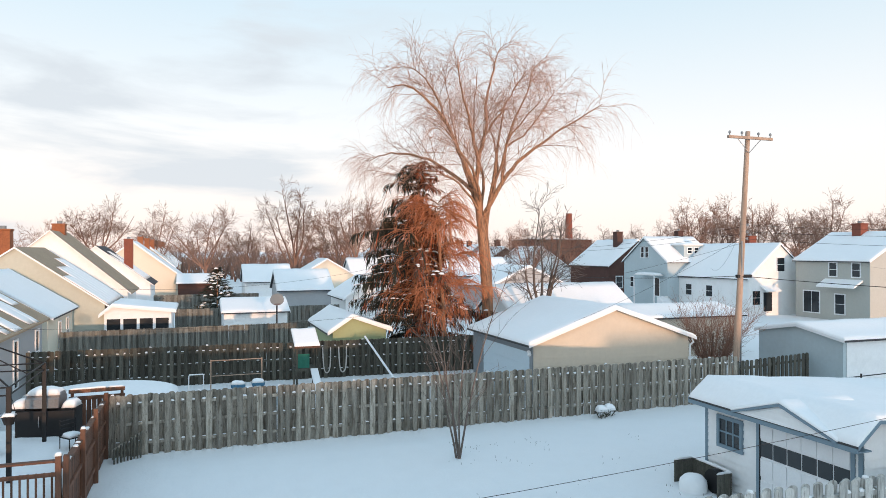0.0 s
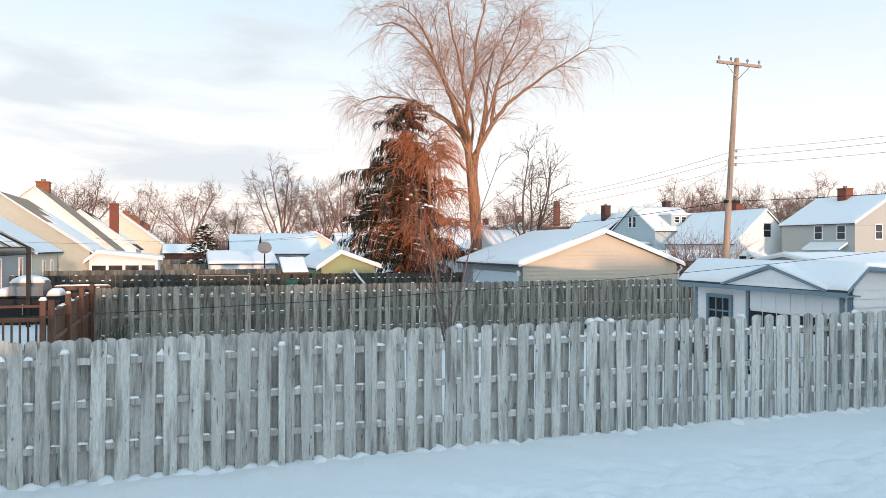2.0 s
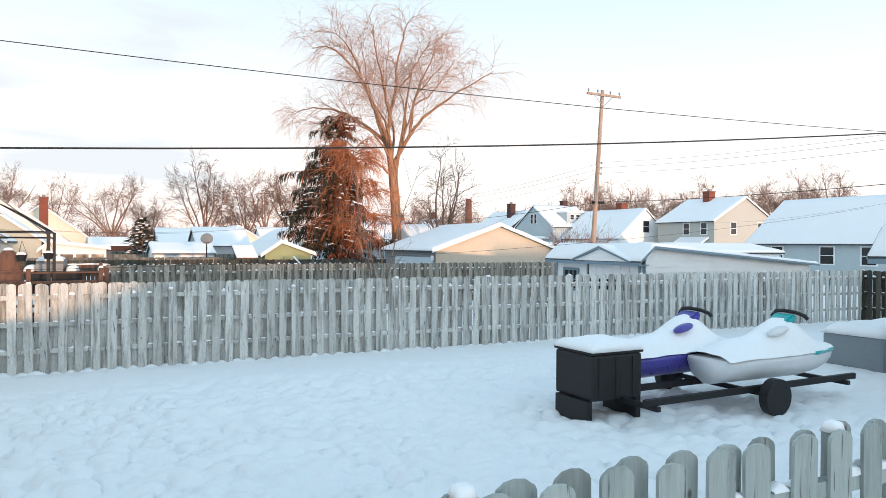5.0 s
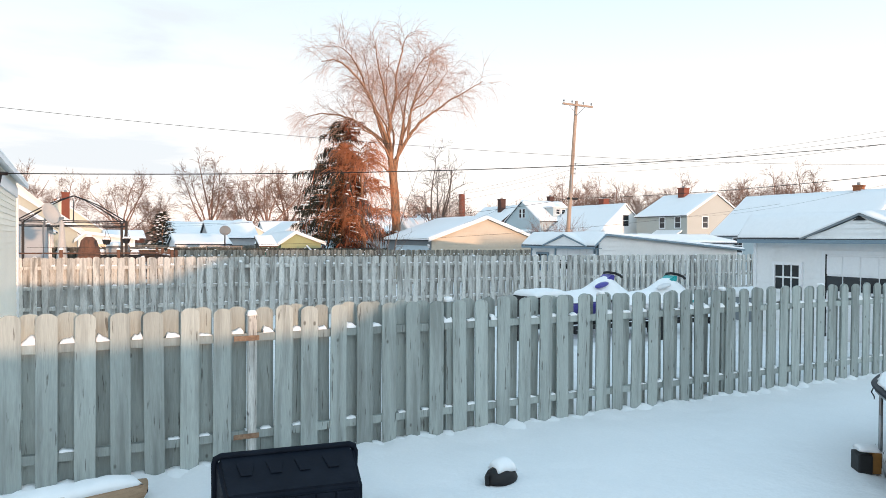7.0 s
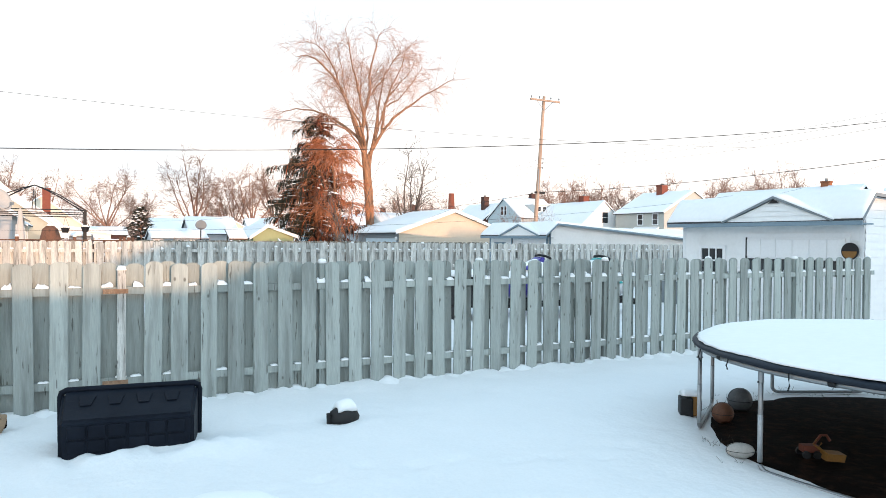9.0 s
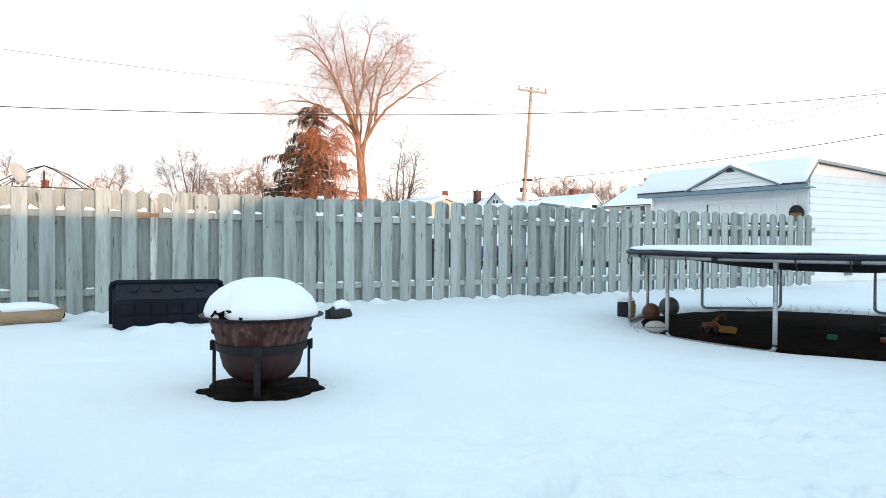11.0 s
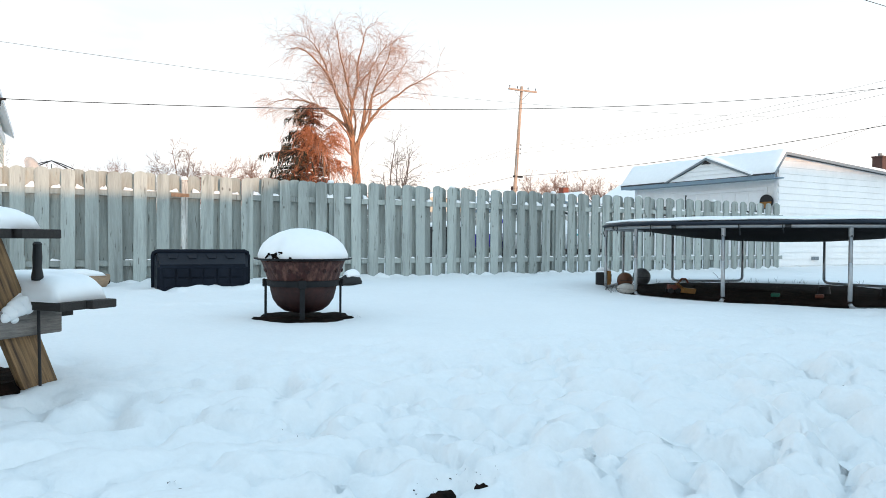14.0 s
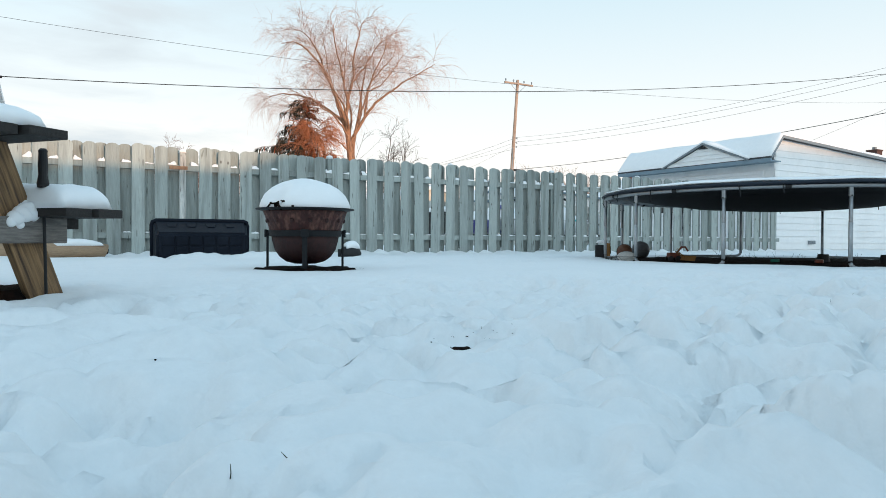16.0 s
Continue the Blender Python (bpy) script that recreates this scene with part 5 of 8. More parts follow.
def crown(r, limbs, fine, thick, n2, n3, n4, l2, l3, l4, droop, r2=0.03, r4=0.006):
    """Side branches, shoots and twigs on the given limbs."""
    for pts, size in limbs:
        for p, d, f in spawn(r, pts, int(n2 * size), 0.22):
            k = 1.15 - 0.55 * f
            b2 = wander(r, p, side_dir(r, d, r.uniform(0.5, 1.1)) + Vector((0, 0, 0.18)), l2 * k * r.uniform(0.6, 1.2), 5, 0.16, droop * 0.25)
            thick.add(b2, taper(r2 * k, 0.010, 6), 4)
            for p3, d3, f3 in spawn(r, b2, n3, 0.2):
                b3 = wander(r, p3, side_dir(r, d3, r.uniform(0.4, 1.0)), l3 * r.uniform(0.5, 1.2), 4, 0.16, droop * 0.6)
                fine.add(b3, taper(0.0105, 0.0045, 5), 3)
                for p4, d4, f4 in spawn(r, b3, n4, 0.15):
                    b4 = wander(r, p4, side_dir(r, d4, r.uniform(0.25, 0.8)), l4 * r.uniform(0.4, 1.2), 3, 0.12, droop)
                    fine.add(b4, taper(r4, r4 * 0.5, 4), 3)


RIGHT, AWAY = Vector((0.943, -0.334, 0)), Vector((0.334, 0.943, 0))
tree = thing("willow_tree", (15.6, 36.5, 0), "tall bare willow lit warm by the low sun", "tree")


def limb(*pts):
    """Points given as (across, up, deep) in metres."""
    return [RIGHT * a + AWAY * c + Vector((0, 0, b)) for a, b, c in pts]


def smooth_line(pts, n=4):
    """Rounds a line of points (Catmull-Rom)."""
    out = []
    for i in range(len(pts) - 1):
        p0, p1, p2, p3 = pts[max(i - 1, 0)], pts[i], pts[i + 1], pts[min(i + 2, len(pts) - 1)]
        for k in range(n):
            t = k / n
            out.append(0.5 * ((2 * p1) + (p2 - p0) * t + (2 * p0 - 5 * p1 + 4 * p2 - p3) * t * t + (3 * p1 - p0 - 3 * p2 + p3) * t ** 3))
    out.append(pts[-1])
    return out


trunk, fork = Sticks(), Sticks()
main = smooth_line(limb((0.05, -0.2, 0), (0.0, 2.5, 0), (-0.15, 5.2, 0), (-0.35, 7.6, 0.1), (-0.55, 9.6, 0.1)))
trunk.add(main, [0.31 - 0.10 * (i / (len(main) - 1)) ** 0.7 + (0.10 if i == 0 else 0) for i in range(len(main))], 12)
second = smooth_line(limb((0.12, -0.2, 0.15), (0.16, 2.5, 0.2), (0.08, 5.5, 0.25), (-0.05, 7.6, 0.3), (0.45, 10.4, 0.6), (0.7, 12.4, 1.0), (1.1, 14.6, 1.3)))
trunk.add(second, taper(0.25, 0.035, len(second)), 10)
limb_plan = [
    (limb((-0.6, 9.6, 0), (-0.45, 11.4, 0.3), (-0.05, 13.0, 0.5), (0.0, 15.0, 0.6), (0.4, 16.6, 0.4), (0.7, 17.8, 0.3)), 0.24, 1.5),
    (limb((-0.6, 9.4, 0), (-1.4, 11.4, -0.6), (-2.2, 13.0, -1.2), (-3.2, 14.3, -1.7), (-4.4, 15.1, -2.0), (-5.6, 15.0, -2.3)), 0.24, 1.4),
    (limb((-2.2, 13.0, -1.2), (-2.8, 14.6, -1.4), (-3.5, 15.7, -1.5), (-4.4, 16.3, -1.6)), 0.13, 1.0),
    (limb((-0.5, 9.2, 0), (-2.0, 10.7, 0.6), (-3.8, 11.7, 1.2), (-5.6, 12.0, 1.6), (-7.0, 11.6, 1.9)), 0.2, 1.2),
    (limb((-0.2, 8.2, 0.1), (0.9, 10.2, 0.3), (2.0, 11.5, 0.0), (3.4, 12.5, -0.4), (4.9, 13.5, -0.6), (6.4, 14.4, -0.8)), 0.22, 1.3),
    (limb((0.9, 10.2, 0.3), (1.2, 12.3, 0.9), (1.8, 14.0, 1.3), (2.5, 15.6, 1.6), (2.8, 17.2, 1.8)), 0.17, 1.3),
    (limb((-0.05, 13.0, 0.5), (0.9, 14.3, 1.2), (1.7, 15.7, 1.6), (2.5, 17.0, 1.8)), 0.13, 1.2),
    (limb((-0.5, 11.4, 0.2), (-1.0, 13.3, -0.9), (-1.5, 15.0, -1.6), (-1.7, 16.7, -1.8)), 0.16, 1.3),
    (limb((1.2, 12.3, 0.9), (2.3, 13.1, 1.9), (3.7, 14.9, 2.4), (4.2, 15.9, 2.5)), 0.11, 1.0),
    (limb((-0.4, 9.0, 0), (-0.9, 10.6, -1.6), (-1.9, 11.9, -3.0), (-2.6, 12.6, -4.2)), 0.16, 1.1),
    (limb((0.3, 9.4, 0.6), (0.8, 11.2, 2.2), (0.6, 13.2, 3.4), (0.2, 15.2, 4.0)), 0.16, 1.1),
    (limb((-0.3, 7.8, 0.2), (-0.2, 10.6, 0.9), (-0.7, 13.4, 1.6), (-0.5, 16.6, 2.0)), 0.17, 1.2),
    (limb((-0.4, 7.9, 0.0), (-1.1, 10.4, 0.5), (-1.9, 13.2, 0.8), (-2.4, 16.4, 0.8)), 0.17, 1.2),
    (limb((-0.2, 7.9, 0.2), (0.5, 10.2, -0.8), (1.3, 12.6, -1.6), (2.9, 14.4, -2.2)), 0.15, 1.1),
    (limb((-0.4, 8.4, 0.0), (-1.6, 9.9, -0.9), (-3.2, 10.6, -1.6), (-4.8, 10.2, -2.0), (-5.6, 9.3, -2.2)), 0.12, 0.9),
    (limb((-0.4, 7.4, 0.1), (-1.2, 7.9, -0.8), (-2.0, 8.2, -1.6), (-3.0, 7.9, -2.4)), 0.12, 0.8),
]
r = random.Random(7)
limbs = []
for pts, rad, size in limb_plan:
    line = smooth_line(pts, 4)
    line = [p + Vector((r.uniform(-1, 1), r.uniform(-1, 1), r.uniform(-1, 1))) * 0.06 for p in line]
    line[0] = pts[0].copy()
    one = Sticks()
    one.add(line, taper(rad * 0.66, 0.018, len(line)), 7)
    one.put("limb", BARK, tree)
    limbs.append((line, size))
fine, thick = Sticks(), Sticks()
crown(r, limbs, fine, thick, 19, 6, 4, 2.3, 1.6, 1.25, 0.46, 0.019, 0.0042)
trunk.put("trunk", BARK, tree, "furrowed double trunk")
k = thick.put("branchwork", BARK, tree)
k["kind"] = "stuff"
tw = fine.put("twig_mass", TWIG, tree, "haze of thin reddish twigs")
tw["kind"] = "stuff"


def bare_tree(name, at, height, spread, seed, mat, label, n_limb=7, detail=1.0, group="bare trees"):
    """A leafless tree that forks low and spreads upward."""
    r = random.Random(seed)
    t = thing(name, at, label, "tree", group)
    tr, th, fi = Sticks(), Sticks(), Sticks()
    trunk_pts = wander(r, Vector((0, 0, -0.3)), Vector((r.uniform(-0.05, 0.05), r.uniform(-0.05, 0.05), 1)), height * 0.34, 5, 0.05)
    tr.add(trunk_pts, taper(height * 0.026, height * 0.018, 6), 8)
    limbs = []
    for i in range(n_limb):
        a = 2 * math.pi * (i + r.uniform(-0.3, 0.3)) / n_limb
        up = r.uniform(0.75, 2.0)
        d = Vector((math.cos(a) * spread, math.sin(a) * spread, up))
        start = trunk_pts[r.randrange(3, 6)]
        line = wander(r, start, d, height * r.uniform(0.5, 0.72), 8, 0.13, -0.06)
        tr.add(line, taper(height * 0.011, height * 0.002, 9), 5)
        limbs.append((line, 1.0))
    crown(r, limbs, fi, th, int(10 * detail), max(3, int(7 * detail)), max(2, int(4 * detail)), height * 0.2, height * 0.11, height * 0.06, 0.05, height * 0.0035, height * 0.0014)
    tr.put("trunk", mat, t)
    k = th.put("branchwork", mat, t)
    k["kind"] = "stuff"
    k = fi.put("twig_mass", mat, t)
    k["kind"] = "stuff"
    return t


def copy_tree(src, x, y, s, turn):
    m = Matrix.Translation((x, y, 0)) @ pose(0, 0, 0, 0, 0, turn) @ Matrix.Diagonal((s, s, s, 1))
    return copy_thing(src, m)


def bearing(deg, depth, view=19.5):
    """A place by its bearing from the first eye and its depth along the first view."""
    d = depth / math.cos(radians(deg - view))
    return d * math.sin(radians(deg)), d * math.cos(radians(deg))


t1 = bare_tree("bare_tree", (*bearing(-6.9, 108), 0), 14.6, 0.8, 21, TWIG_FAR, "leafless broad-crowned tree against the winter sky")
t2 = bare_tree("bare_tree", (*bearing(0.6, 100), 0), 13.2, 0.85, 22, TWIG_FAR, "leafless leaning tree against the winter sky")
t3 = bare_tree("bare_tree", (*bearing(7.3, 104), 0), 15.6, 0.7, 23, TWIG_FAR, "leafless upright tree behind the garages")
for deg, depth, src, sc, turn in ((12.4, 106, t2, 1.15, 70), (14.2, 112, t1, 1.05, 140), (10.8, 120, t3, 0.85, 20), (-3.0, 135, t3, 0.9, 200), (-9.5, 140, t2, 1.0, 260), (3.6, 130, t1, 0.8, 310),
                                  (40.6, 130, t1, 1.1, 40), (42.0, 140, t3, 1.0, 100), (45.8, 128, t2, 1.15, 160), (48.4, 125, t3, 1.0, 250), (51.6, 120, t1, 0.95, 300), (36.5, 150, t2, 1.0, 10),
                                  (30.0, 150, t3, 0.75, 80), (33.0, 160, t1, 0.8, 190)):
    copy_tree(src, *bearing(deg, depth), sc, turn)
for deg, depth, src, sc, turn in ((38.2, 118, t1, 0.75, 15), (39.4, 122, t3, 0.9, 77), (43.8, 120, t1, 1.0, 222), (46.9, 118, t1, 0.9, 130), (34.6, 112, t2, 0.62, 190), (28.2, 120, t1, 0.7, 45), (26.6, 96, t3, 0.6, 10), (24.8, 110, t2, 0.8, 280), (9.4, 112, t1, 0.7, 300)):
    copy_tree(src, *bearing(deg, depth), sc, turn)
for deg, dist, src, sc, turn in ((53.6, 118, t1, 0.95, 20), (55.2, 124, t2, 1.05, 110), (56.8, 118, t1, 1.0, 200), (58.6, 122, t3, 0.95, 310)):
    copy_tree(src, dist * math.sin(radians(deg)), dist * math.cos(radians(deg)), sc, turn)
small = bare_tree("small_tree", (18.4, 34.5, 0), 9.0, 0.45, 31, SAPLING, "slim leafless tree beside the willow", 5, 0.8, "")

# far woods on the skyline, one mass
def tree_points(seed, height, spread):
    r = random.Random(seed)
    st = Sticks()
    tr = wander(r, Vector((0, 0, 0)), Vector((0, 0, 1)), height * 0.35, 2, 0.05)
    st.add(tr, taper(height * 0.03, height * 0.02, 3), 4)
    for i in range(7):
        a = 2 * math.pi * (i + r.random()) / 7
        line = wander(r, tr[-1] * r.uniform(0.6, 1.0), Vector((math.cos(a) * spread, math.sin(a) * spread, r.uniform(0.8, 2.0))), height * r.uniform(0.45, 0.68), 4, 0.15, -0.05)
        st.add(line, taper(height * 0.010, height * 0.004, 5), 3)
        for p, d, f in spawn(r, line, 9, 0.2):
            b = wander(r, p, side_dir(r, d, r.uniform(0.4, 0.9)), height * r.uniform(0.1, 0.22), 2, 0.15)
            st.add(b, taper(height * 0.005, height * 0.0025, 3), 3)
            for p2, d2, f2 in spawn(r, b, 3, 0.3):
                st.add(wander(r, p2, side_dir(r, d2, 0.6), height * 0.09, 1, 0.1), taper(height * 0.0028, height * 0.0015, 2), 3)
    return np.array([tuple(p) for p in st.v]), np.array(st.f)


protos = [tree_points(40 + i, 10.0, s) for i, s in enumerate((0.9, 0.6, 1.1, 0.75))]
r = random.Random(55)
V, F, base = [], [], 0
for i in range(240):
    ang = radians(-16 + 74 * i / 240 + r.uniform(-0.5, 0.5))
    dist = r.uniform(150, 420)
    pv, pf = protos[r.randrange(4)]
    s = r.uniform(0.5, 0.95) * (1 + (dist - 150) / 600)
    w = r.uniform(0, 6.28)
    x, y, z = pv[:, 0] * s, pv[:, 1] * s, pv[:, 2] * s
    V.append(np.stack([x * math.cos(w) - y * math.sin(w) + dist * math.sin(ang), x * math.sin(w) + y * math.cos(w) + dist * math.cos(ang), z], 1))
    F.append(pf + base)
    base += len(pv)
V, F = np.concatenate(V), np.concatenate(F)
woods = raw_part("far_woods", V.tolist(), F.tolist(), TWIG_FAR)
tagged(woods, "distant belt of leafless trees along the skyline", "woods", kind="stuff")
# low scrub and hedges that close the skyline
V, F = [], []
for i in range(5600):
    ang = radians(-20 + 84 * r.random())
    dist = r.uniform(140, 480)
    x, y = dist * math.sin(ang), dist * math.cos(ang)
    h = r.uniform(2.0, 6.0) * (1 + 0.5 * noise.noise((ang * 9, dist * 0.01, 0)))
    for k in range(3):
        a = r.uniform(0, 6.28)
        b = len(V)
        w = r.uniform(0.12, 0.35)
        ox, oy = math.cos(a), math.sin(a)
        V += [(x - w * oy, y + w * ox, 0), (x + w * oy, y - w * ox, 0), (x + ox * h * 0.35, y + oy * h * 0.35, h * r.uniform(0.7, 1.0))]
        F.append((b, b + 1, b + 2))
scrub = raw_part("far_scrub", V, F, TWIG_FAR)
tagged(scrub, "brown winter scrub and hedges in the distance", "scrub", kind="stuff")

# ---- the spruce with hanging rust-red twigs before it ----
spruce = thing("spruce_tree", (11.35, 36.3, 0), "dark spruce with dabs of snow on its boughs", "tree")
r = random.Random(61)
st = Sticks()
st.add([Vector((0, 0, -0.2)), Vector((0, 0, 6)), Vector((0.1, 0, 10.9))], [0.24, 0.15, 0.02], 8)
st.put("trunk", BARK, spruce)
V, F, FB = [], [], []
SV = bmesh.new()
boughs = Sticks()
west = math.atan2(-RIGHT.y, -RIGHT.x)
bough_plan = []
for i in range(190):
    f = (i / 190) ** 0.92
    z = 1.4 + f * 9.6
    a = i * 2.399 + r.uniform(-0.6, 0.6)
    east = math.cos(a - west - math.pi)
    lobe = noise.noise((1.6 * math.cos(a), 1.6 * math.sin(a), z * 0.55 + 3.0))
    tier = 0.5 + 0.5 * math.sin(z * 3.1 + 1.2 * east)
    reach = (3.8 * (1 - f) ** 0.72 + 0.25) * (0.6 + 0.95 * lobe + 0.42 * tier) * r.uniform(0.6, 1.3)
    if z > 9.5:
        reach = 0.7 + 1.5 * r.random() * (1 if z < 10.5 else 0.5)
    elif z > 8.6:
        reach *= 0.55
    # more rust sprays paint the sunlit east side; the west stays dark
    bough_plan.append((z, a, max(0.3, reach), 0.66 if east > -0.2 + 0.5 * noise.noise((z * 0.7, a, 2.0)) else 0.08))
# long dark boughs that stand out to the west
for z, reach in ((8.9, 1.7), (7.3, 2.6), (7.1, 2.2), (5.9, 3.0), (5.7, 2.7), (4.6, 3.1), (3.9, 3.8), (3.7, 3.3), (2.9, 3.5), (2.2, 3.2)):
    for k in range(2):
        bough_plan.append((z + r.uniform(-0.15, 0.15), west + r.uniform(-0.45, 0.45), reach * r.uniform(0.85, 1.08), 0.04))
for i, (z, a, reach, brown) in enumerate(bough_plan):
    out = Vector((math.cos(a), math.sin(a), 0))
    line = wander(r, Vector((0, 0, z)), Vector((out.x, out.y, 0.28)), reach, 7, 0.09, 0.16)
    boughs.add(line, taper(0.04, 0.008, 8), 3)
    for p, dd, ff in spawn(r, line, int(20 + reach * 46), 0.1):
        side = Vector((-dd.y, dd.x, 0)).normalized() * r.choice((-1, 1))
        drop = r.uniform(0.08, 0.62) * (0.55 + 0.6 * ff) * (1.9 if r.random() < 0.2 else 1.0) * (0.6 if z > 9.4 else 1.0)
        tip = p + dd * r.uniform(0.0, 0.3) + side * r.uniform(0.02, 0.34) - Vector((0, 0, drop))
        w = Vector((r.uniform(-1, 1), r.uniform(-1, 1), r.uniform(-0.3, 0.3))).normalized() * r.uniform(0.016, 0.042)
        b = len(V)
        mid = p.lerp(tip, 0.5)
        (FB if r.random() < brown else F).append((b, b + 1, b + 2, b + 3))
        V += [tuple(p), tuple(mid + w), tuple(tip), tuple(mid - w)]
    if r.random() < (0.95 if 2.4 < z < 6.5 else 0.3):
        for p, dd, ff in spawn(r, line, 6 if 2.4 < z < 6.5 else 2, 0.35):
            s = r.uniform(0.05, 0.15)
            snow_blob(SV, p.x - s, p.x + s, p.y - s * 0.7, p.y + s * 0.7, p.z - 0.01, s * 0.5, 4, 4, seed=i, power=2)
k = boughs.put("bough_mass", BARK, spruce)
k["kind"] = "stuff"
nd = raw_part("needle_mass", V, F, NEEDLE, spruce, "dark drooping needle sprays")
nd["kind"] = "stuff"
nd = raw_part("browned_needle_mass", V, FB, NEEDLE_LIT_BROWN, spruce, "red-brown drooping needle sprays with sunlight put in their colour")
nd["kind"] = "stuff"
k = part("snow_dusting", SV, SNOW_ROOF, spruce, "dabs of snow on the boughs", smooth=True)
k["kind"] = "stuff"

weeper = thing("weeping_tree", (12.25, 34.6, 0), "tangle of rust-red hanging twigs in front of the spruce", "tree")
r = random.Random(63)
hang = Sticks()
tr = Sticks()
stem = smooth_line([Vector((0.3, 0.3, -0.2)), Vector((0.1, 0.2, 2.5)), Vector((-0.1, 0, 5.2)), Vector((-0.4, 0.1, 8.6))], 3)
tr.add(stem, taper(0.17, 0.04, len(stem)), 7)
tr.put("trunk", BARK, weeper)
arcs = Sticks()
for i in range(40):
    a = r.uniform(0, 6.28)
    f = r.random() ** 0.8
    z = 2.2 + 6.6 * f
    reach = (3.1 - 1.6 * f) * r.uniform(0.35, 1.2)
    line = wander(r, Vector((-0.25 * f, 0, z)), Vector((math.cos(a), math.sin(a), 0.8)), reach, 6, 0.1, 0.3)
    arcs.add(line, taper(0.035, 0.01, 7), 4)
    for q, d, ff in spawn(r, line, 24, 0.2):
        dr = Vector((d.x * 0.8 + r.uniform(-0.8, 0.8), d.y * 0.8 + r.uniform(-0.8, 0.8), r.uniform(-0.6, 0.6)))
        s = wander(r, q, dr, r.uniform(0.5, min(2.2, 0.3 + q.z * 0.45)), 5, 0.16, 0.5)
        hang.add(s, taper(0.017, 0.007, 6), 3)
        for q2, d2, f2 in spawn(r, s, 2, 0.25):
            hang.add(wander(r, q2, side_dir(r, d2, 0.5), r.uniform(0.25, 0.7), 2, 0.12, 0.6), taper(0.010, 0.004, 3), 3)
k = arcs.put("arching_branchwork", BARK, weeper)
k["kind"] = "stuff"
k = hang.put("hanging_twig_mass", TWIG_DROOP, weeper, "rust-red hanging twigs")
k["kind"] = "stuff"

# sapling on the lawn, shrub by the pole, young fir in the far yard
def sapling(name, at, height, stems, seed, mat, label, category, out=0.25, n=6):
    r = random.Random(seed)
    t = thing(name, at, label, category)
    tw = Sticks()
    for i in range(stems):
        a = r.uniform(0, 6.28)
        line = wander(r, Vector((r.uniform(-0.05, 0.05), r.uniform(-0.05, 0.05), -0.1)), Vector((math.cos(a) * out, math.sin(a) * out, 1)), height * r.uniform(0.6, 1.0), 8, 0.07)
        st = Sticks()
        st.add(line, taper(0.012 + height * 0.0038, 0.005, 9), 5)
        st.put("stem", mat, t)
        for p, d, f in spawn(r, line, n, 0.2):
            b = wander(r, p, side_dir(r, d, r.uniform(0.4, 0.8)) + Vector((0, 0, 0.3)), height * r.uniform(0.12, 0.34), 4, 0.1)
            tw.add(b, taper(0.009, 0.003, 5), 3)
            for p2, d2, f2 in spawn(r, b, 3, 0.3):
                tw.add(wander(r, p2, side_dir(r, d2, 0.6), height * r.uniform(0.04, 0.12), 2, 0.1), taper(0.005, 0.002, 3), 3)
    k = tw.put("twig_mass", mat, t)
    k["kind"] = "stuff"
    return t


sapling("sapling", (7.33, 19.3, 0), 6.4, 5, 71, SAPLING, "thin leafless forked sapling standing in the snowy lawn", "sapling", 0.2, 10)
sapling("shrub", (22.9, 26.6, 0), 3.9, 80, 72, TWIG_FAR, "dense leafless brown shrub behind the fence", "shrub", 0.45, 9)
fir = thing("fir_tree", (1.5, 58.5, 0), "small dark fir dusted with snow", "tree")
fir.matrix_basis = fir.matrix_basis @ Matrix.Scale(1.5, 4)
V, F = [], []
SV = bmesh.new()
r = random.Random(75)
for i in range(90):
    f = i / 90
    a = i * 2.4
    line = wander(r, Vector((0, 0, 0.3 + 2.9 * f)), Vector((math.cos(a), math.sin(a), 0.35)), 1.35 * (1 - f) + 0.12, 4, 0.08, 0.1)
    for p, dd, ff in spawn(r, line, 22, 0.1):
        tip = p + (dd * 0.25 + Vector((r.uniform(-0.2, 0.2), r.uniform(-0.2, 0.2), r.uniform(-0.2, 0.08)))) * 0.9
        w = Vector((r.uniform(-1, 1), r.uniform(-1, 1), 0.2)).normalized() * 0.05
        b = len(V)
        V += [tuple(p - w), tuple(p + w), tuple(tip)]
        F.append((b, b + 1, b + 2))
    if r.random() < 0.5:
        p = line[-2]
        snow_blob(SV, p.x - 0.12, p.x + 0.12, p.y - 0.12, p.y + 0.12, p.z, 0.07, 4, 4, seed=i, power=2)
k = raw_part("needle_mass", V, F, NEEDLE, fir)
k["kind"] = "stuff"
k = part("snow_dusting", SV, SNOW_ROOF, fir, smooth=True)
k["kind"] = "stuff"
st = Sticks()
st.add([Vector((0, 0, -0.1)), Vector((0, 0, 3.2))], [0.06, 0.01], 6)
st.put("trunk", BARK, fir)


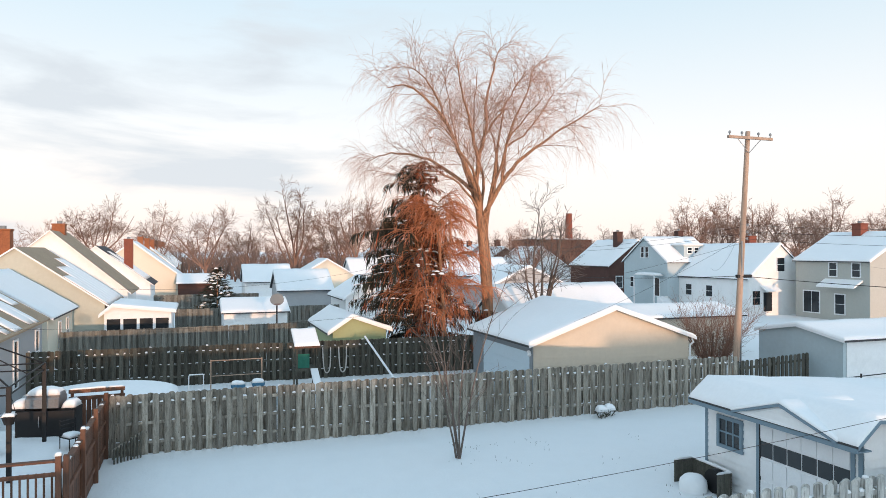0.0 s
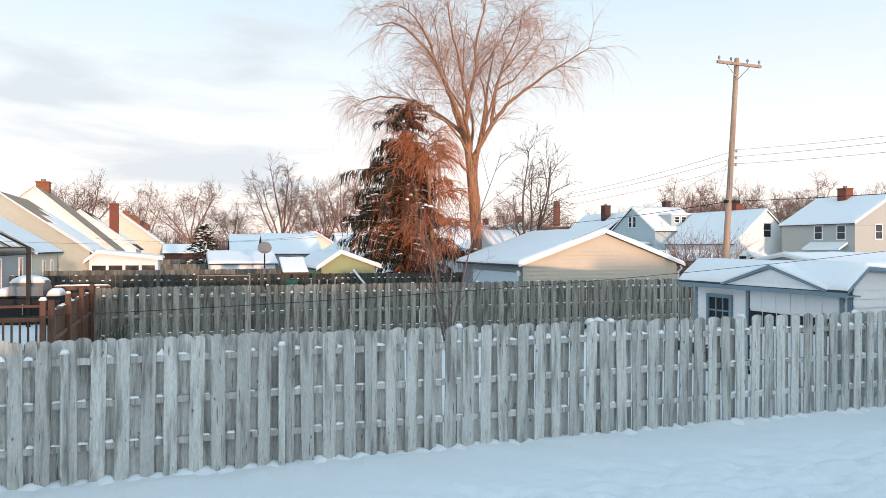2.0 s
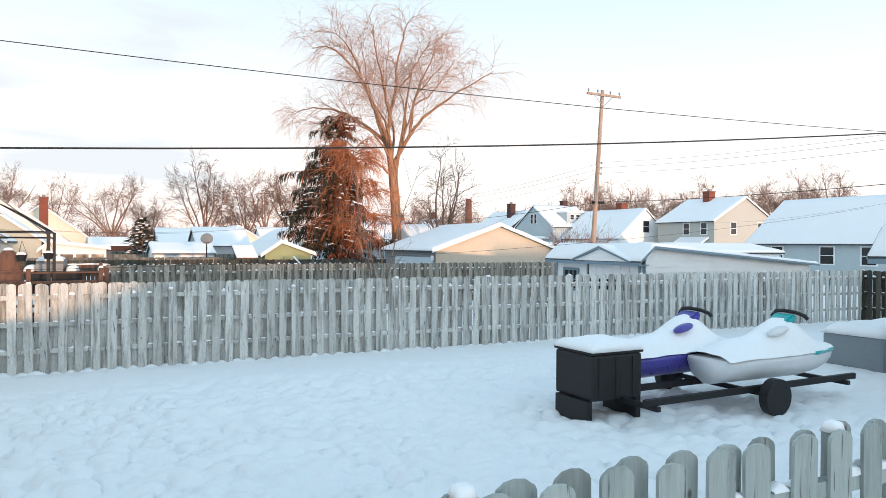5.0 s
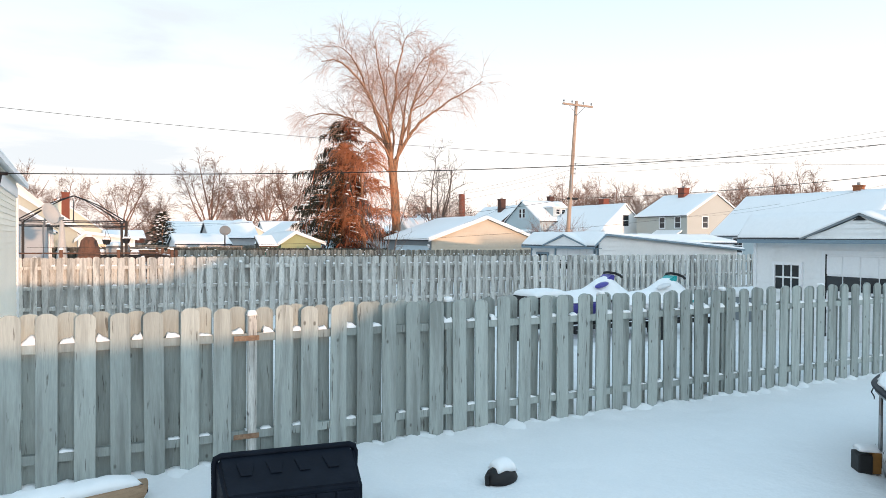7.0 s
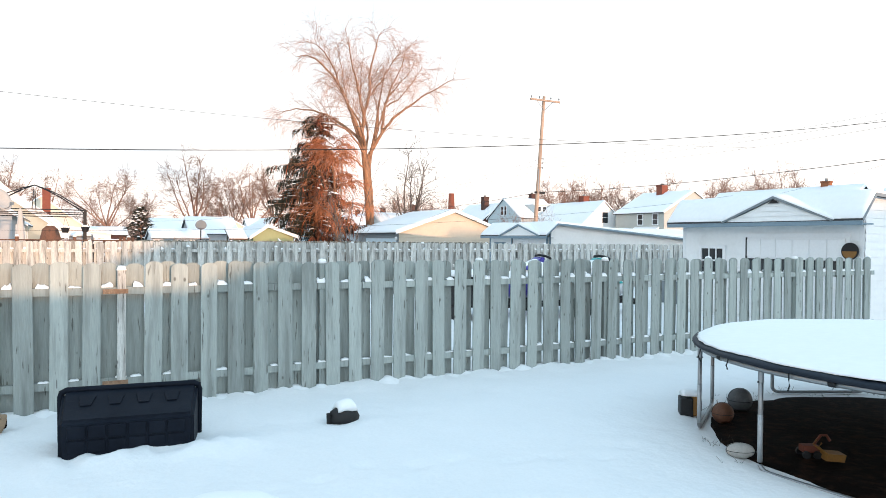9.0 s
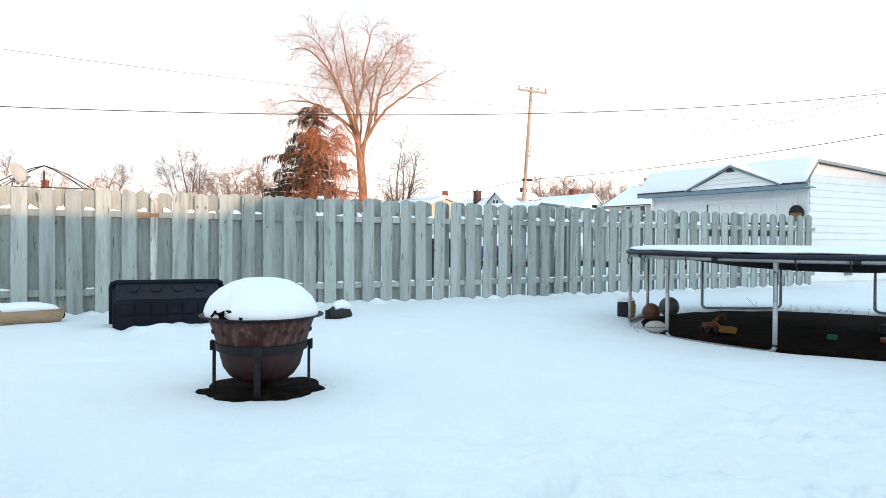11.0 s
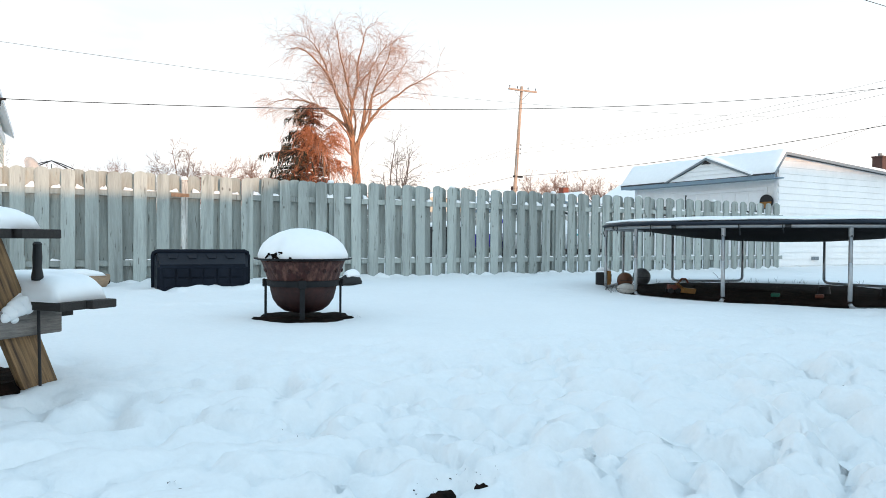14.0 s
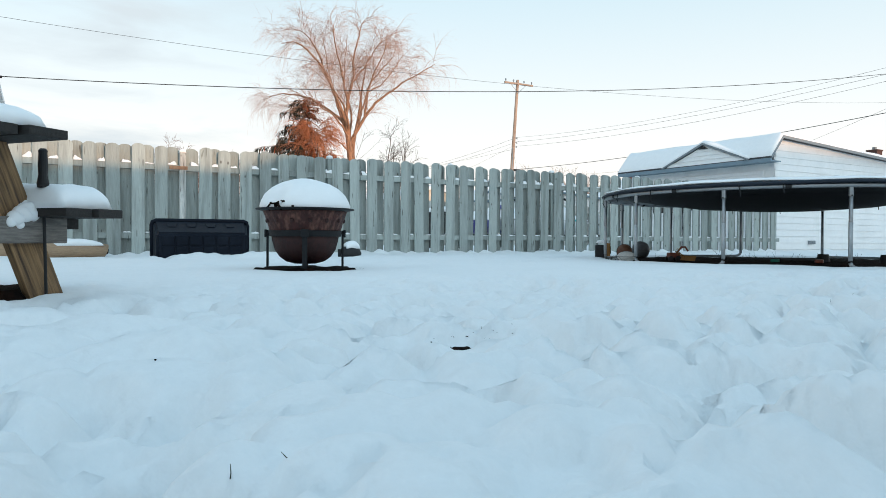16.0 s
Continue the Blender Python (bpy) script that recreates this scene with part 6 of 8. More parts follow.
# ---- utility poles and wires ----
def utility_pole(name, base, top, label, arm=True, arm_turn=0.0):
    p = thing(name, (base[0], base[1], 0), label, "utility pole")
    b, t = Vector((0, 0, -0.3)), Vector((top[0] - base[0], top[1] - base[1], top[2]))
    bm = bmesh.new()
    pts = [b.lerp(t, i / 8) for i in range(9)]
    pipe(bm, pts, [0.145 - 0.045 * i / 8 for i in range(9)], 14)
    part("post", bm, POLE_WOOD, p, "leaning weathered timber post", smooth=True)

    def on(z):
        return b.lerp(t, (z + 0.3) / (t.z + 0.3))
    if arm:
        rot = pose(0, 0, 0, 0, 0, arm_turn)
        c = on(t.z - 0.3) + Vector((0, -0.16, 0))
        bm = bmesh.new()
        box(bm, -1.2, 1.2, -0.05, 0.05, -0.06, 0.06, 0.01)
        bmesh.ops.transform(bm, matrix=Matrix.Translation(c) @ rot, verts=bm.verts)
        part("crossarm", bm, POLE_WOOD, p)
        for s in (-1, 1):
            bm = bmesh.new()
            rod(bm, c + rot @ Vector((0.62 * s, 0.06, -0.05)), on(t.z - 0.95) + Vector((0, -0.13, 0)), 0.016)
            part("brace", bm, STEEL, p)
        for x in (-1.1, -0.45, 0.45, 1.1):
            bm = bmesh.new()
            lathe(bm, [(0.0, 0.0), (0.022, 0.0), (0.022, 0.08), (0.05, 0.09), (0.055, 0.15), (0.03, 0.2), (0.0, 0.21)], 10)
            bmesh.ops.transform(bm, matrix=Matrix.Translation(c + rot @ Vector((x, 0, 0.06))), verts=bm.verts)
            part("insulator", bm, GREY_TRIM, p, "grey ceramic insulator")
    for z in (6.7, 7.0, 7.3):
        q = on(z)
        bm = bmesh.new()
        box(bm, q.x + 0.1, q.x + 0.26, q.y - 0.03, q.y + 0.03, z - 0.02, z + 0.02)
        lathe(bm, [(0.0, -0.06), (0.05, -0.06), (0.03, 0.0), (0.05, 0.06), (0.0, 0.06)], 8)
        bmesh.ops.transform(bm, matrix=Matrix.Translation((q.x + 0.26, q.y, z)), verts=bm.verts[-26:])
        part("spool", bm, STEEL, p)
    q = on(5.12)
    bm = bmesh.new()
    box(bm, q.x - 0.2, q.x + 0.55, q.y - 0.09, q.y + 0.09, 5.02, 5.16, 0.03)
    part("splice_case", bm, BLACK_STEEL, p, "black cable splice case")
    bm = bmesh.new()
    rod(bm, (q.x - 0.13, q.y - 0.13, 0.2), (on(6.6).x - 0.12, on(6.6).y - 0.12, 6.6), 0.03)
    part("conduit", bm, STEEL, p)
    return p


utility_pole("utility_pole", (21.45, 23.6), (22.5, 23.9, 11.35), "leaning wooden utility pole with a crossarm")
utility_pole("utility_pole", (22.6, -3.4), (22.3, -3.4, 10.5), "wooden utility pole by the alley")
utility_pole("utility_pole", (22.0, 60.5), (22.2, 60.5, 10.8), "wooden utility pole further down the alley")
utility_pole("utility_pole", (24.2, 110.0), (24.0, 110.0, 11.3), "distant wooden utility pole")


def wire(a, b, sag, rad=0.012, label="black overhead cable between utility poles"):
    bm = bmesh.new()
    a, b = Vector(a), Vector(b)
    n = 28
    pipe(bm, [a.lerp(b, i / n) - Vector((0, 0, 4 * sag * (i / n) * (1 - i / n))) for i in range(n + 1)], rad * 0.78, 6)
    return tagged(part("overhead_wire", bm, WIRE, smooth=True), label, "wire", group="overhead wires")


wire((-6.82, 0.72, 3.36), (22.4, -3.4, 6.6), 0.6, 0.011)
wire((-22.0, -9.2, 4.24), (22.4, -3.4, 8.0), 0.02, 0.011)
wire((-9.5, -0.7, 4.2), (22.4, -3.4, 5.33), 0.75, 0.004, "thin service cable over the yards")
for za, zb, sag, rad in ((5.1, 5.5, 0.35, 0.018), (6.7, 6.75, 0.5, 0.008), (7.0, 7.0, 0.45, 0.008), (7.3, 7.3, 0.55, 0.007)):
    wire((21.95, 23.7, za), (22.5, -3.4, zb), sag, rad, "thick black cable along the alley" if rad > 0.015 else "black overhead cable between utility poles")
for za, zb, sag, rad in ((5.1, 5.2, 0.6, 0.018), (6.9, 6.9, 0.8, 0.009), (7.2, 7.2, 0.9, 0.009)):
    wire((21.95, 23.75, za), (22.1, 60.4, zb), sag, rad)
for za in (5.2, 7.0):
    wire((22.1, 60.5, za), (24.1, 110.0, za), 0.7, 0.014)
wire((21.9, 23.7, 7.0), (44.6, 52.0, 4.6), 0.8, 0.007, "thin service cable to a house")
wire((21.9, 23.7, 6.7), (12.75, 25.4, 2.6), 0.25, 0.007, "thin service cable to the tan garage")
wire((22.4, -3.4, 6.4), (53.4, 46.0, 5.2), 1.0, 0.007, "thin service cable to a house")
wire((22.6, 9.4, 4.17), (-7.0, 9.9, 2.15), 0.5, 0.006, "thin service cable over the middle yard")
wire((21.95, 23.7, 6.5), (-7.2, 30.0, 3.3), 1.2, 0.007, "thin service cable to a house")
wire((22.1, 60.5, 6.5), (-5.6, 52.0, 3.6), 1.2, 0.012, "thin service cable to a house")


# ---- lawn: trampoline ----
tramp = thing("trampoline", (TR_C[0], TR_C[1], 0), "round trampoline under snow, with galvanised legs", "trampoline")
RAD = 2.46
# twelve lengths of tube, sleeved into one another
for i in range(12):
    a0_, a1_ = radians(35 + 30 * i), radians(65 + 30 * i)
    bm = bmesh.new()
    pipe(bm, [(RAD * math.cos(a0_ + (a1_ - a0_) * k / 8), RAD * math.sin(a0_ + (a1_ - a0_) * k / 8), 0.872) for k in range(9)], 0.027, 10)
    tube = part("frame_tube", bm, STEEL, tramp, "length of galvanised ring tube", smooth=True)
    bm = bmesh.new()
    pipe(bm, [(RAD * math.cos(a0_ + d), RAD * math.sin(a0_ + d), 0.872) for d in (-0.012, 0.0, 0.012)], 0.0305, 10)
    part("joint_collar", bm, BLACK_STEEL, tube, "dark collar where two tubes join")
bm = bmesh.new()
lathe(bm, [(RAD - 0.40, 0.925), (RAD - 0.2, 0.936), (RAD - 0.02, 0.942), (RAD + 0.042, 0.934), (RAD + 0.056, 0.916), (RAD + 0.045, 0.902), (RAD, 0.902), (RAD - 0.2, 0.894), (RAD - 0.40, 0.9), (RAD - 0.40, 0.925)], 120, 0.004)
for v in bm.verts:
    k = math.atan2(v.co.y, v.co.x)
    out = max(0.0, (v.co.xy.length - RAD + 0.1) / 0.16)
    v.co.z += 0.010 * noise.noise((2.5 * math.cos(k), 2.5 * math.sin(k), 1.0)) + 0.006 * noise.noise((11 * math.cos(k), 11 * math.sin(k), 1.0))
    v.co.z -= out * (0.012 + 0.022 * max(0.0, noise.noise((3.1 * math.cos(k), 3.1 * math.sin(k), 5.0))))
part("safety_pad", bm, VINYL_PAD, tramp, "dark blue vinyl safety pad", smooth=True)
bm = bmesh.new()
lathe(bm, [(2.17, 0.905), (1.75, 0.825), (1.17, 0.75), (0.58, 0.712), (0.0, 0.70), (0.0, 0.69), (0.58, 0.702), (1.17, 0.74), (1.75, 0.815), (2.17, 0.895), (2.17, 0.905)], 72)
part("jumping_mat", bm, MESH_MAT, tramp, "black mat sagging under snow", smooth=True)
# springs between the mat and the ring
for i in range(72):
    a = 2 * math.pi * (i + 0.5) / 72
    c, s_ = math.cos(a), math.sin(a)
    bm = bmesh.new()
    rod(bm, (2.16 * c, 2.16 * s_, 0.888), ((RAD - 0.02) * c, (RAD - 0.02) * s_, 0.878), 0.011, seg=5)
    part("spring", bm, STEEL, tramp)
bm = bmesh.new()
lathe(bm, [(0.0, 0.995), (0.4, 0.996), (0.9, 0.998), (1.4, 1.0), (1.75, 1.0), (2.05, 0.997), (2.26, 0.99), (2.37, 0.978), (2.44, 0.962), (2.47, 0.945), (2.38, 0.936), (1.75, 0.925), (0.0, 0.905)], 140, 0.010)
for v in bm.verts:
    if v.co.z > 0.93:
        k = math.atan2(v.co.y, v.co.x)
        v.co.z += 0.012 * noise.noise((v.co.x * 1.5, v.co.y * 1.5, 4.0)) + 0.004 * noise.noise((v.co.x * 7, v.co.y * 7, 4.0))
        if v.co.xy.length > 2.29:
            e = 1 + 0.014 * noise.noise((4 * math.cos(k), 4 * math.sin(k), 7.0)) + 0.010 * noise.noise((15 * math.cos(k), 15 * math.sin(k), 7.0)) - 0.012 * max(0.0, math.cos(k - 3.6))
            v.co.x *= e
            v.co.y *= e
part("snow", bm, SNOW_ROOF, tramp, "even layer of snow on top", smooth=True)
up = Vector((0, 0, 1))
for i in range(6):
    ends = []
    for deg in (49.3 + 60 * i, 79.3 + 60 * i):
        a = radians(deg)
        q = Vector((RAD * math.cos(a), RAD * math.sin(a), 0.0))
        ends.append(q)
        bm = bmesh.new()
        rod(bm, q + up * 0.05, q + up * 0.85, 0.0215, seg=12)
        leg = part("leg", bm, STEEL, tramp, "straight galvanised tube leg", smooth=True)
        bm = bmesh.new()
        rod(bm, q + up * 0.755, q + up * 0.852, 0.0255, seg=12)
        part("sleeve", bm, STEEL, leg)
        bm = bmesh.new()
        rod(bm, q + up * 0.06, q + up * 0.47, 0.0228, seg=12)
        part("lower_tube", bm, PALE_STEEL, leg, "paler lower half of the leg", smooth=True)
        bm = bmesh.new()
        rod(bm, q + up * 0.76 - q.normalized() * 0.03, q + up * 0.76 + q.normalized() * 0.034, 0.008, seg=6)
        part("bolt", bm, BLACK_STEEL, leg)
    p0, p1 = ends
    bz = -0.045 if i in (2, 3) else -0.012
    bm = bmesh.new()
    pipe(bm, [p0.lerp(p1, f) + up * (bz + e) for f, e in ((0.0, 0.075), (0.012, 0.045), (0.04, 0.022), (0.08, 0.015), (0.3, 0.012), (0.7, 0.012), (0.92, 0.015), (0.96, 0.022), (0.988, 0.045), (1.0, 0.075))], 0.0215, 10)
    part("base_tube", bm, STEEL, tramp, "bent steel tube joining two legs", smooth=True)
r = random.Random(81)
for i in range(20):
    a = 2 * math.pi * i / 20 + r.uniform(-0.1, 0.1)
    c = Vector(((RAD + 0.04) * math.cos(a), (RAD + 0.04) * math.sin(a), 0.9))
    n = Vector((math.cos(a), math.sin(a), 0))
    drop = r.uniform(0.05, 0.13)
    bm = bmesh.new()
    pts = [c, c + n * 0.012 - up * drop * 0.5, c + n * 0.006 - up * drop, c - n * 0.01 - up * (drop + r.uniform(0.02, 0.05))]
    pipe(bm, [p + Vector((r.uniform(-0.012, 0.012), r.uniform(-0.012, 0.012), 0)) for p in pts], 0.007, 5)
    part("pad_tie", bm, BLACK_STEEL, tramp, "loose black tie strap")


# ---- lawn: fire pit ----
pit = thing("fire_pit", (POT[0], POT[1], 0.005), "rusty kettle-shaped iron fire pit heaped with snow", "fire pit")
pit.matrix_basis = pit.matrix_basis @ Matrix.Diagonal((0.95, 0.95, 1.0, 1.0))
bm = bmesh.new()
lathe(bm, [(0.0, 0.035), (0.10, 0.04), (0.175, 0.06), (0.232, 0.10), (0.275, 0.16), (0.295, 0.23), (0.312, 0.315),
           (0.300, 0.315), (0.22, 0.15), (0.0, 0.09)], 56, 0.004)
part("bowl", bm, RUST, pit, "rust-brown iron bowl", smooth=True)
bm = bmesh.new()
lathe(bm, [(0.312, 0.31), (0.322, 0.325), (0.345, 0.40), (0.372, 0.472), (0.385, 0.5), (0.372, 0.5), (0.335, 0.41), (0.30, 0.31), (0.312, 0.31)], 56, 0.004)
part("collar", bm, RUST_WORN, pit, "flared rusty collar with pale worn streaks", smooth=True)
bm = bmesh.new()
lathe(bm, [(0.37, 0.492), (0.40, 0.498), (0.443, 0.506), (0.448, 0.512), (0.443, 0.517), (0.40, 0.512), (0.368, 0.504), (0.37, 0.492)], 64, 0.006)
part("rim", bm, PIT_IRON, pit, "flared dark rim", smooth=True)
bm = bmesh.new()
lathe(bm, [(0.300, 0.275), (0.325, 0.275), (0.334, 0.325), (0.318, 0.328), (0.300, 0.275)], 56)
part("ring_band", bm, PIT_IRON, pit, "iron band of the stand")
for k in range(4):
    a = radians(-62 + 42 + 90 * k)
    c, s = math.cos(a), math.sin(a)
    bm = bmesh.new()
    box(bm, -0.006, 0.014, -0.022, 0.022, -0.03, 0.33, 0.003, Matrix.Translation((0.335 * c, 0.335 * s, 0)) @ pose(0, 0, 0, 0, 0, math.degrees(a)))
    leg = part("leg", bm, PIT_IRON, pit)
    bm = bmesh.new()
    box(bm, 0.346, 0.366, -0.034, 0.034, 0.268, 0.335, 0.005, pose(0, 0, 0, 0, 0, math.degrees(a)))
    part("lug", bm, PIT_IRON, leg)
for k in range(14):
    a = 2 * math.pi * k / 14
    q = Vector((0.352 * math.cos(a), 0.352 * math.sin(a), 0.41))
    bm = bmesh.new()
    lathe(bm, [(0.0, 0.012), (0.014, 0.008), (0.02, 0.0), (0.02, -0.006)], 8)
    bmesh.ops.transform(bm, matrix=Matrix.Translation(q) @ (Vector((math.cos(a), math.sin(a), -0.2)).to_track_quat("Z", "Y").to_matrix().to_4x4()), verts=bm.verts)
    part("boss", bm, RUST, pit, "small cast boss")
bm = bmesh.new()
prof = [(0.405, 0.512), (0.41, 0.54), (0.392, 0.585), (0.36, 0.64), (0.30, 0.695), (0.22, 0.74), (0.12, 0.765), (0.0, 0.772)]
lathe(bm, prof, 56, 0.03)
for v in bm.verts:
    v.co.z += 0.015 * noise.noise((v.co.x * 5, v.co.y * 5, 2.0)) * (1 if v.co.z > 0.55 else 0)
    a = math.atan2(v.co.y, v.co.x)
    dent = max(0.0, 1 - abs((a + 2.62 + math.pi) % (2 * math.pi) - math.pi) / 0.28)
    if dent and v.co.z < 0.66:
        v.co.x *= 1 - 0.13 * dent
        v.co.y *= 1 - 0.13 * dent
part("snow", bm, SNOW_ROOF, pit, "domed heap of snow", smooth=True)
bm = bmesh.new()
stick_rng = random.Random(5)
for k in range(16):
    a = stick_rng.uniform(-2.95, -2.1)
    q = Vector((0.40 * math.cos(a), 0.40 * math.sin(a), stick_rng.uniform(0.515, 0.585)))
    rod(bm, q * 0.97, q * 0.985 + Vector((stick_rng.uniform(-0.05, 0.05), stick_rng.uniform(-0.05, 0.05), stick_rng.uniform(-0.01, 0.03))), 0.013, 0.006, 6)
part("charred_sticks", bm, SOIL, pit, "charred sticks poking through the snow")


# ---- lawn: picnic table ----
table = thing("picnic_table", (-6.67, -11.78, 0), "wooden picnic table with snow on its top and benches", "picnic table", turn=38.5)


def plank(name, parent, a, b, w, t, mat, up=Vector((0, 0, 1)), label=""):
    """A board from a to b, w wide along the side and t thick."""
    a, b = Vector(a), Vector(b)
    z = (b - a).normalized()
    x = z.cross(up).normalized()
    y = z.cross(x)
    m = Matrix((x, y, z)).transposed().to_4x4()
    bm = bmesh.new()
    box(bm, -t / 2, t / 2, -w / 2, w / 2, 0, (b - a).length, 0.005)
    ob = part(name, bm, mat, parent, label)
    ob.matrix_basis = Matrix.Translation(a) @ m
    return ob


for i in range(5):
    x = -0.40 + i * 0.2
    bm = bmesh.new()
    box(bm, x - 0.092, x + 0.092, -0.32 + 0.02 * math.sin(i * 2.7), 1.5, 0.68, 0.72, 0.006)
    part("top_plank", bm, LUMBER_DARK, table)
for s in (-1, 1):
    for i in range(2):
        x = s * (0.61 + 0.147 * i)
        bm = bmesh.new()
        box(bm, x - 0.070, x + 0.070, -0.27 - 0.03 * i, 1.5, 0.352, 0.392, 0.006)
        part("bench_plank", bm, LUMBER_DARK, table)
    bm = bmesh.new()
    snow_blob(bm, s * 0.68 - 0.145, s * 0.68 + 0.145, -0.25, 1.5, 0.392, 0.125, 22, 60, seed=5 + s, power=7)
    part("bench_snow", bm, SNOW_ROOF, table, "cushion of snow on the bench", smooth=True)
for yy in (0.0, 1.15):
    for s in (-1, 1):
        plank("leg", table, (s * 0.66, yy, -0.05), (s * 0.36, yy, 0.68), 0.165, 0.045, LUMBER, Vector((1, 0, 0)), "splayed timber leg")
    bm = bmesh.new()
    box(bm, -0.72, 0.72, yy - 0.065, yy - 0.025, 0.232, 0.351, 0.006)
    part("bench_beam", bm, LUMBER_GREY, table, "greyed bench support beam")
    bm = bmesh.new()
    box(bm, -0.38, 0.38, yy - 0.065, yy - 0.025, 0.585, 0.678, 0.006)
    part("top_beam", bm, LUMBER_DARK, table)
for s in (-1, 1):
    bm = bmesh.new()
    for cx_, cy_, cz_, cr_ in ((0.435, -0.062, 0.325, 0.024), (0.46, -0.06, 0.342, 0.034), (0.495, -0.058, 0.36, 0.04), (0.53, -0.05, 0.372, 0.046), (0.53, 0.0, 0.375, 0.055), (0.475, -0.064, 0.315, 0.02)):
        ball = bmesh.ops.create_uvsphere(bm, u_segments=14, v_segments=10, radius=cr_)["verts"]
        for v in ball:
            v.co = v.co * (1 + 0.35 * noise.noise(v.co * 22 + Vector((cx_ * 9, 0, s)))) + Vector((s * cx_, cy_, cz_))
    part("clinging_snow", bm, SNOW_ROOF, table, "clump of snow between leg and bench", smooth=True)
    bm = bmesh.new()
    box(bm, s * 0.66 - 0.16, s * 0.66 + 0.16, -0.022, 0.018, 0.30, 0.351, 0.004)
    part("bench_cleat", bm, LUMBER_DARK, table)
bm = bmesh.new()
snow_blob(bm, -0.49, 0.46, -0.30, 1.5, 0.72, 0.12, 26, 40, seed=9, power=7)
part("top_snow", bm, SNOW_ROOF, table, "thick snow on the table top", smooth=True)
# roasting fork leaning upright by the table
fork_at = (-6.155, -11.49)
skewer = thing("garden_rod", (fork_at[0], fork_at[1], 0), "thin black rod with a grip stuck in the snow", "rod")
bm = bmesh.new()
rod(bm, (0.0, 0, -0.1), (-0.012, 0, 0.52), 0.007, seg=8)
part("shaft", bm, BLACK_STEEL, skewer)
bm = bmesh.new()
lathe(bm, [(0.0, 0.485), (0.024, 0.487), (0.026, 0.505), (0.019, 0.545), (0.021, 0.595), (0.018, 0.645), (0.02, 0.655), (0.012, 0.665), (0.0, 0.666)], 14)
bmesh.ops.transform(bm, matrix=Matrix.Translation((-0.013, 0, 0)), verts=bm.verts)
part("grip", bm, BLACK_STEEL, skewer, "black plastic grip")


# ---- lawn: tote, log, small things ----
tote = thing("storage_tote", (-4.23, -5.05, 0), "large dark plastic tote lying on its side in snow", "storage bin", turn=-8.0)
bm = bmesh.new()
back = [(-0.62, 0, -0.06), (0.62, 0, -0.06), (0.62, 0, 0.50), (-0.62, 0, 0.50)]
front_ = [(-0.57, -0.62, -0.06), (0.57, -0.62, -0.06), (0.57, -0.60, 0.33), (-0.57, -0.60, 0.33)]
vb, vf = [bm.verts.new(p) for p in back], [bm.verts.new(p) for p in front_]
bm.faces.new(vf)
bm.faces.new(vb[::-1])
for i in range(4):
    bm.faces.new((vb[i], vb[(i + 1) % 4], vf[(i + 1) % 4], vf[i]))
bmesh.ops.recalc_face_normals(bm, faces=bm.faces)
bmesh.ops.bevel(bm, geom=bm.edges[:], offset=0.035, segments=3, affect="EDGES")
part("shell", bm, TUB, tote, smooth=False)
bm = bmesh.new()
pts = [(-0.625, -0.03, -0.08), (-0.63, -0.02, 0.44), (-0.62, -0.02, 0.48), (-0.58, -0.02, 0.5), (0.58, -0.02, 0.5), (0.62, -0.02, 0.48), (0.63, -0.02, 0.44), (0.625, -0.03, -0.08)]
pipe(bm, pts, 0.032, 8)
part("rim", bm, TUB, tote, "rounded rim of the tote", smooth=True)
for i in range(4):
    x = -0.38 + i * 0.25
    bm = bmesh.new()
    vs = [bm.verts.new((x + dx, y, 0.505 + y * 0.283 + dz)) for dz in (0.0, 0.006) for dx, y in ((-0.075, -0.16), (0.075, -0.16), (0.045, -0.34), (-0.045, -0.34))]
    for q in ((0, 1, 2, 3), (7, 6, 5, 4), (0, 4, 5, 1), (1, 5, 6, 2), (2, 6, 7, 3), (3, 7, 4, 0)):
        bm.faces.new([vs[k] for k in q])
    bmesh.ops.recalc_face_normals(bm, faces=bm.faces)
    part("grip_recess", bm, TUB, tote)
for i in range(6):
    for j in range(2):
        bm = bmesh.new()
        box(bm, -0.50 + i * 0.168, -0.35 + i * 0.168, -0.6225, -0.60, 0.04 + j * 0.13, 0.155 + j * 0.13, 0.012)
        part("rib_panel", bm, TUB, tote)
log = thing("log", (-6.1, -4.45, 0.05), "pale peeled log half buried in snow", "log", turn=14)
bm = bmesh.new()
ring_ = []
for i in range(25):
    f = i / 24
    x = -0.95 + 1.7 * f
    rr = 0.14 * (1 - 0.35 * max(0.0, f - 0.6) * 2.2) * (1 + 0.12 * noise.noise((x * 3.1, 2.0, 4.0)))
    cy, cz = 0.03 * math.sin(f * 3.0), 0.02 + 0.03 * math.sin(f * 2.6 + 0.4)
    ring_.append([bm.verts.new((x + (0.03 * math.sin(k) if i == 24 else 0), cy + rr * math.cos(k) * (1 + 0.08 * noise.noise((x * 5, math.cos(k) * 2, math.sin(k) * 2))), cz + rr * math.sin(k))) for k in (2 * math.pi * j / 18 for j in range(18))])
for a_, b_ in zip(ring_, ring_[1:]):
    for j in range(18):
        bm.faces.new((a_[j], a_[(j + 1) % 18], b_[(j + 1) % 18], b_[j]))
bm.faces.new(ring_[0][::-1])
bm.faces.new(ring_[-1])
part("trunk", bm, LOG, log, smooth=True)
bm = bmesh.new()
rod(bm, (0.735, 0.0, 0.03), (0.775, 0.0, 0.028), 0.066, 0.05, 14)
part("rotted_end", bm, SOIL, log, "dark rotted end")
bm = bmesh.new()
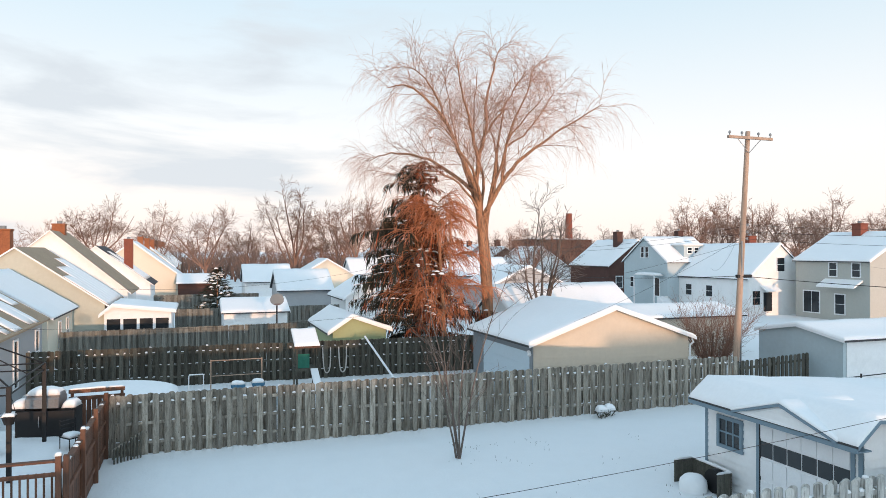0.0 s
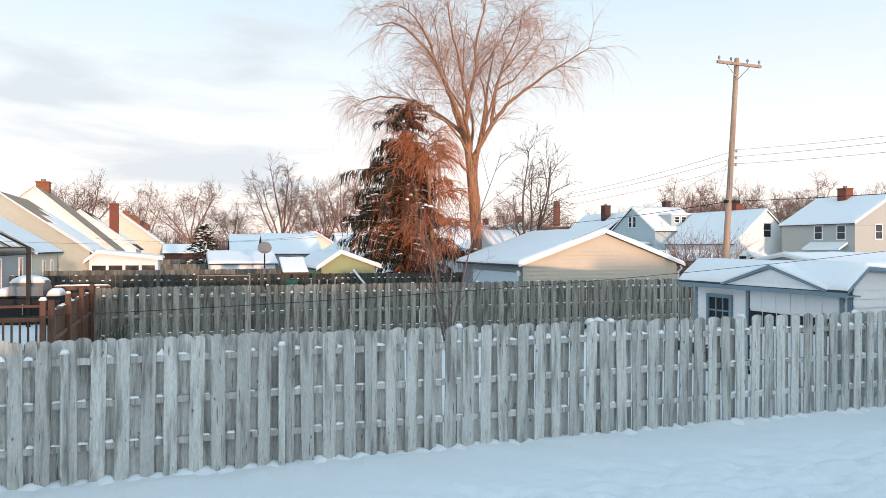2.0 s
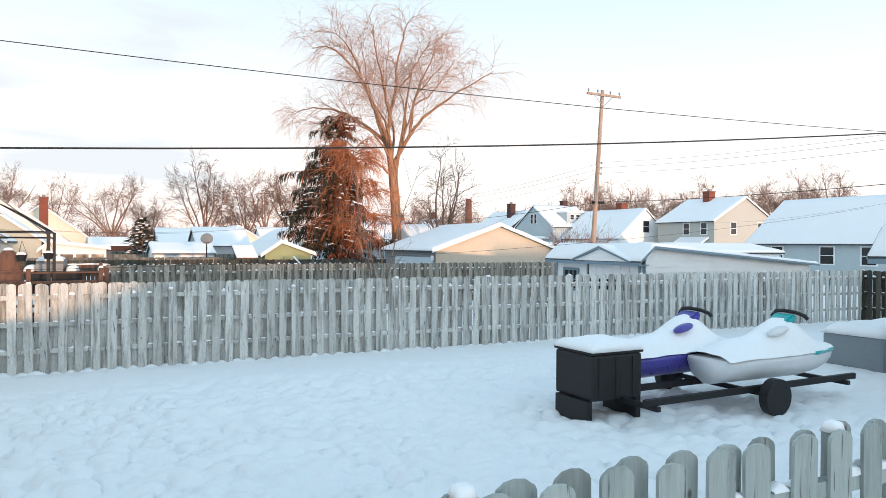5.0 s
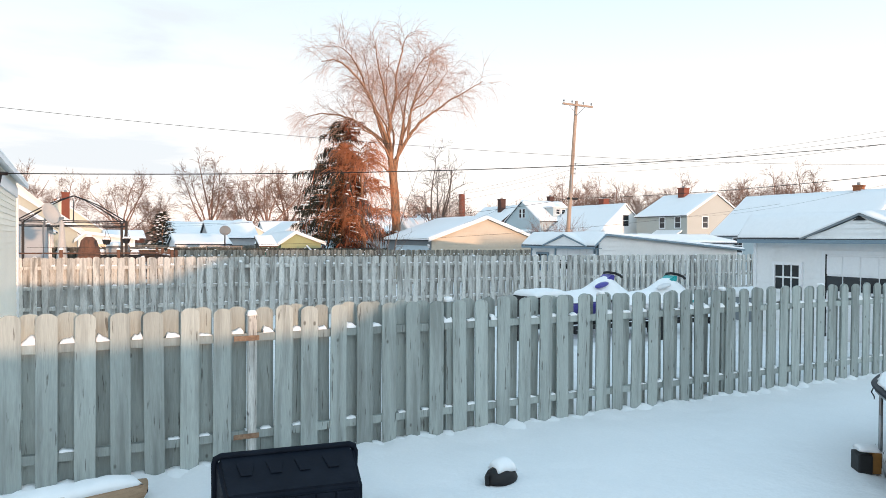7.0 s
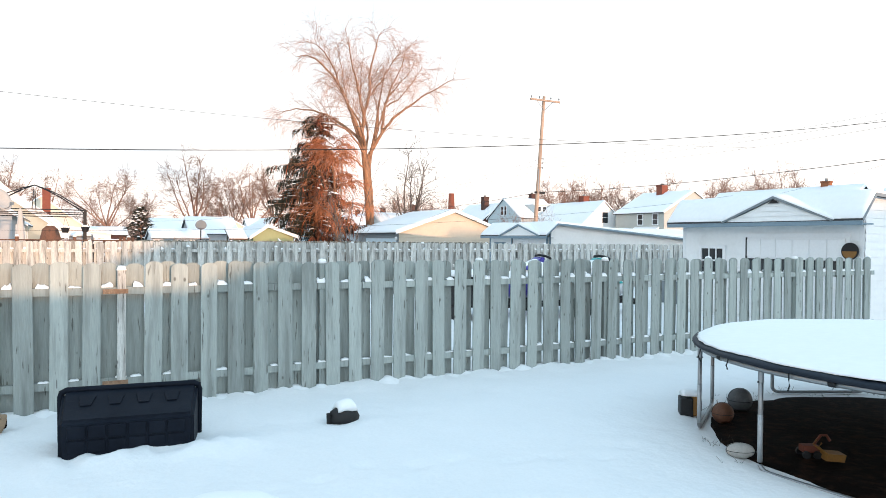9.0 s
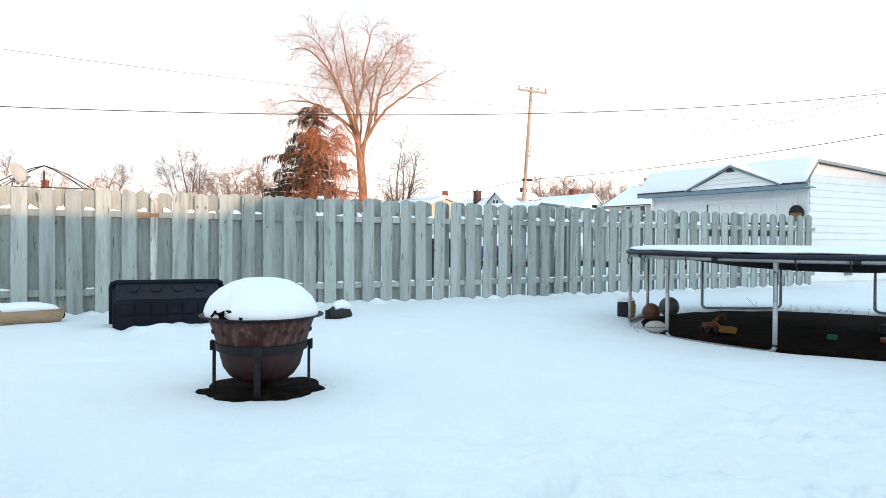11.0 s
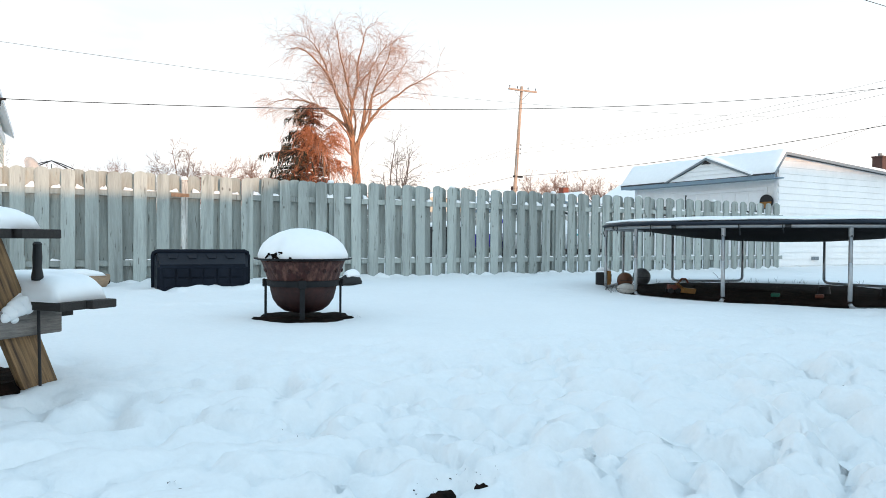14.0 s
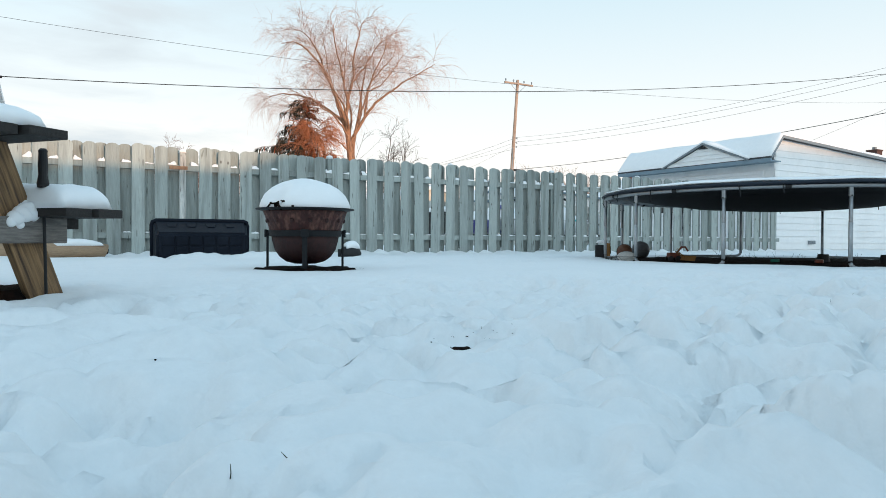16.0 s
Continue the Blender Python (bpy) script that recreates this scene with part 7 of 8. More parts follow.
snow_blob(bm, -0.97, 0.72, -0.09, 0.17, 0.10, 0.10, 40, 10, seed=2, power=3)
part("snow", bm, SNOW_ROOF, log, "strip of snow along the top", smooth=True)
toy = thing("upturned_toy", (-2.15, -5.45, 0.02), "small black plastic toy capped with snow", "toy")
bm = bmesh.new()
lathe(bm, [(0.0, -0.02), (0.17, -0.02), (0.18, 0.03), (0.15, 0.09), (0.09, 0.13), (0.0, 0.14)], 22)
for v in bm.verts:
    v.co.y *= 0.75
part("shell", bm, BLACK_STEEL, toy, smooth=True)
bm = bmesh.new()
rod(bm, (-0.17, -0.02, -0.03), (-0.19, -0.04, 0.09), 0.03, 0.02, 8)
part("handle", bm, BLACK_STEEL, toy)
bm = bmesh.new()
snow_blob(bm, -0.09, 0.14, -0.09, 0.12, 0.10, 0.11, 12, 12, seed=4, power=2.4)
part("snow", bm, SNOW_ROOF, toy, "cap of snow", smooth=True)


def ball(name, x, y, rad, mat, label, squash=1.0, stretch=1.0):
    bm = bmesh.new()
    bmesh.ops.create_uvsphere(bm, u_segments=28, v_segments=18, radius=rad)
    for v in bm.verts:
        v.co.x *= stretch
        v.co.z *= squash
    b = thing(name, (x, y, rad * squash - 0.03), label, "ball", turn=-35)
    part("skin", bm, mat, b, smooth=True)
    bm = bmesh.new()
    for ax in range(2):
        pts = [(rad * 1.003 * stretch * math.cos(k), rad * 1.003 * math.sin(k), 0) if ax == 0 else (rad * 1.003 * stretch * math.cos(k), 0, rad * squash * 1.003 * math.sin(k)) for k in (2 * math.pi * i / 40 for i in range(40))]
        pipe(bm, pts, 0.003, 5, closed=True)
    part("seam", bm, BLACK_STEEL, b)
    return b


ball("basketball", 1.60, -7.34, 0.118, LEATHER, "scuffed brown basketball on bare soil")
ball("playground_ball", 2.24, -7.06, 0.14, GREY_BALL, "large grey rubber ball at the soil's edge")
ball("football", 0.72, -8.26, 0.085, PALE_BALL, "dull white football lying on bare soil", 0.85, 1.5)
truck = thing("toy_truck", (1.55, -6.95, -0.03), "yellow and black toy truck half in snow", "toy", turn=50)
bm = bmesh.new()
box(bm, -0.10, 0.10, -0.09, 0.0, 0.02, 0.26, 0.015)
part("cab", bm, YELLOW, truck)
bm = bmesh.new()
box(bm, -0.12, 0.12, 0.0, 0.14, 0.0, 0.22, 0.02)
part("body", bm, BLACK_STEEL, truck)
for k in range(3):
    bm = bmesh.new()
    box(bm, -0.07 + k * 0.05, -0.04 + k * 0.05, -0.1, -0.09, 0.08, 0.2)
    part("slot", bm, BLACK_STEEL, truck)
bm = bmesh.new()
snow_blob(bm, -0.11, 0.11, -0.09, 0.13, 0.25, 0.05, 8, 8, seed=1)
part("snow", bm, SNOW_ROOF, truck, smooth=True)
digger = thing("toy_digger", (1.38, -8.72, -0.01), "yellow toy digger with an orange arm on the soil", "toy", turn=-30)
digger.matrix_basis = digger.matrix_basis @ Matrix.Scale(0.55, 4)
bm = bmesh.new()
slab(bm, [(-0.16, 0.02), (0.14, 0.0), (0.17, 0.12), (-0.12, 0.14)], "y", -0.16, 0.10)
part("bucket", bm, YELLOW, digger)
for s in (-0.12, 0.06):
    bm = bmesh.new()
    pipe(bm, [(-0.12, s, 0.12), (-0.26, s + 0.02, 0.24), (-0.2, s + 0.04, 0.30)], 0.014, 6)
    part("lift_arm", bm, YELLOW, digger)
bm = bmesh.new()
box(bm, -0.42, -0.14, 0.08, 0.26, 0.08, 0.2, 0.02)
part("chassis", bm, ORANGE, digger)
bm = bmesh.new()
pipe(bm, [(-0.2, 0.2, 0.18), (-0.05, 0.24, 0.34), (0.05, 0.26, 0.34), (0.12, 0.27, 0.24)], 0.024, 8)
part("boom", bm, ORANGE, digger)
for x, y in ((-0.38, 0.05), (-0.2, 0.05), (-0.38, 0.29), (-0.2, 0.29)):
    bm = bmesh.new()
    rod(bm, (x, y - 0.025, 0.055), (x, y + 0.025, 0.055), 0.065, seg=16)
    part("wheel", bm, BLACK_STEEL, digger)
for x, y, w in ((3.05, -9.6, 0.085), (3.5, -10.2, 0.10)):
    b = thing("toy_bucket", (x, y, -0.02), "dark upturned toy bucket on the soil", "toy")
    bm = bmesh.new()
    lathe(bm, [(0.0, 0.11), (w * 0.75, 0.11), (w * 0.8, 0.10), (w, 0.01), (w * 1.08, 0.0), (0.0, 0.0)], 18)
    part("pail", bm, BLACK_STEEL, b)
for x, y, m, lab in ((2.3, -10.0, ORANGE, "flat red toy piece on the soil"), (2.0, -9.6, GREEN_CLOTH, "flat green toy piece on the soil"), (2.9, -10.6, ORANGE, "flat red toy piece on the soil")):
    b = thing("toy_piece", (x, y, 0.0), lab, "toy", turn=30)
    bm = bmesh.new()
    box(bm, -0.09, 0.09, -0.05, 0.05, -0.01, 0.035, 0.015)
    part("shell", bm, m, b)

# grass tips through the trodden snow
r = random.Random(91)
tips = Sticks()
crumbs = bmesh.new()
for hx_, hy_, hr_, _ in PITS:
    bed = bmesh.new()
    rings_ = []
    for f in (0.35, 0.7, 1.0):
        ring_ = []
        for i in range(18):
            k = 2 * math.pi * i / 18
            rr = hr_ * 0.8 * f * (1 + 0.6 * f * (noise.noise((2.2 * math.cos(k) + hx_, 2.2 * math.sin(k), hy_)) + 0.7 * noise.noise((6 * math.cos(k), 6 * math.sin(k), hx_))))
            x, y = hx_ + rr * math.cos(k), hy_ + 0.72 * rr * math.sin(k)
            ring_.append(bed.verts.new((x, y, ground_z(x, y) + (0.008 + 0.006 * noise.noise((x * 60, y * 60, 1.0)) if f < 1 else -0.012))))
        rings_.append(ring_)
    bed.faces.new(rings_[0])
    for p_, q_ in zip(rings_, rings_[1:]):
        for i in range(18):
            bed.faces.new((p_[i], q_[i], q_[(i + 1) % 18], p_[(i + 1) % 18]))
    tagged(part("soil_patch", bed, SOIL), "small melted hole with dark turf in the snow", "soil", kind="structure")
    for _ in range(int(160 * hr_)):
        x, y = hx_ + r.gauss(0, hr_ * 0.42), hy_ + r.gauss(0, hr_ * 0.3)
        p = Vector((x, y, ground_z(x, y)))
        tips.add(wander(r, p - Vector((0, 0, 0.004)), Vector((r.uniform(-2, 2), r.uniform(-2, 2), 0.6)), r.uniform(0.012, 0.028), 2, 0.3, 0.3), taper(0.0016, 0.0007, 3), 3)
    for _ in range(int(500 * hr_)):
        k, d_ = r.uniform(0, 6.283), hr_ * (0.75 + abs(r.gauss(0, 0.28)))
        x, y = hx_ + d_ * math.cos(k), hy_ + 0.75 * d_ * math.sin(k)
        q = r.uniform(0.002, 0.006)
        vs = [crumbs.verts.new((x + q * r.uniform(-1, 1), y + q * r.uniform(-1, 1), ground_z(x, y) + q * r.uniform(-0.5, 0.7))) for _ in range(4)]
        for tri_ in ((0, 1, 2), (0, 2, 3), (0, 3, 1), (1, 3, 2)):
            crumbs.faces.new([vs[i] for i in tri_])
tagged(part("soil_crumbs", crumbs, SOIL), "dark crumbs of turf in melted spots", "soil", kind="stuff")
for cx, cy, n in ((-5.10, -13.42, 4), (-5.9, -14.3, 2), (-5.3, -12.6, 4), (-6.3, -11.15, 40), (-4.45, -9.5, 14), (-3.75, -9.45, 14), (-2.9, -13.2, 6), (-3.3, -14.0, 6)):
    for _ in range(n):
        x, y = cx + r.gauss(0, 0.06), cy + r.gauss(0, 0.05)
        p = Vector((x, y, ground_z(x, y) - 0.01))
        tips.add(wander(r, p, Vector((r.uniform(-0.7, 0.7), r.uniform(-0.7, 0.7), 1)), r.uniform(0.012, 0.035), 2, 0.2, 0.2), taper(0.0012, 0.0005, 3), 3)
for _ in range(26):
    cx, cy = r.uniform(6, 14), r.uniform(12, 20.5)
    for _ in range(5):
        x, y = cx + r.gauss(0, 0.25), cy + r.gauss(0, 0.25)
        p = Vector((x, y, ground_z(x, y) - 0.02))
        tips.add(wander(r, p, Vector((r.uniform(-0.7, 0.7), r.uniform(-0.7, 0.7), 1)), r.uniform(0.05, 0.10), 2, 0.2, 0.2), taper(0.008, 0.003, 3), 3)
for i in range(70):
    a = r.uniform(0.1, 2.9)
    d_ = TR_R + r.gauss(-0.02, 0.12)
    x, y = TR_C[0] + d_ * math.cos(a), TR_C[1] + d_ * math.sin(a)
    p = Vector((x, y, ground_z(x, y) - 0.02))
    for _ in range(2):
        tips.add(wander(r, p, Vector((r.uniform(-0.8, 0.8), r.uniform(-0.8, 0.8), 1)), r.uniform(0.05, 0.13) * (2.0 if i % 19 == 0 else 1.0), 3, 0.2, 0.15), taper(0.003, 0.001, 4), 3)
k = tips.put("grass_tips", GRASS, None)
tagged(k, "dark grass tips poking through the snow", "grass", kind="stuff")


# ---- middle yard: personal watercraft on a trailer ----
def watercraft(x, y, turn, mat, accent, label, length=3.0):
    w = thing("jet_ski", (x, y, 0.44), label, "jet ski", "jet skis on the trailer", turn)
    bm = bmesh.new()
    secs = []
    for i in range(15):
        f = i / 14
        xx = (f - 0.5) * length
        half = 0.50 * (1 - max(0, f - 0.55) ** 2 * 3.6) * (0.85 + 0.15 * min(1, f * 6))
        keel = 0.0 + 0.32 * max(0, f - 0.7) ** 1.5 * 3
        top = 0.42 + 0.06 * f
        secs.append([bm.verts.new((xx, s * half * k, z)) for s, k, z in ((-1, 0.15, keel), (-1, 0.75, keel + 0.12), (-1, 1.0, top - 0.08), (-1, 0.95, top), (1, 0.95, top), (1, 1.0, top - 0.08), (1, 0.75, keel + 0.12), (1, 0.15, keel))])
    for a, b in zip(secs, secs[1:]):
        for j in range(8):
            bm.faces.new((a[j], a[(j + 1) % 8], b[(j + 1) % 8], b[j]))
    bm.faces.new(secs[0])
    bm.faces.new(secs[-1][::-1])
    bmesh.ops.recalc_face_normals(bm, faces=bm.faces)
    part("hull", bm, mat, w, smooth=True)
    bm = bmesh.new()
    for s in (-1, 1):
        pipe(bm, [(length * 0.47 - 0.05 - k * 0.22, s * (0.22 + 0.07 * min(k, 3)), 0.44) for k in range(6)], 0.035, 6)
    part("gunwale_stripe", bm, accent, w, "coloured stripe along the bow")
    bm = bmesh.new()
    ny = 10
    rows = []
    for i in range(31):
        f = i / 30
        xx = (f - 0.5) * length * 1.0
        ridge = 0.50 + 0.10 * min(1, f * 8) + 0.42 * math.exp(-((f - 0.58) / 0.17) ** 2) + 0.10 * math.exp(-((f - 0.25) / 0.2) ** 2) - 0.14 * max(0, f - 0.75) * 4 * 0.8
        half = 0.50 * (1 - max(0, f - 0.55) ** 2 * 3.4)
        rows.append([bm.verts.new((xx, half * (2 * j / ny - 1), 0.425 + 0.04 * f + (ridge - 0.43) * max(0, 1 - abs(2 * j / ny - 1) ** 2.2) + 0.02 * noise.noise((xx * 3, j, x)))) for j in range(ny + 1)])
    for a, b in zip(rows, rows[1:]):
        for j in range(ny):
            bm.faces.new((a[j], b[j], b[j + 1], a[j + 1]))
    part("snow", bm, SNOW_ROOF, w, "deep snow over the seat and hood", smooth=True)
    bm = bmesh.new()
    slab(bm, [(0.10, 0.80), (0.16, 0.98), (0.36, 1.10), (0.46, 1.08), (0.40, 0.92), (0.46, 0.74), (0.36, 0.68), (0.30, 0.80)], "y", -0.19, 0.19)
    bmesh.ops.bevel(bm, geom=bm.edges[:], offset=0.025, segments=2, affect="EDGES")
    part("console", bm, accent, w, "coloured steering console")
    bm = bmesh.new()
    bmesh.ops.create_uvsphere(bm, u_segments=20, v_segments=12, radius=1.0)
    for v in bm.verts:
        v.co = Vector((-0.12 + v.co.x * 0.22, -0.27 + v.co.y * 0.12, 0.84 + v.co.z * 0.07 + v.co.x * 0.05))
    part("side_panel", bm, accent if accent == PURPLE else HULL_WHITE, w, "bare panel showing through the snow", smooth=True)
    bm = bmesh.new()
    pipe(bm, [(0.52, -0.36, 1.02), (0.50, -0.3, 1.08), (0.42, -0.2, 1.13), (0.38, 0, 1.15), (0.42, 0.2, 1.13), (0.50, 0.3, 1.08), (0.52, 0.36, 1.02)], 0.034, 8)
    part("handlebar", bm, BLACK_STEEL, w)
    return w


watercraft(6.3, 2.91, 3, PURPLE, PURPLE, "violet and white jet ski buried in snow")
watercraft(7.5, 1.9, -2, HULL_WHITE, TEAL, "white and teal jet ski buried in snow")
trailer = thing("boat_trailer", (6.6, 2.4, 0), "black steel trailer under the jet skis", "trailer")
for y in (-0.9, 0.0, 0.9):
    bm = bmesh.new()
    box(bm, -2.4, 2.7, y - 0.04, y + 0.04, 0.33, 0.435, 0.01)
    part("beam", bm, BLACK_STEEL, trailer)
for x in (-2.2, 0.2, 2.4):
    bm = bmesh.new()
    box(bm, x - 0.04, x + 0.04, -1.0, 1.0, 0.25, 0.328, 0.01)
    part("crossbeam", bm, BLACK_STEEL, trailer)
for y in (-1.15, 1.15):
    bm = bmesh.new()
    rod(bm, (0.2, y - 0.08, 0.28), (0.2, y + 0.08, 0.28), 0.3, seg=24)
    part("wheel", bm, BLACK_STEEL, trailer)
bin_ = thing("truck_box", (4.27, 2.63, 0), "black plastic box under a layer of snow", "box", turn=0)
bm = bmesh.new()
box(bm, -0.50, 0.50, -0.48, 0.48, 0.3, 1.02, 0.05)
for x in (-0.34, 0.0, 0.34):
    box(bm, x - 0.05, x + 0.05, -0.495, 0.495, 0.34, 0.98, 0.01)
box(bm, -0.52, 0.52, -0.5, 0.5, 1.021, 1.09, 0.025)
part("body", bm, BLACK_STEEL, bin_)
bm = bmesh.new()
snow_blob(bm, -0.54, 0.54, -0.52, 0.52, 1.07, 0.16, 22, 18, seed=7, power=4)
part("snow", bm, SNOW_ROOF, bin_, smooth=True)
for x in (-0.5, 0.5):
    bm = bmesh.new()
    box(bm, x - 0.05, x + 0.05, -0.4, 0.4, -0.05, 0.299)
    part("skid", bm, BLACK_STEEL, bin_)
hood = thing("covered_trailer", (13.6, 3.4, 0), "low grey lidded box loaded with snow", "box")
bm = bmesh.new()
box(bm, -1.3, 1.3, -0.7, 0.7, -0.05, 0.72, 0.06)
part("body", bm, GREY_TRIM, hood)
bm = bmesh.new()
snow_blob(bm, -1.34, 1.34, -0.74, 0.74, 0.72, 0.26, 26, 14, seed=3, power=5)
part("snow", bm, SNOW_ROOF, hood, smooth=True)


# ---- north-west yard: deck, gazebo frame, grill ----
deck = thing("deck", (-5.4, 19.9, 0), "red-brown timber deck under snow with a railing", "deck")
bm = bmesh.new()
box(bm, -2.7, 2.62, -3.7, 4.1, 0.62, 0.74)
part("platform", bm, CEDAR, deck)
bm = bmesh.new()
snow_blob(bm, -2.7, 2.6, -3.6, 4.1, 0.745, 0.10, 30, 36, seed=6, power=12)
part("snow", bm, SNOW_ROOF, deck, "snow on the deck boards", smooth=True)
for x in (-2.6, -0.9, 0.9, 2.7):
    bm = bmesh.new()
    box(bm, x - 0.055, x + 0.055, -3.86, -3.75, 0, 1.98, 0.01)
    p = part("post", bm, CEDAR, deck)
    bm = bmesh.new()
    snow_blob(bm, x - 0.07, x + 0.07, -3.88, -3.73, 1.98, 0.07, 6, 6, seed=x)
    part("snow_cap", bm, SNOW_ROOF, p, smooth=True)
bm = bmesh.new()
box(bm, -2.6, 2.7, -3.85, -3.70, 1.84, 1.885, 0.006)
part("handrail", bm, CEDAR, deck)
for z in (1.55, 0.9):
    bm = bmesh.new()
    box(bm, -2.6, 2.7, -3.82, -3.78, z, z + 0.085, 0.006)
    part("rail", bm, CEDAR, deck)
for i in range(36):
    x = -2.5 + i * 0.145
    bm = bmesh.new()
    box(bm, x - 0.018, x + 0.018, -3.778, -3.745, 0.9, 1.63)
    part("baluster", bm, CEDAR, deck)
# solid board fence from the deck to the yard fence
side = thing("board_fence", (-2.62, 16.1, 0), "red-brown stained close-board fence with snow on its ledges", "fence", turn=90)
me = picket_mesh(1.66, 0.135, 0.02, CEDAR, 0)
for i in range(47):
    shared("picket", me, side, pose(0.1 + i * 0.142, r.uniform(-0.004, 0.004), 0.02 + r.uniform(-0.01, 0.01), 0, r.uniform(-0.4, 0.4), 0))
for z in (0.35, 1.1):
    bm = bmesh.new()
    box(bm, 0, 6.7, -0.06, -0.012, z, z + 0.09)
    part("rail", bm, CEDAR, side)
bm = bmesh.new()
box(bm, 0, 6.7, -0.07, 0.07, 1.70, 1.74, 0.005)
part("cap_rail", bm, CEDAR, side)
for i in range(4):
    x = i * 2.2
    bm = bmesh.new()
    box(bm, x - 0.055, x + 0.055, -0.125, -0.015, -0.1, 1.98, 0.008)
    p = part("post", bm, CEDAR, side)
    if i == 1:
        bm = bmesh.new()
        snow_blob(bm, x - 0.055, x + 0.055, -0.125, -0.015, 1.98, 0.05, 6, 6, seed=i)
        part("snow_cap", bm, SNOW_ROOF, p, smooth=True)
bm = bmesh.new()
for x in (0.5, 1.5, 1.85, 3.1, 4.4, 5.0, 6.0):
    snow_blob(bm, x, x + r.uniform(0.1, 0.3), -0.06, 0.06, 1.74, 0.03, 6, 4, seed=x)
k = part("ledge_snow", bm, SNOW_ROOF, side, smooth=True)
k["kind"] = "stuff"
gaz = thing("gazebo_frame", (-5.9, 20.2, 0.74), "bare black steel gazebo frame without its canopy", "gazebo")
cs = [(-1.85, -1.8), (1.8, -1.8), (1.85, 1.85), (-1.85, 1.85)]
for x, y in cs:
    bm = bmesh.new()
    box(bm, x - 0.05, x + 0.05, y - 0.05, y + 0.05, 0, 2.32, 0.008)
    part("post", bm, BLACK_STEEL, gaz)
    bm = bmesh.new()
    pipe(bm, [(x, y, 2.3), (x * 0.5, y * 0.5, 2.92), (x * 0.22, y * 0.22, 3.18), (0, 0, 3.34)], 0.022, 6)
    part("roof_bar", bm, BLACK_STEEL, gaz)
for i in range(4):
    a, b = cs[i], cs[(i + 1) % 4]
    for z in (2.3, 2.12):
        bm = bmesh.new()
        rod(bm, (*a, z), (*b, z), 0.02, seg=8)
        part("top_bar", bm, BLACK_STEEL, gaz)
    bm = bmesh.new()
    m = ((a[0] + b[0]) / 2, (a[1] + b[1]) / 2)
    rod(bm, (*m, 2.3), (m[0] * 0.25, m[1] * 0.25, 3.14), 0.016, seg=6)
    part("brace_bar", bm, BLACK_STEEL, gaz)
for (x, y), zz in (((1.8, -1.55), 1.75), ((1.1, -1.8), 1.7)):
    p = thing("hanging_basket", (-5.9 + x, 20.2 + y - 0.25, 0.74 + zz - 0.3), "dark hanging planter with snow in it", "planter", "hanging planters")
    bm = bmesh.new()
    lathe(bm, [(0.0, 0.0), (0.1, 0.0), (0.16, 0.18), (0.165, 0.2), (0.0, 0.19)], 16)
    part("pot", bm, BLACK_STEEL, p)
    for k in range(3):
        bm = bmesh.new()
        rod(bm, (0.15 * math.cos(k * 2.1), 0.15 * math.sin(k * 2.1), 0.19), (0, 0.2, 0.62), 0.006, seg=5)
        part("chain", bm, BLACK_STEEL, p)
    bm = bmesh.new()
    snow_blob(bm, -0.14, 0.14, -0.14, 0.14, 0.19, 0.09, 8, 8, seed=x, power=2.5)
    part("snow", bm, SNOW_ROOF, p, smooth=True)
grill = thing("barbecue_grill", (-4.55, 22.9, 0.74), "black barbecue grill with snow on its lid", "grill", turn=-12)
grill.matrix_basis = Matrix.Translation((0.4, 0, 0)) @ grill.matrix_basis @ Matrix.Scale(1.13, 4)
bm = bmesh.new()
box(bm, -0.64, 0.78, -0.28, 0.28, 0.08, 0.755, 0.02)
part("cabinet", bm, BLACK_STEEL, grill)
bm = bmesh.new()
slab(bm, [(-0.29, 0.82), (0.29, 0.82), (0.27, 1.05), (0.1, 1.2), (-0.1, 1.2), (-0.27, 1.05)], "x", -0.40, 0.40)
part("lid", bm, STEEL, grill)
for s in (-1, 1):
    bm = bmesh.new()
    box(bm, s * 0.43 if s > 0 else -0.8, 0.8 if s > 0 else -0.43, -0.25, 0.25, 0.76, 0.81, 0.01)
    sh = part("side_shelf", bm, BLACK_STEEL, grill)
    bm = bmesh.new()
    snow_blob(bm, min(s * 0.45, s * 0.78), max(s * 0.45, s * 0.78), -0.24, 0.24, 0.81, 0.2, 10, 10, seed=s, power=3)
    part("snow", bm, SNOW_ROOF, sh, smooth=True)
    bm = bmesh.new()
    rod(bm, (s * 0.06, -0.31, 0.35), (s * 0.06, -0.31, 0.62), 0.014, seg=8)
    part("handle", bm, STEEL, grill)
    for y in (-0.22, 0.22):
        bm = bmesh.new()
        rod(bm, (s * 0.36 - 0.02, y, 0.05), (s * 0.36 + 0.02, y, 0.05), 0.055, seg=12)
        part("wheel", bm, BLACK_STEEL, grill)
bm = bmesh.new()
snow_blob(bm, -0.40, 0.40, -0.26, 0.26, 1.14, 0.17, 14, 10, seed=8, power=4)
part("snow", bm, SNOW_ROOF, grill, smooth=True)
para = thing("patio_umbrella", (-6.3, 18.2, 0.74), "closed pale patio umbrella", "umbrella")
bm = bmesh.new()
rod(bm, (0, 0, 0), (0, 0, 2.35), 0.02)
part("pole", bm, STEEL, para)
bm = bmesh.new()
lathe(bm, [(0.03, 2.3), (0.07, 2.2), (0.11, 1.7), (0.15, 1.2), (0.2, 0.85), (0.03, 0.85)], 16, 0.12)
part("canopy", bm, CANVAS, para, smooth=True)
chair = thing("patio_chair", (-3.2, 21.1, 0.74), "black metal patio chair with snow on its seat", "chair", turn=40)
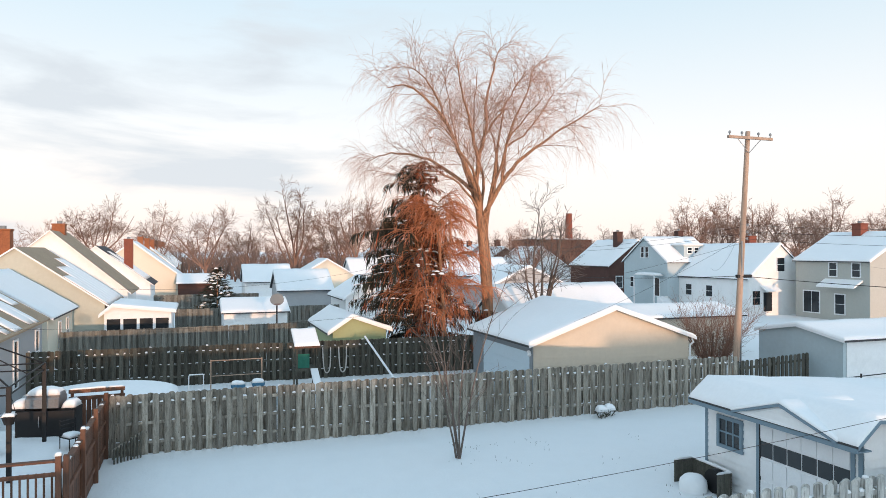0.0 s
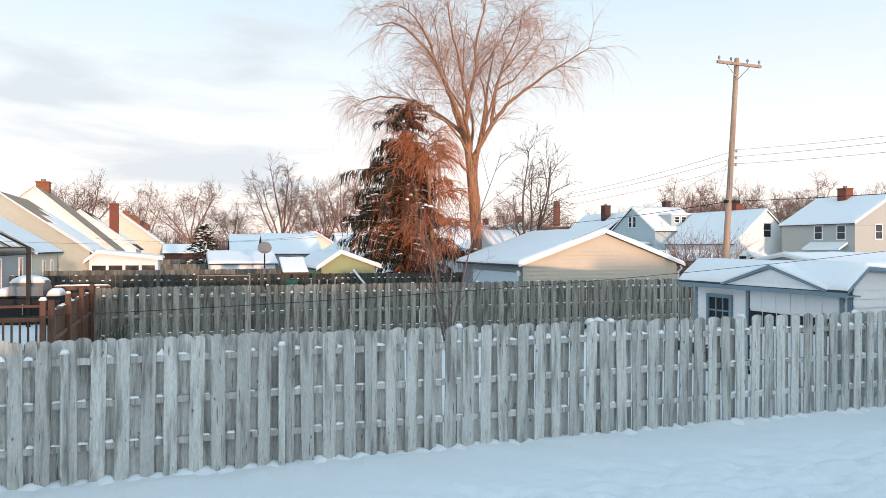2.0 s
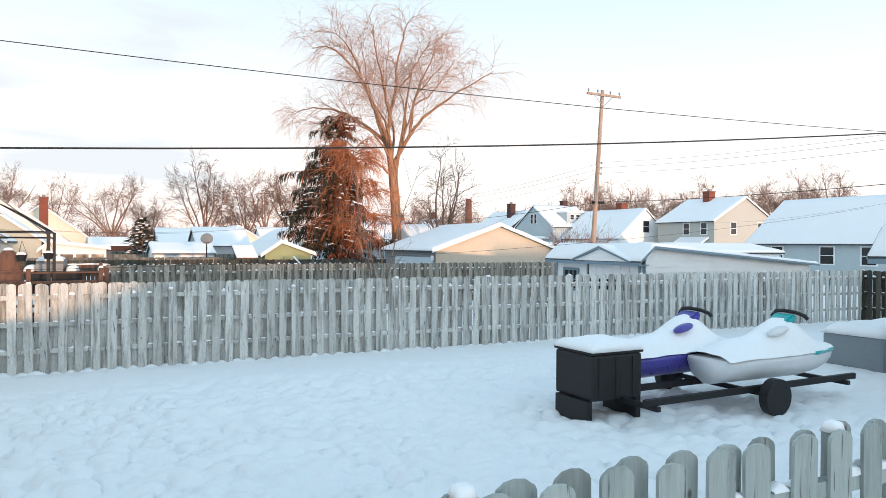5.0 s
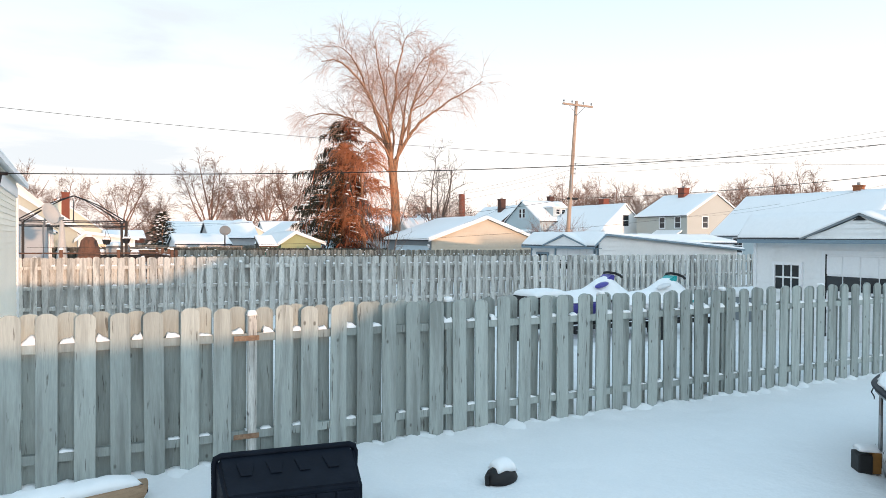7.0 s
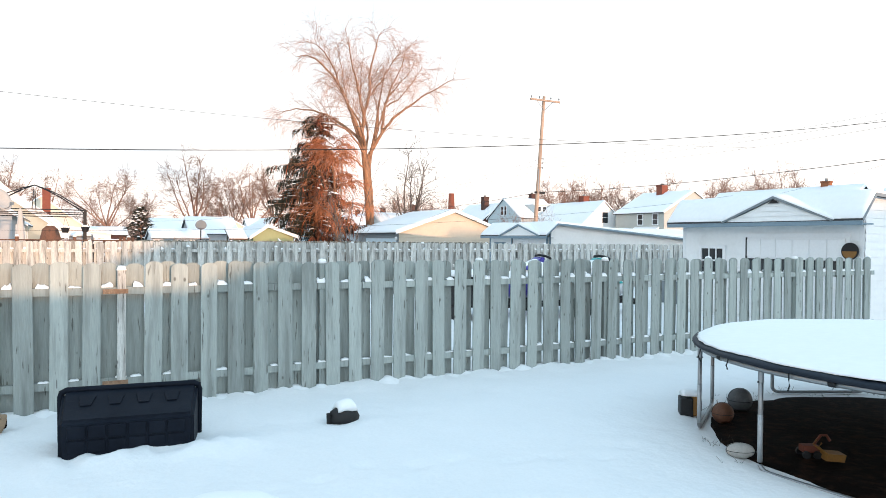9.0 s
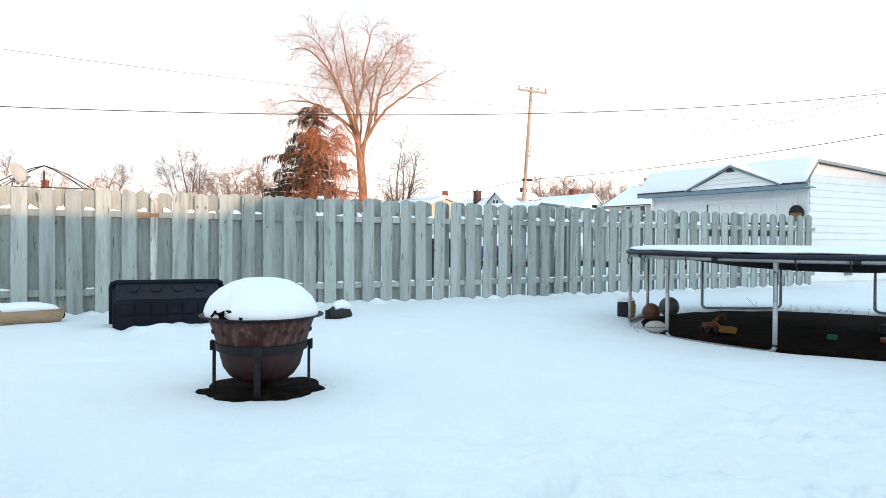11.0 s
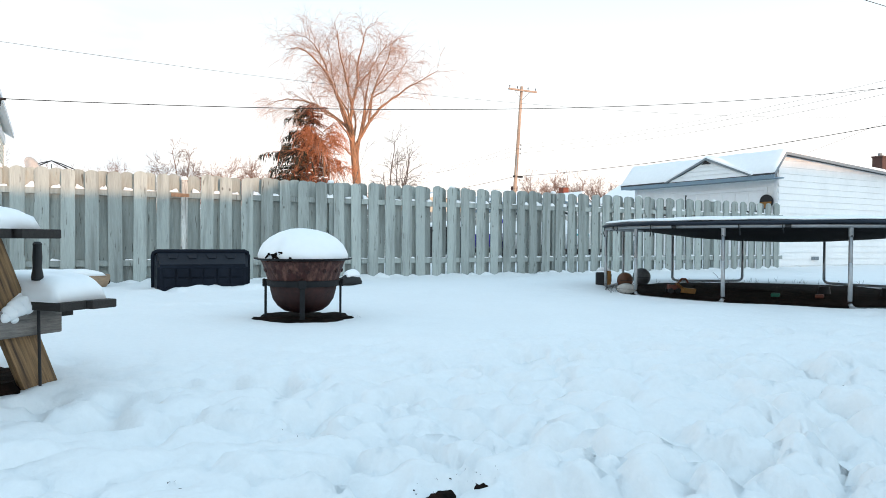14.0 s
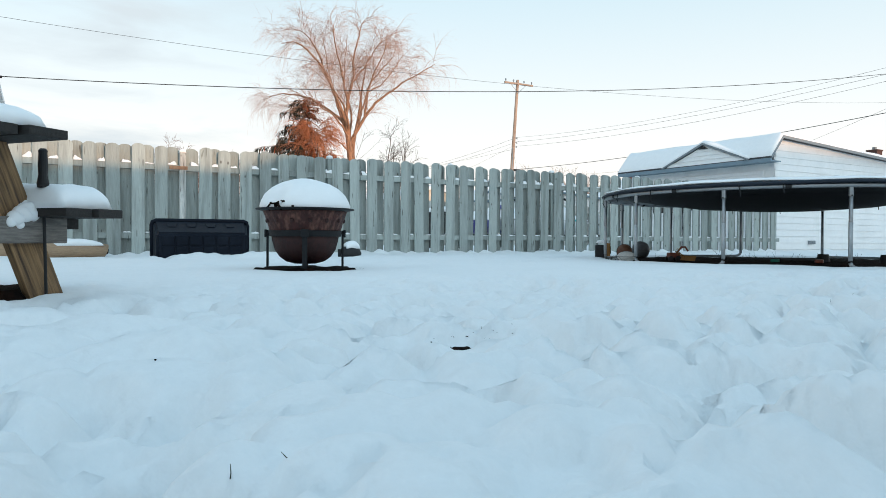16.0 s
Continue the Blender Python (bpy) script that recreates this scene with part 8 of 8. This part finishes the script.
for x in (-0.22, 0.22):
    for y in (-0.22, 0.22):
        bm = bmesh.new()
        rod(bm, (x, y, 0), (x, y, 0.42 if y < 0 else 0.86), 0.014, seg=6)
        part("leg", bm, BLACK_STEEL, chair)
bm = bmesh.new()
box(bm, -0.24, 0.24, -0.24, 0.24, 0.40, 0.43, 0.01)
part("seat", bm, BLACK_STEEL, chair)
bm = bmesh.new()
for k in range(4):
    rod(bm, (-0.22, 0.22, 0.5 + k * 0.11), (0.22, 0.22, 0.5 + k * 0.11), 0.010, seg=6)
part("backrest", bm, BLACK_STEEL, chair)
bm = bmesh.new()
snow_blob(bm, -0.22, 0.22, -0.22, 0.2, 0.43, 0.1, 8, 8, seed=2)
part("snow", bm, SNOW_ROOF, chair, smooth=True)
dish = thing("satellite_dish", (-6.72, 12.7, 0), "pale satellite dish on a thin post", "satellite dish", turn=52)
bm = bmesh.new()
lathe(bm, [(0.0, 0.0), (0.15, 0.015), (0.27, 0.05), (0.36, 0.10), (0.365, 0.085), (0.27, 0.03), (0.0, -0.02)], 28)
bmesh.ops.transform(bm, matrix=Matrix.Translation((0.05, -0.15, 3.08)) @ pose(0, 0, 0, 68, 0, 0), verts=bm.verts)
part("reflector", bm, CANVAS, dish, smooth=True)
bm = bmesh.new()
pipe(bm, [(0.05, 0.05, -0.1), (0.05, 0.05, 2.7), (0.05, 0.0, 2.95), (0.05, -0.1, 3.06)], 0.028, 8)
part("mast", bm, STEEL, dish)
bm = bmesh.new()
pipe(bm, [(0.05, -0.12, 2.8), (0.05, -0.45, 2.86), (0.05, -0.55, 2.98)], 0.012, 6)
part("feed_arm", bm, STEEL, dish)
bm = bmesh.new()
box(bm, 0.01, 0.09, -0.62, -0.52, 2.95, 3.03, 0.01)
part("receiver", bm, GREY_TRIM, dish)

# ---- yard beyond the mossy fence: play hut and winter clutter ----
hut = thing("play_hut", (4.75, 31.6, 0), "timber play hut with a snowy roof and green flap", "playhouse")
hut.matrix_basis = Matrix.Translation((-0.17, 0, 0)) @ hut.matrix_basis @ Matrix.Diagonal((0.78, 1.0, 1.0, 1.0))
for x in (-0.55, 0.55):
    for y in (-0.5, 0.5):
        bm = bmesh.new()
        box(bm, x - 0.045, x + 0.045, y - 0.045, y + 0.045, -0.1, 2.0 if y < 0 else 2.45)
        part("post", bm, WOOD_D, hut)
bm = bmesh.new()
slab(bm, [(-0.7, 1.88), (0.7, 2.5), (0.7, 2.58), (-0.7, 1.96)], "x", -0.72, 0.72)
rf = part("roof", bm, CEDAR, hut)
bm = bmesh.new()
snow_roof(bm, [(-0.7, 1.962), (0.66, 2.565)], "x", -0.72, 0.72, 0.10, 2.0, 0.2)
part("snow", bm, SNOW_ROOF, rf, smooth=True)
bm = bmesh.new()
box(bm, -0.5, 0.15, -0.53, -0.5, 0.98, 1.6)
part("flap", bm, GREEN_CLOTH, hut, "green canvas flap")
bm = bmesh.new()
box(bm, -0.6, 0.6, -0.55, 0.55, 0.85, 0.95)
part("floor_board", bm, WOOD_D, hut)
bm = bmesh.new()
slab(bm, [(-0.55, 0.95), (-2.1, 0.1), (-2.1, 0.03), (-0.55, 0.88)], "x", 0.2, 0.62)
part("slide", bm, WHITE, hut, "white slide with snow")
bars = thing("tube_frame", (0.5, 28.0, 0), "dull steel tube frame standing behind the mossy fence", "tube frame")
for z in (1.38, 1.97):
    bm = bmesh.new()
    rod(bm, (-0.05, 0, z), (1.9, 0, z), 0.018, seg=6)
    part("bar", bm, POLE_WOOD, bars)
for x in (-0.02, 1.88):
    bm = bmesh.new()
    rod(bm, (x, 0.04, -0.1), (x, 0.04, 2.0), 0.022, seg=6)
    part("post", bm, POLE_WOOD, bars)
pool = thing("covered_pool", (-3.1, 27.6, 0), "round covered pool mounded with snow", "pool")
bm = bmesh.new()
lathe(bm, [(0.0, 1.06), (1.2, 1.06), (2.2, 1.04), (2.42, 1.0), (2.45, -0.05), (0.0, -0.05)], 40)
part("wall", bm, GREY_TRIM, pool, smooth=False)
bm = bmesh.new()
lathe(bm, [(2.43, 1.0), (2.38, 1.09), (2.0, 1.15), (1.0, 1.18), (0.0, 1.19)], 40, 0.02)
part("snow", bm, SNOW_ROOF, pool, smooth=True)
r = random.Random(95)
for i in range(7):
    x, y = 2.2 + r.uniform(-0.6, 1.2), 28.6 + r.uniform(-1, 1)
    c = thing("garden_toy", (x, y, 0), "snow-covered blue and grey garden toy", "toy", "garden toys", turn=r.uniform(0, 180))
    bm = bmesh.new()
    box(bm, -0.25, 0.25, -0.18, 0.18, -0.03, 0.35 + r.uniform(0, 0.25), 0.05)
    part("body", bm, (PALE_BLUE, GREY_TRIM, TEAL)[i % 3], c)
    bm = bmesh.new()
    snow_blob(bm, -0.27, 0.27, -0.2, 0.2, 0.5, 0.14, 8, 6, seed=i, power=3)
    part("snow", bm, SNOW_ROOF, c, smooth=True)
pl = thing("leaning_plank", (8.1, 30.0, 0), "white plank leaning against the dark fence", "plank")
bm = bmesh.new()
rod(bm, (0.45, -0.5, 0), (-0.3, 3.6, 1.95), 0.05, seg=8)
part("board", bm, WHITE, pl)
hoop = thing("basketball_hoop", (4.85, 46.0, 0), "basketball hoop with a pale round backboard", "basketball hoop")
bm = bmesh.new()
rod(bm, (0, 0, -0.1), (0, 0, 3.0), 0.05)
part("pole", bm, BLACK_STEEL, hoop)
bm = bmesh.new()
slab(bm, [(0.44 * math.cos(k) , 3.0 + (0.42 if math.sin(k) > 0 else 0.35) * math.sin(k)) for k in (2 * math.pi * i / 24 for i in range(24))], "y", -0.12, -0.08)
part("backboard", bm, GREY_TRIM, hoop)
bm = bmesh.new()
pipe(bm, [(0.23 * math.cos(k), -0.36 + 0.23 * math.sin(k), 2.75) for k in (2 * math.pi * i / 20 for i in range(20))], 0.012, 6, closed=True)
part("ring", bm, ORANGE, hoop)
# by the blue-trimmed garage
crate = thing("log_box", (12.55, 14.75, 0), "low weathered wooden bin with snow on its edge", "box")
for y0_, y1_, x0_, x1_ in ((-0.72, 0.72, 0.1, 0.14), (0.68, 0.72, -0.5, 0.095), (-0.72, -0.68, -0.3, 0.095)):
    bm = bmesh.new()
    box(bm, x0_, x1_, y0_, y1_, -0.05, 0.58, 0.008)
    w_ = part("side_board", bm, WOOD_D, crate)
    bm = bmesh.new()
    snow_blob(bm, x0_ - 0.02, x1_ + 0.02, y0_, y1_, 0.58, 0.06, 8, 14, seed=y0_)
    part("snow", bm, SNOW_ROOF, w_, smooth=True)
heap = thing("snow_heap", (12.05, 14.7, 0), "rounded heap of snow over a tyre", "snow heap")
bm = bmesh.new()
lathe(bm, [(0.34, -0.05), (0.36, 0.12), (0.33, 0.28), (0.22, 0.4), (0.0, 0.45)], 24, 0.04)
part("snow", bm, SNOW_ROOF, heap, smooth=True)
bm = bmesh.new()
rod(bm, (0.35, -0.3, 0.3), (0.55, -0.3, 0.3), 0.3, seg=24)
part("tyre", bm, BLACK_STEEL, heap)
for x, y in ((14.1, 22.2), (14.5, 22.3)):
    sp = sapling("snowy_plant", (x, y, 0), 0.6, 8, int(x * 10), GRASS, "small evergreen plant bowed under snow", "plant", 0.7, 3)
    bm = bmesh.new()
    snow_blob(bm, -0.22, 0.2, -0.15, 0.2, 0.25, 0.22, 10, 10, seed=x, power=2.2)
    part("snow", bm, SNOW_ROOF, sp, smooth=True)
for x in (5.72, 6.5):
    hose = thing("garden_hose", (x, 33.62, 0), "pale hose hung in a loop on the dark fence", "hose")
    bm = bmesh.new()
    pipe(bm, smooth_line([Vector(p) for p in ((0, 0, 1.5), (0.02, -0.02, 0.9), (0.08, -0.03, 0.4), (0.2, -0.04, 0.27), (0.32, -0.03, 0.42), (0.37, -0.02, 0.9), (0.38, 0, 1.5))], 4), 0.03, 6)
    part("coil", bm, CANVAS, hose, smooth=True)
gate = thing("lattice_panel", (-2.28, 22.15, 0), "low grey slatted panel leaning at the fence corner", "garden panel", turn=32)
for i in range(9):
    bm = bmesh.new()
    box(bm, i * 0.1 - 0.022, i * 0.1 + 0.022, -0.012, 0.012, -0.05, 0.42 + 0.045 * i, 0.003)
    part("slat", bm, WOOD_D, gate)
for za in (0.12, 0.36):
    bm = bmesh.new()
    slab(bm, [(-0.05, za), (0.86, za + 0.36), (0.86, za + 0.42), (-0.05, za + 0.06)], "y", 0.014, 0.04)
    part("rail", bm, WOOD_A, gate)
screen = thing("timber_screen", (-3.75, 24.35, -0.12), "brown slatted timber screen with a snowy top rail", "screen", turn=4)
for i in range(10):
    bm = bmesh.new()
    box(bm, i * 0.15, i * 0.15 + 0.13, -0.012, 0.012, 0.3, 1.72, 0.004)
    part("slat", bm, CEDAR, screen)
for za in (1.62, 1.84):
    bm = bmesh.new()
    box(bm, -0.05, 1.55, -0.06, -0.014, za, za + 0.12, 0.006)
    part("rail", bm, CEDAR, screen)
for xa in (0.0, 1.42):
    bm = bmesh.new()
    box(bm, xa, xa + 0.09, 0.014, 0.1, 0.0, 1.95, 0.006)
    part("post", bm, CEDAR, screen)
bm = bmesh.new()
snow_blob(bm, -0.05, 1.55, -0.07, -0.005, 1.96, 0.05, 20, 4, seed=4)
part("snow", bm, SNOW_ROOF, screen, smooth=True)
tarp = thing("tarp_bundle", (-5.35, 20.9, 0.74), "tall bundle wrapped in a dark brown tarp", "tarp")
bm = bmesh.new()
lathe(bm, [(0.0, -0.02), (0.42, -0.02), (0.46, 0.5), (0.40, 1.1), (0.3, 1.55), (0.12, 1.72), (0.0, 1.73)], 22, 0.14)
part("sheet", bm, CEDAR, tarp, smooth=True)
bm = bmesh.new()
snow_blob(bm, -0.14, 0.14, -0.14, 0.14, 1.7, 0.09, 8, 8, seed=3, power=2.4)
part("snow", bm, SNOW_ROOF, tarp, smooth=True)
goal = thing("soccer_goal", (-0.05, 27.5, 0), "small white tubular play goal behind the fence", "goal")
bm = bmesh.new()
pipe(bm, [(-0.26, 0, -0.1), (-0.26, 0, 1.5), (-0.24, 0, 1.56), (0.24, 0, 1.56), (0.26, 0, 1.5), (0.26, 0, -0.1)], 0.022, 8)
part("tube", bm, WHITE, goal)
for x, y, w in ((1.45, 27.4, 0.26), (2.2, 27.55, 0.24)):
    tub_ = thing("play_table", (x, y, 0), "blue plastic play table topped with snow", "play table")
    bm = bmesh.new()
    box(bm, -w, w, -0.2, 0.2, 1.02, 1.14, 0.03)
    top_ = part("top", bm, TEAL_PLASTIC, tub_)
    for sx in (-1, 1):
        bm = bmesh.new()
        box(bm, sx * (w - 0.09) - 0.05, sx * (w - 0.09) + 0.05, -0.15, 0.15, -0.05, 1.018, 0.01)
        part("leg", bm, TEAL_PLASTIC, tub_)
    bm = bmesh.new()
    snow_blob(bm, -w, w, -0.2, 0.2, 1.14, 0.12, 10, 8, seed=x, power=3)
    part("snow", bm, SNOW_ROOF, top_, smooth=True)
post_pair = thing("chain_fence", (24.6, 20.2, 0), "low black chain-link fence posts and rail", "fence")
for x in (0.0, 2.4):
    bm = bmesh.new()
    rod(bm, (x, 0, -0.1), (x, 0, 1.35), 0.035)
    part("post", bm, BLACK_STEEL, post_pair)
bm = bmesh.new()
rod(bm, (-2.0, 0, 1.2), (2.4, 0, 1.3), 0.022)
part("top_rail", bm, BLACK_STEEL, post_pair)
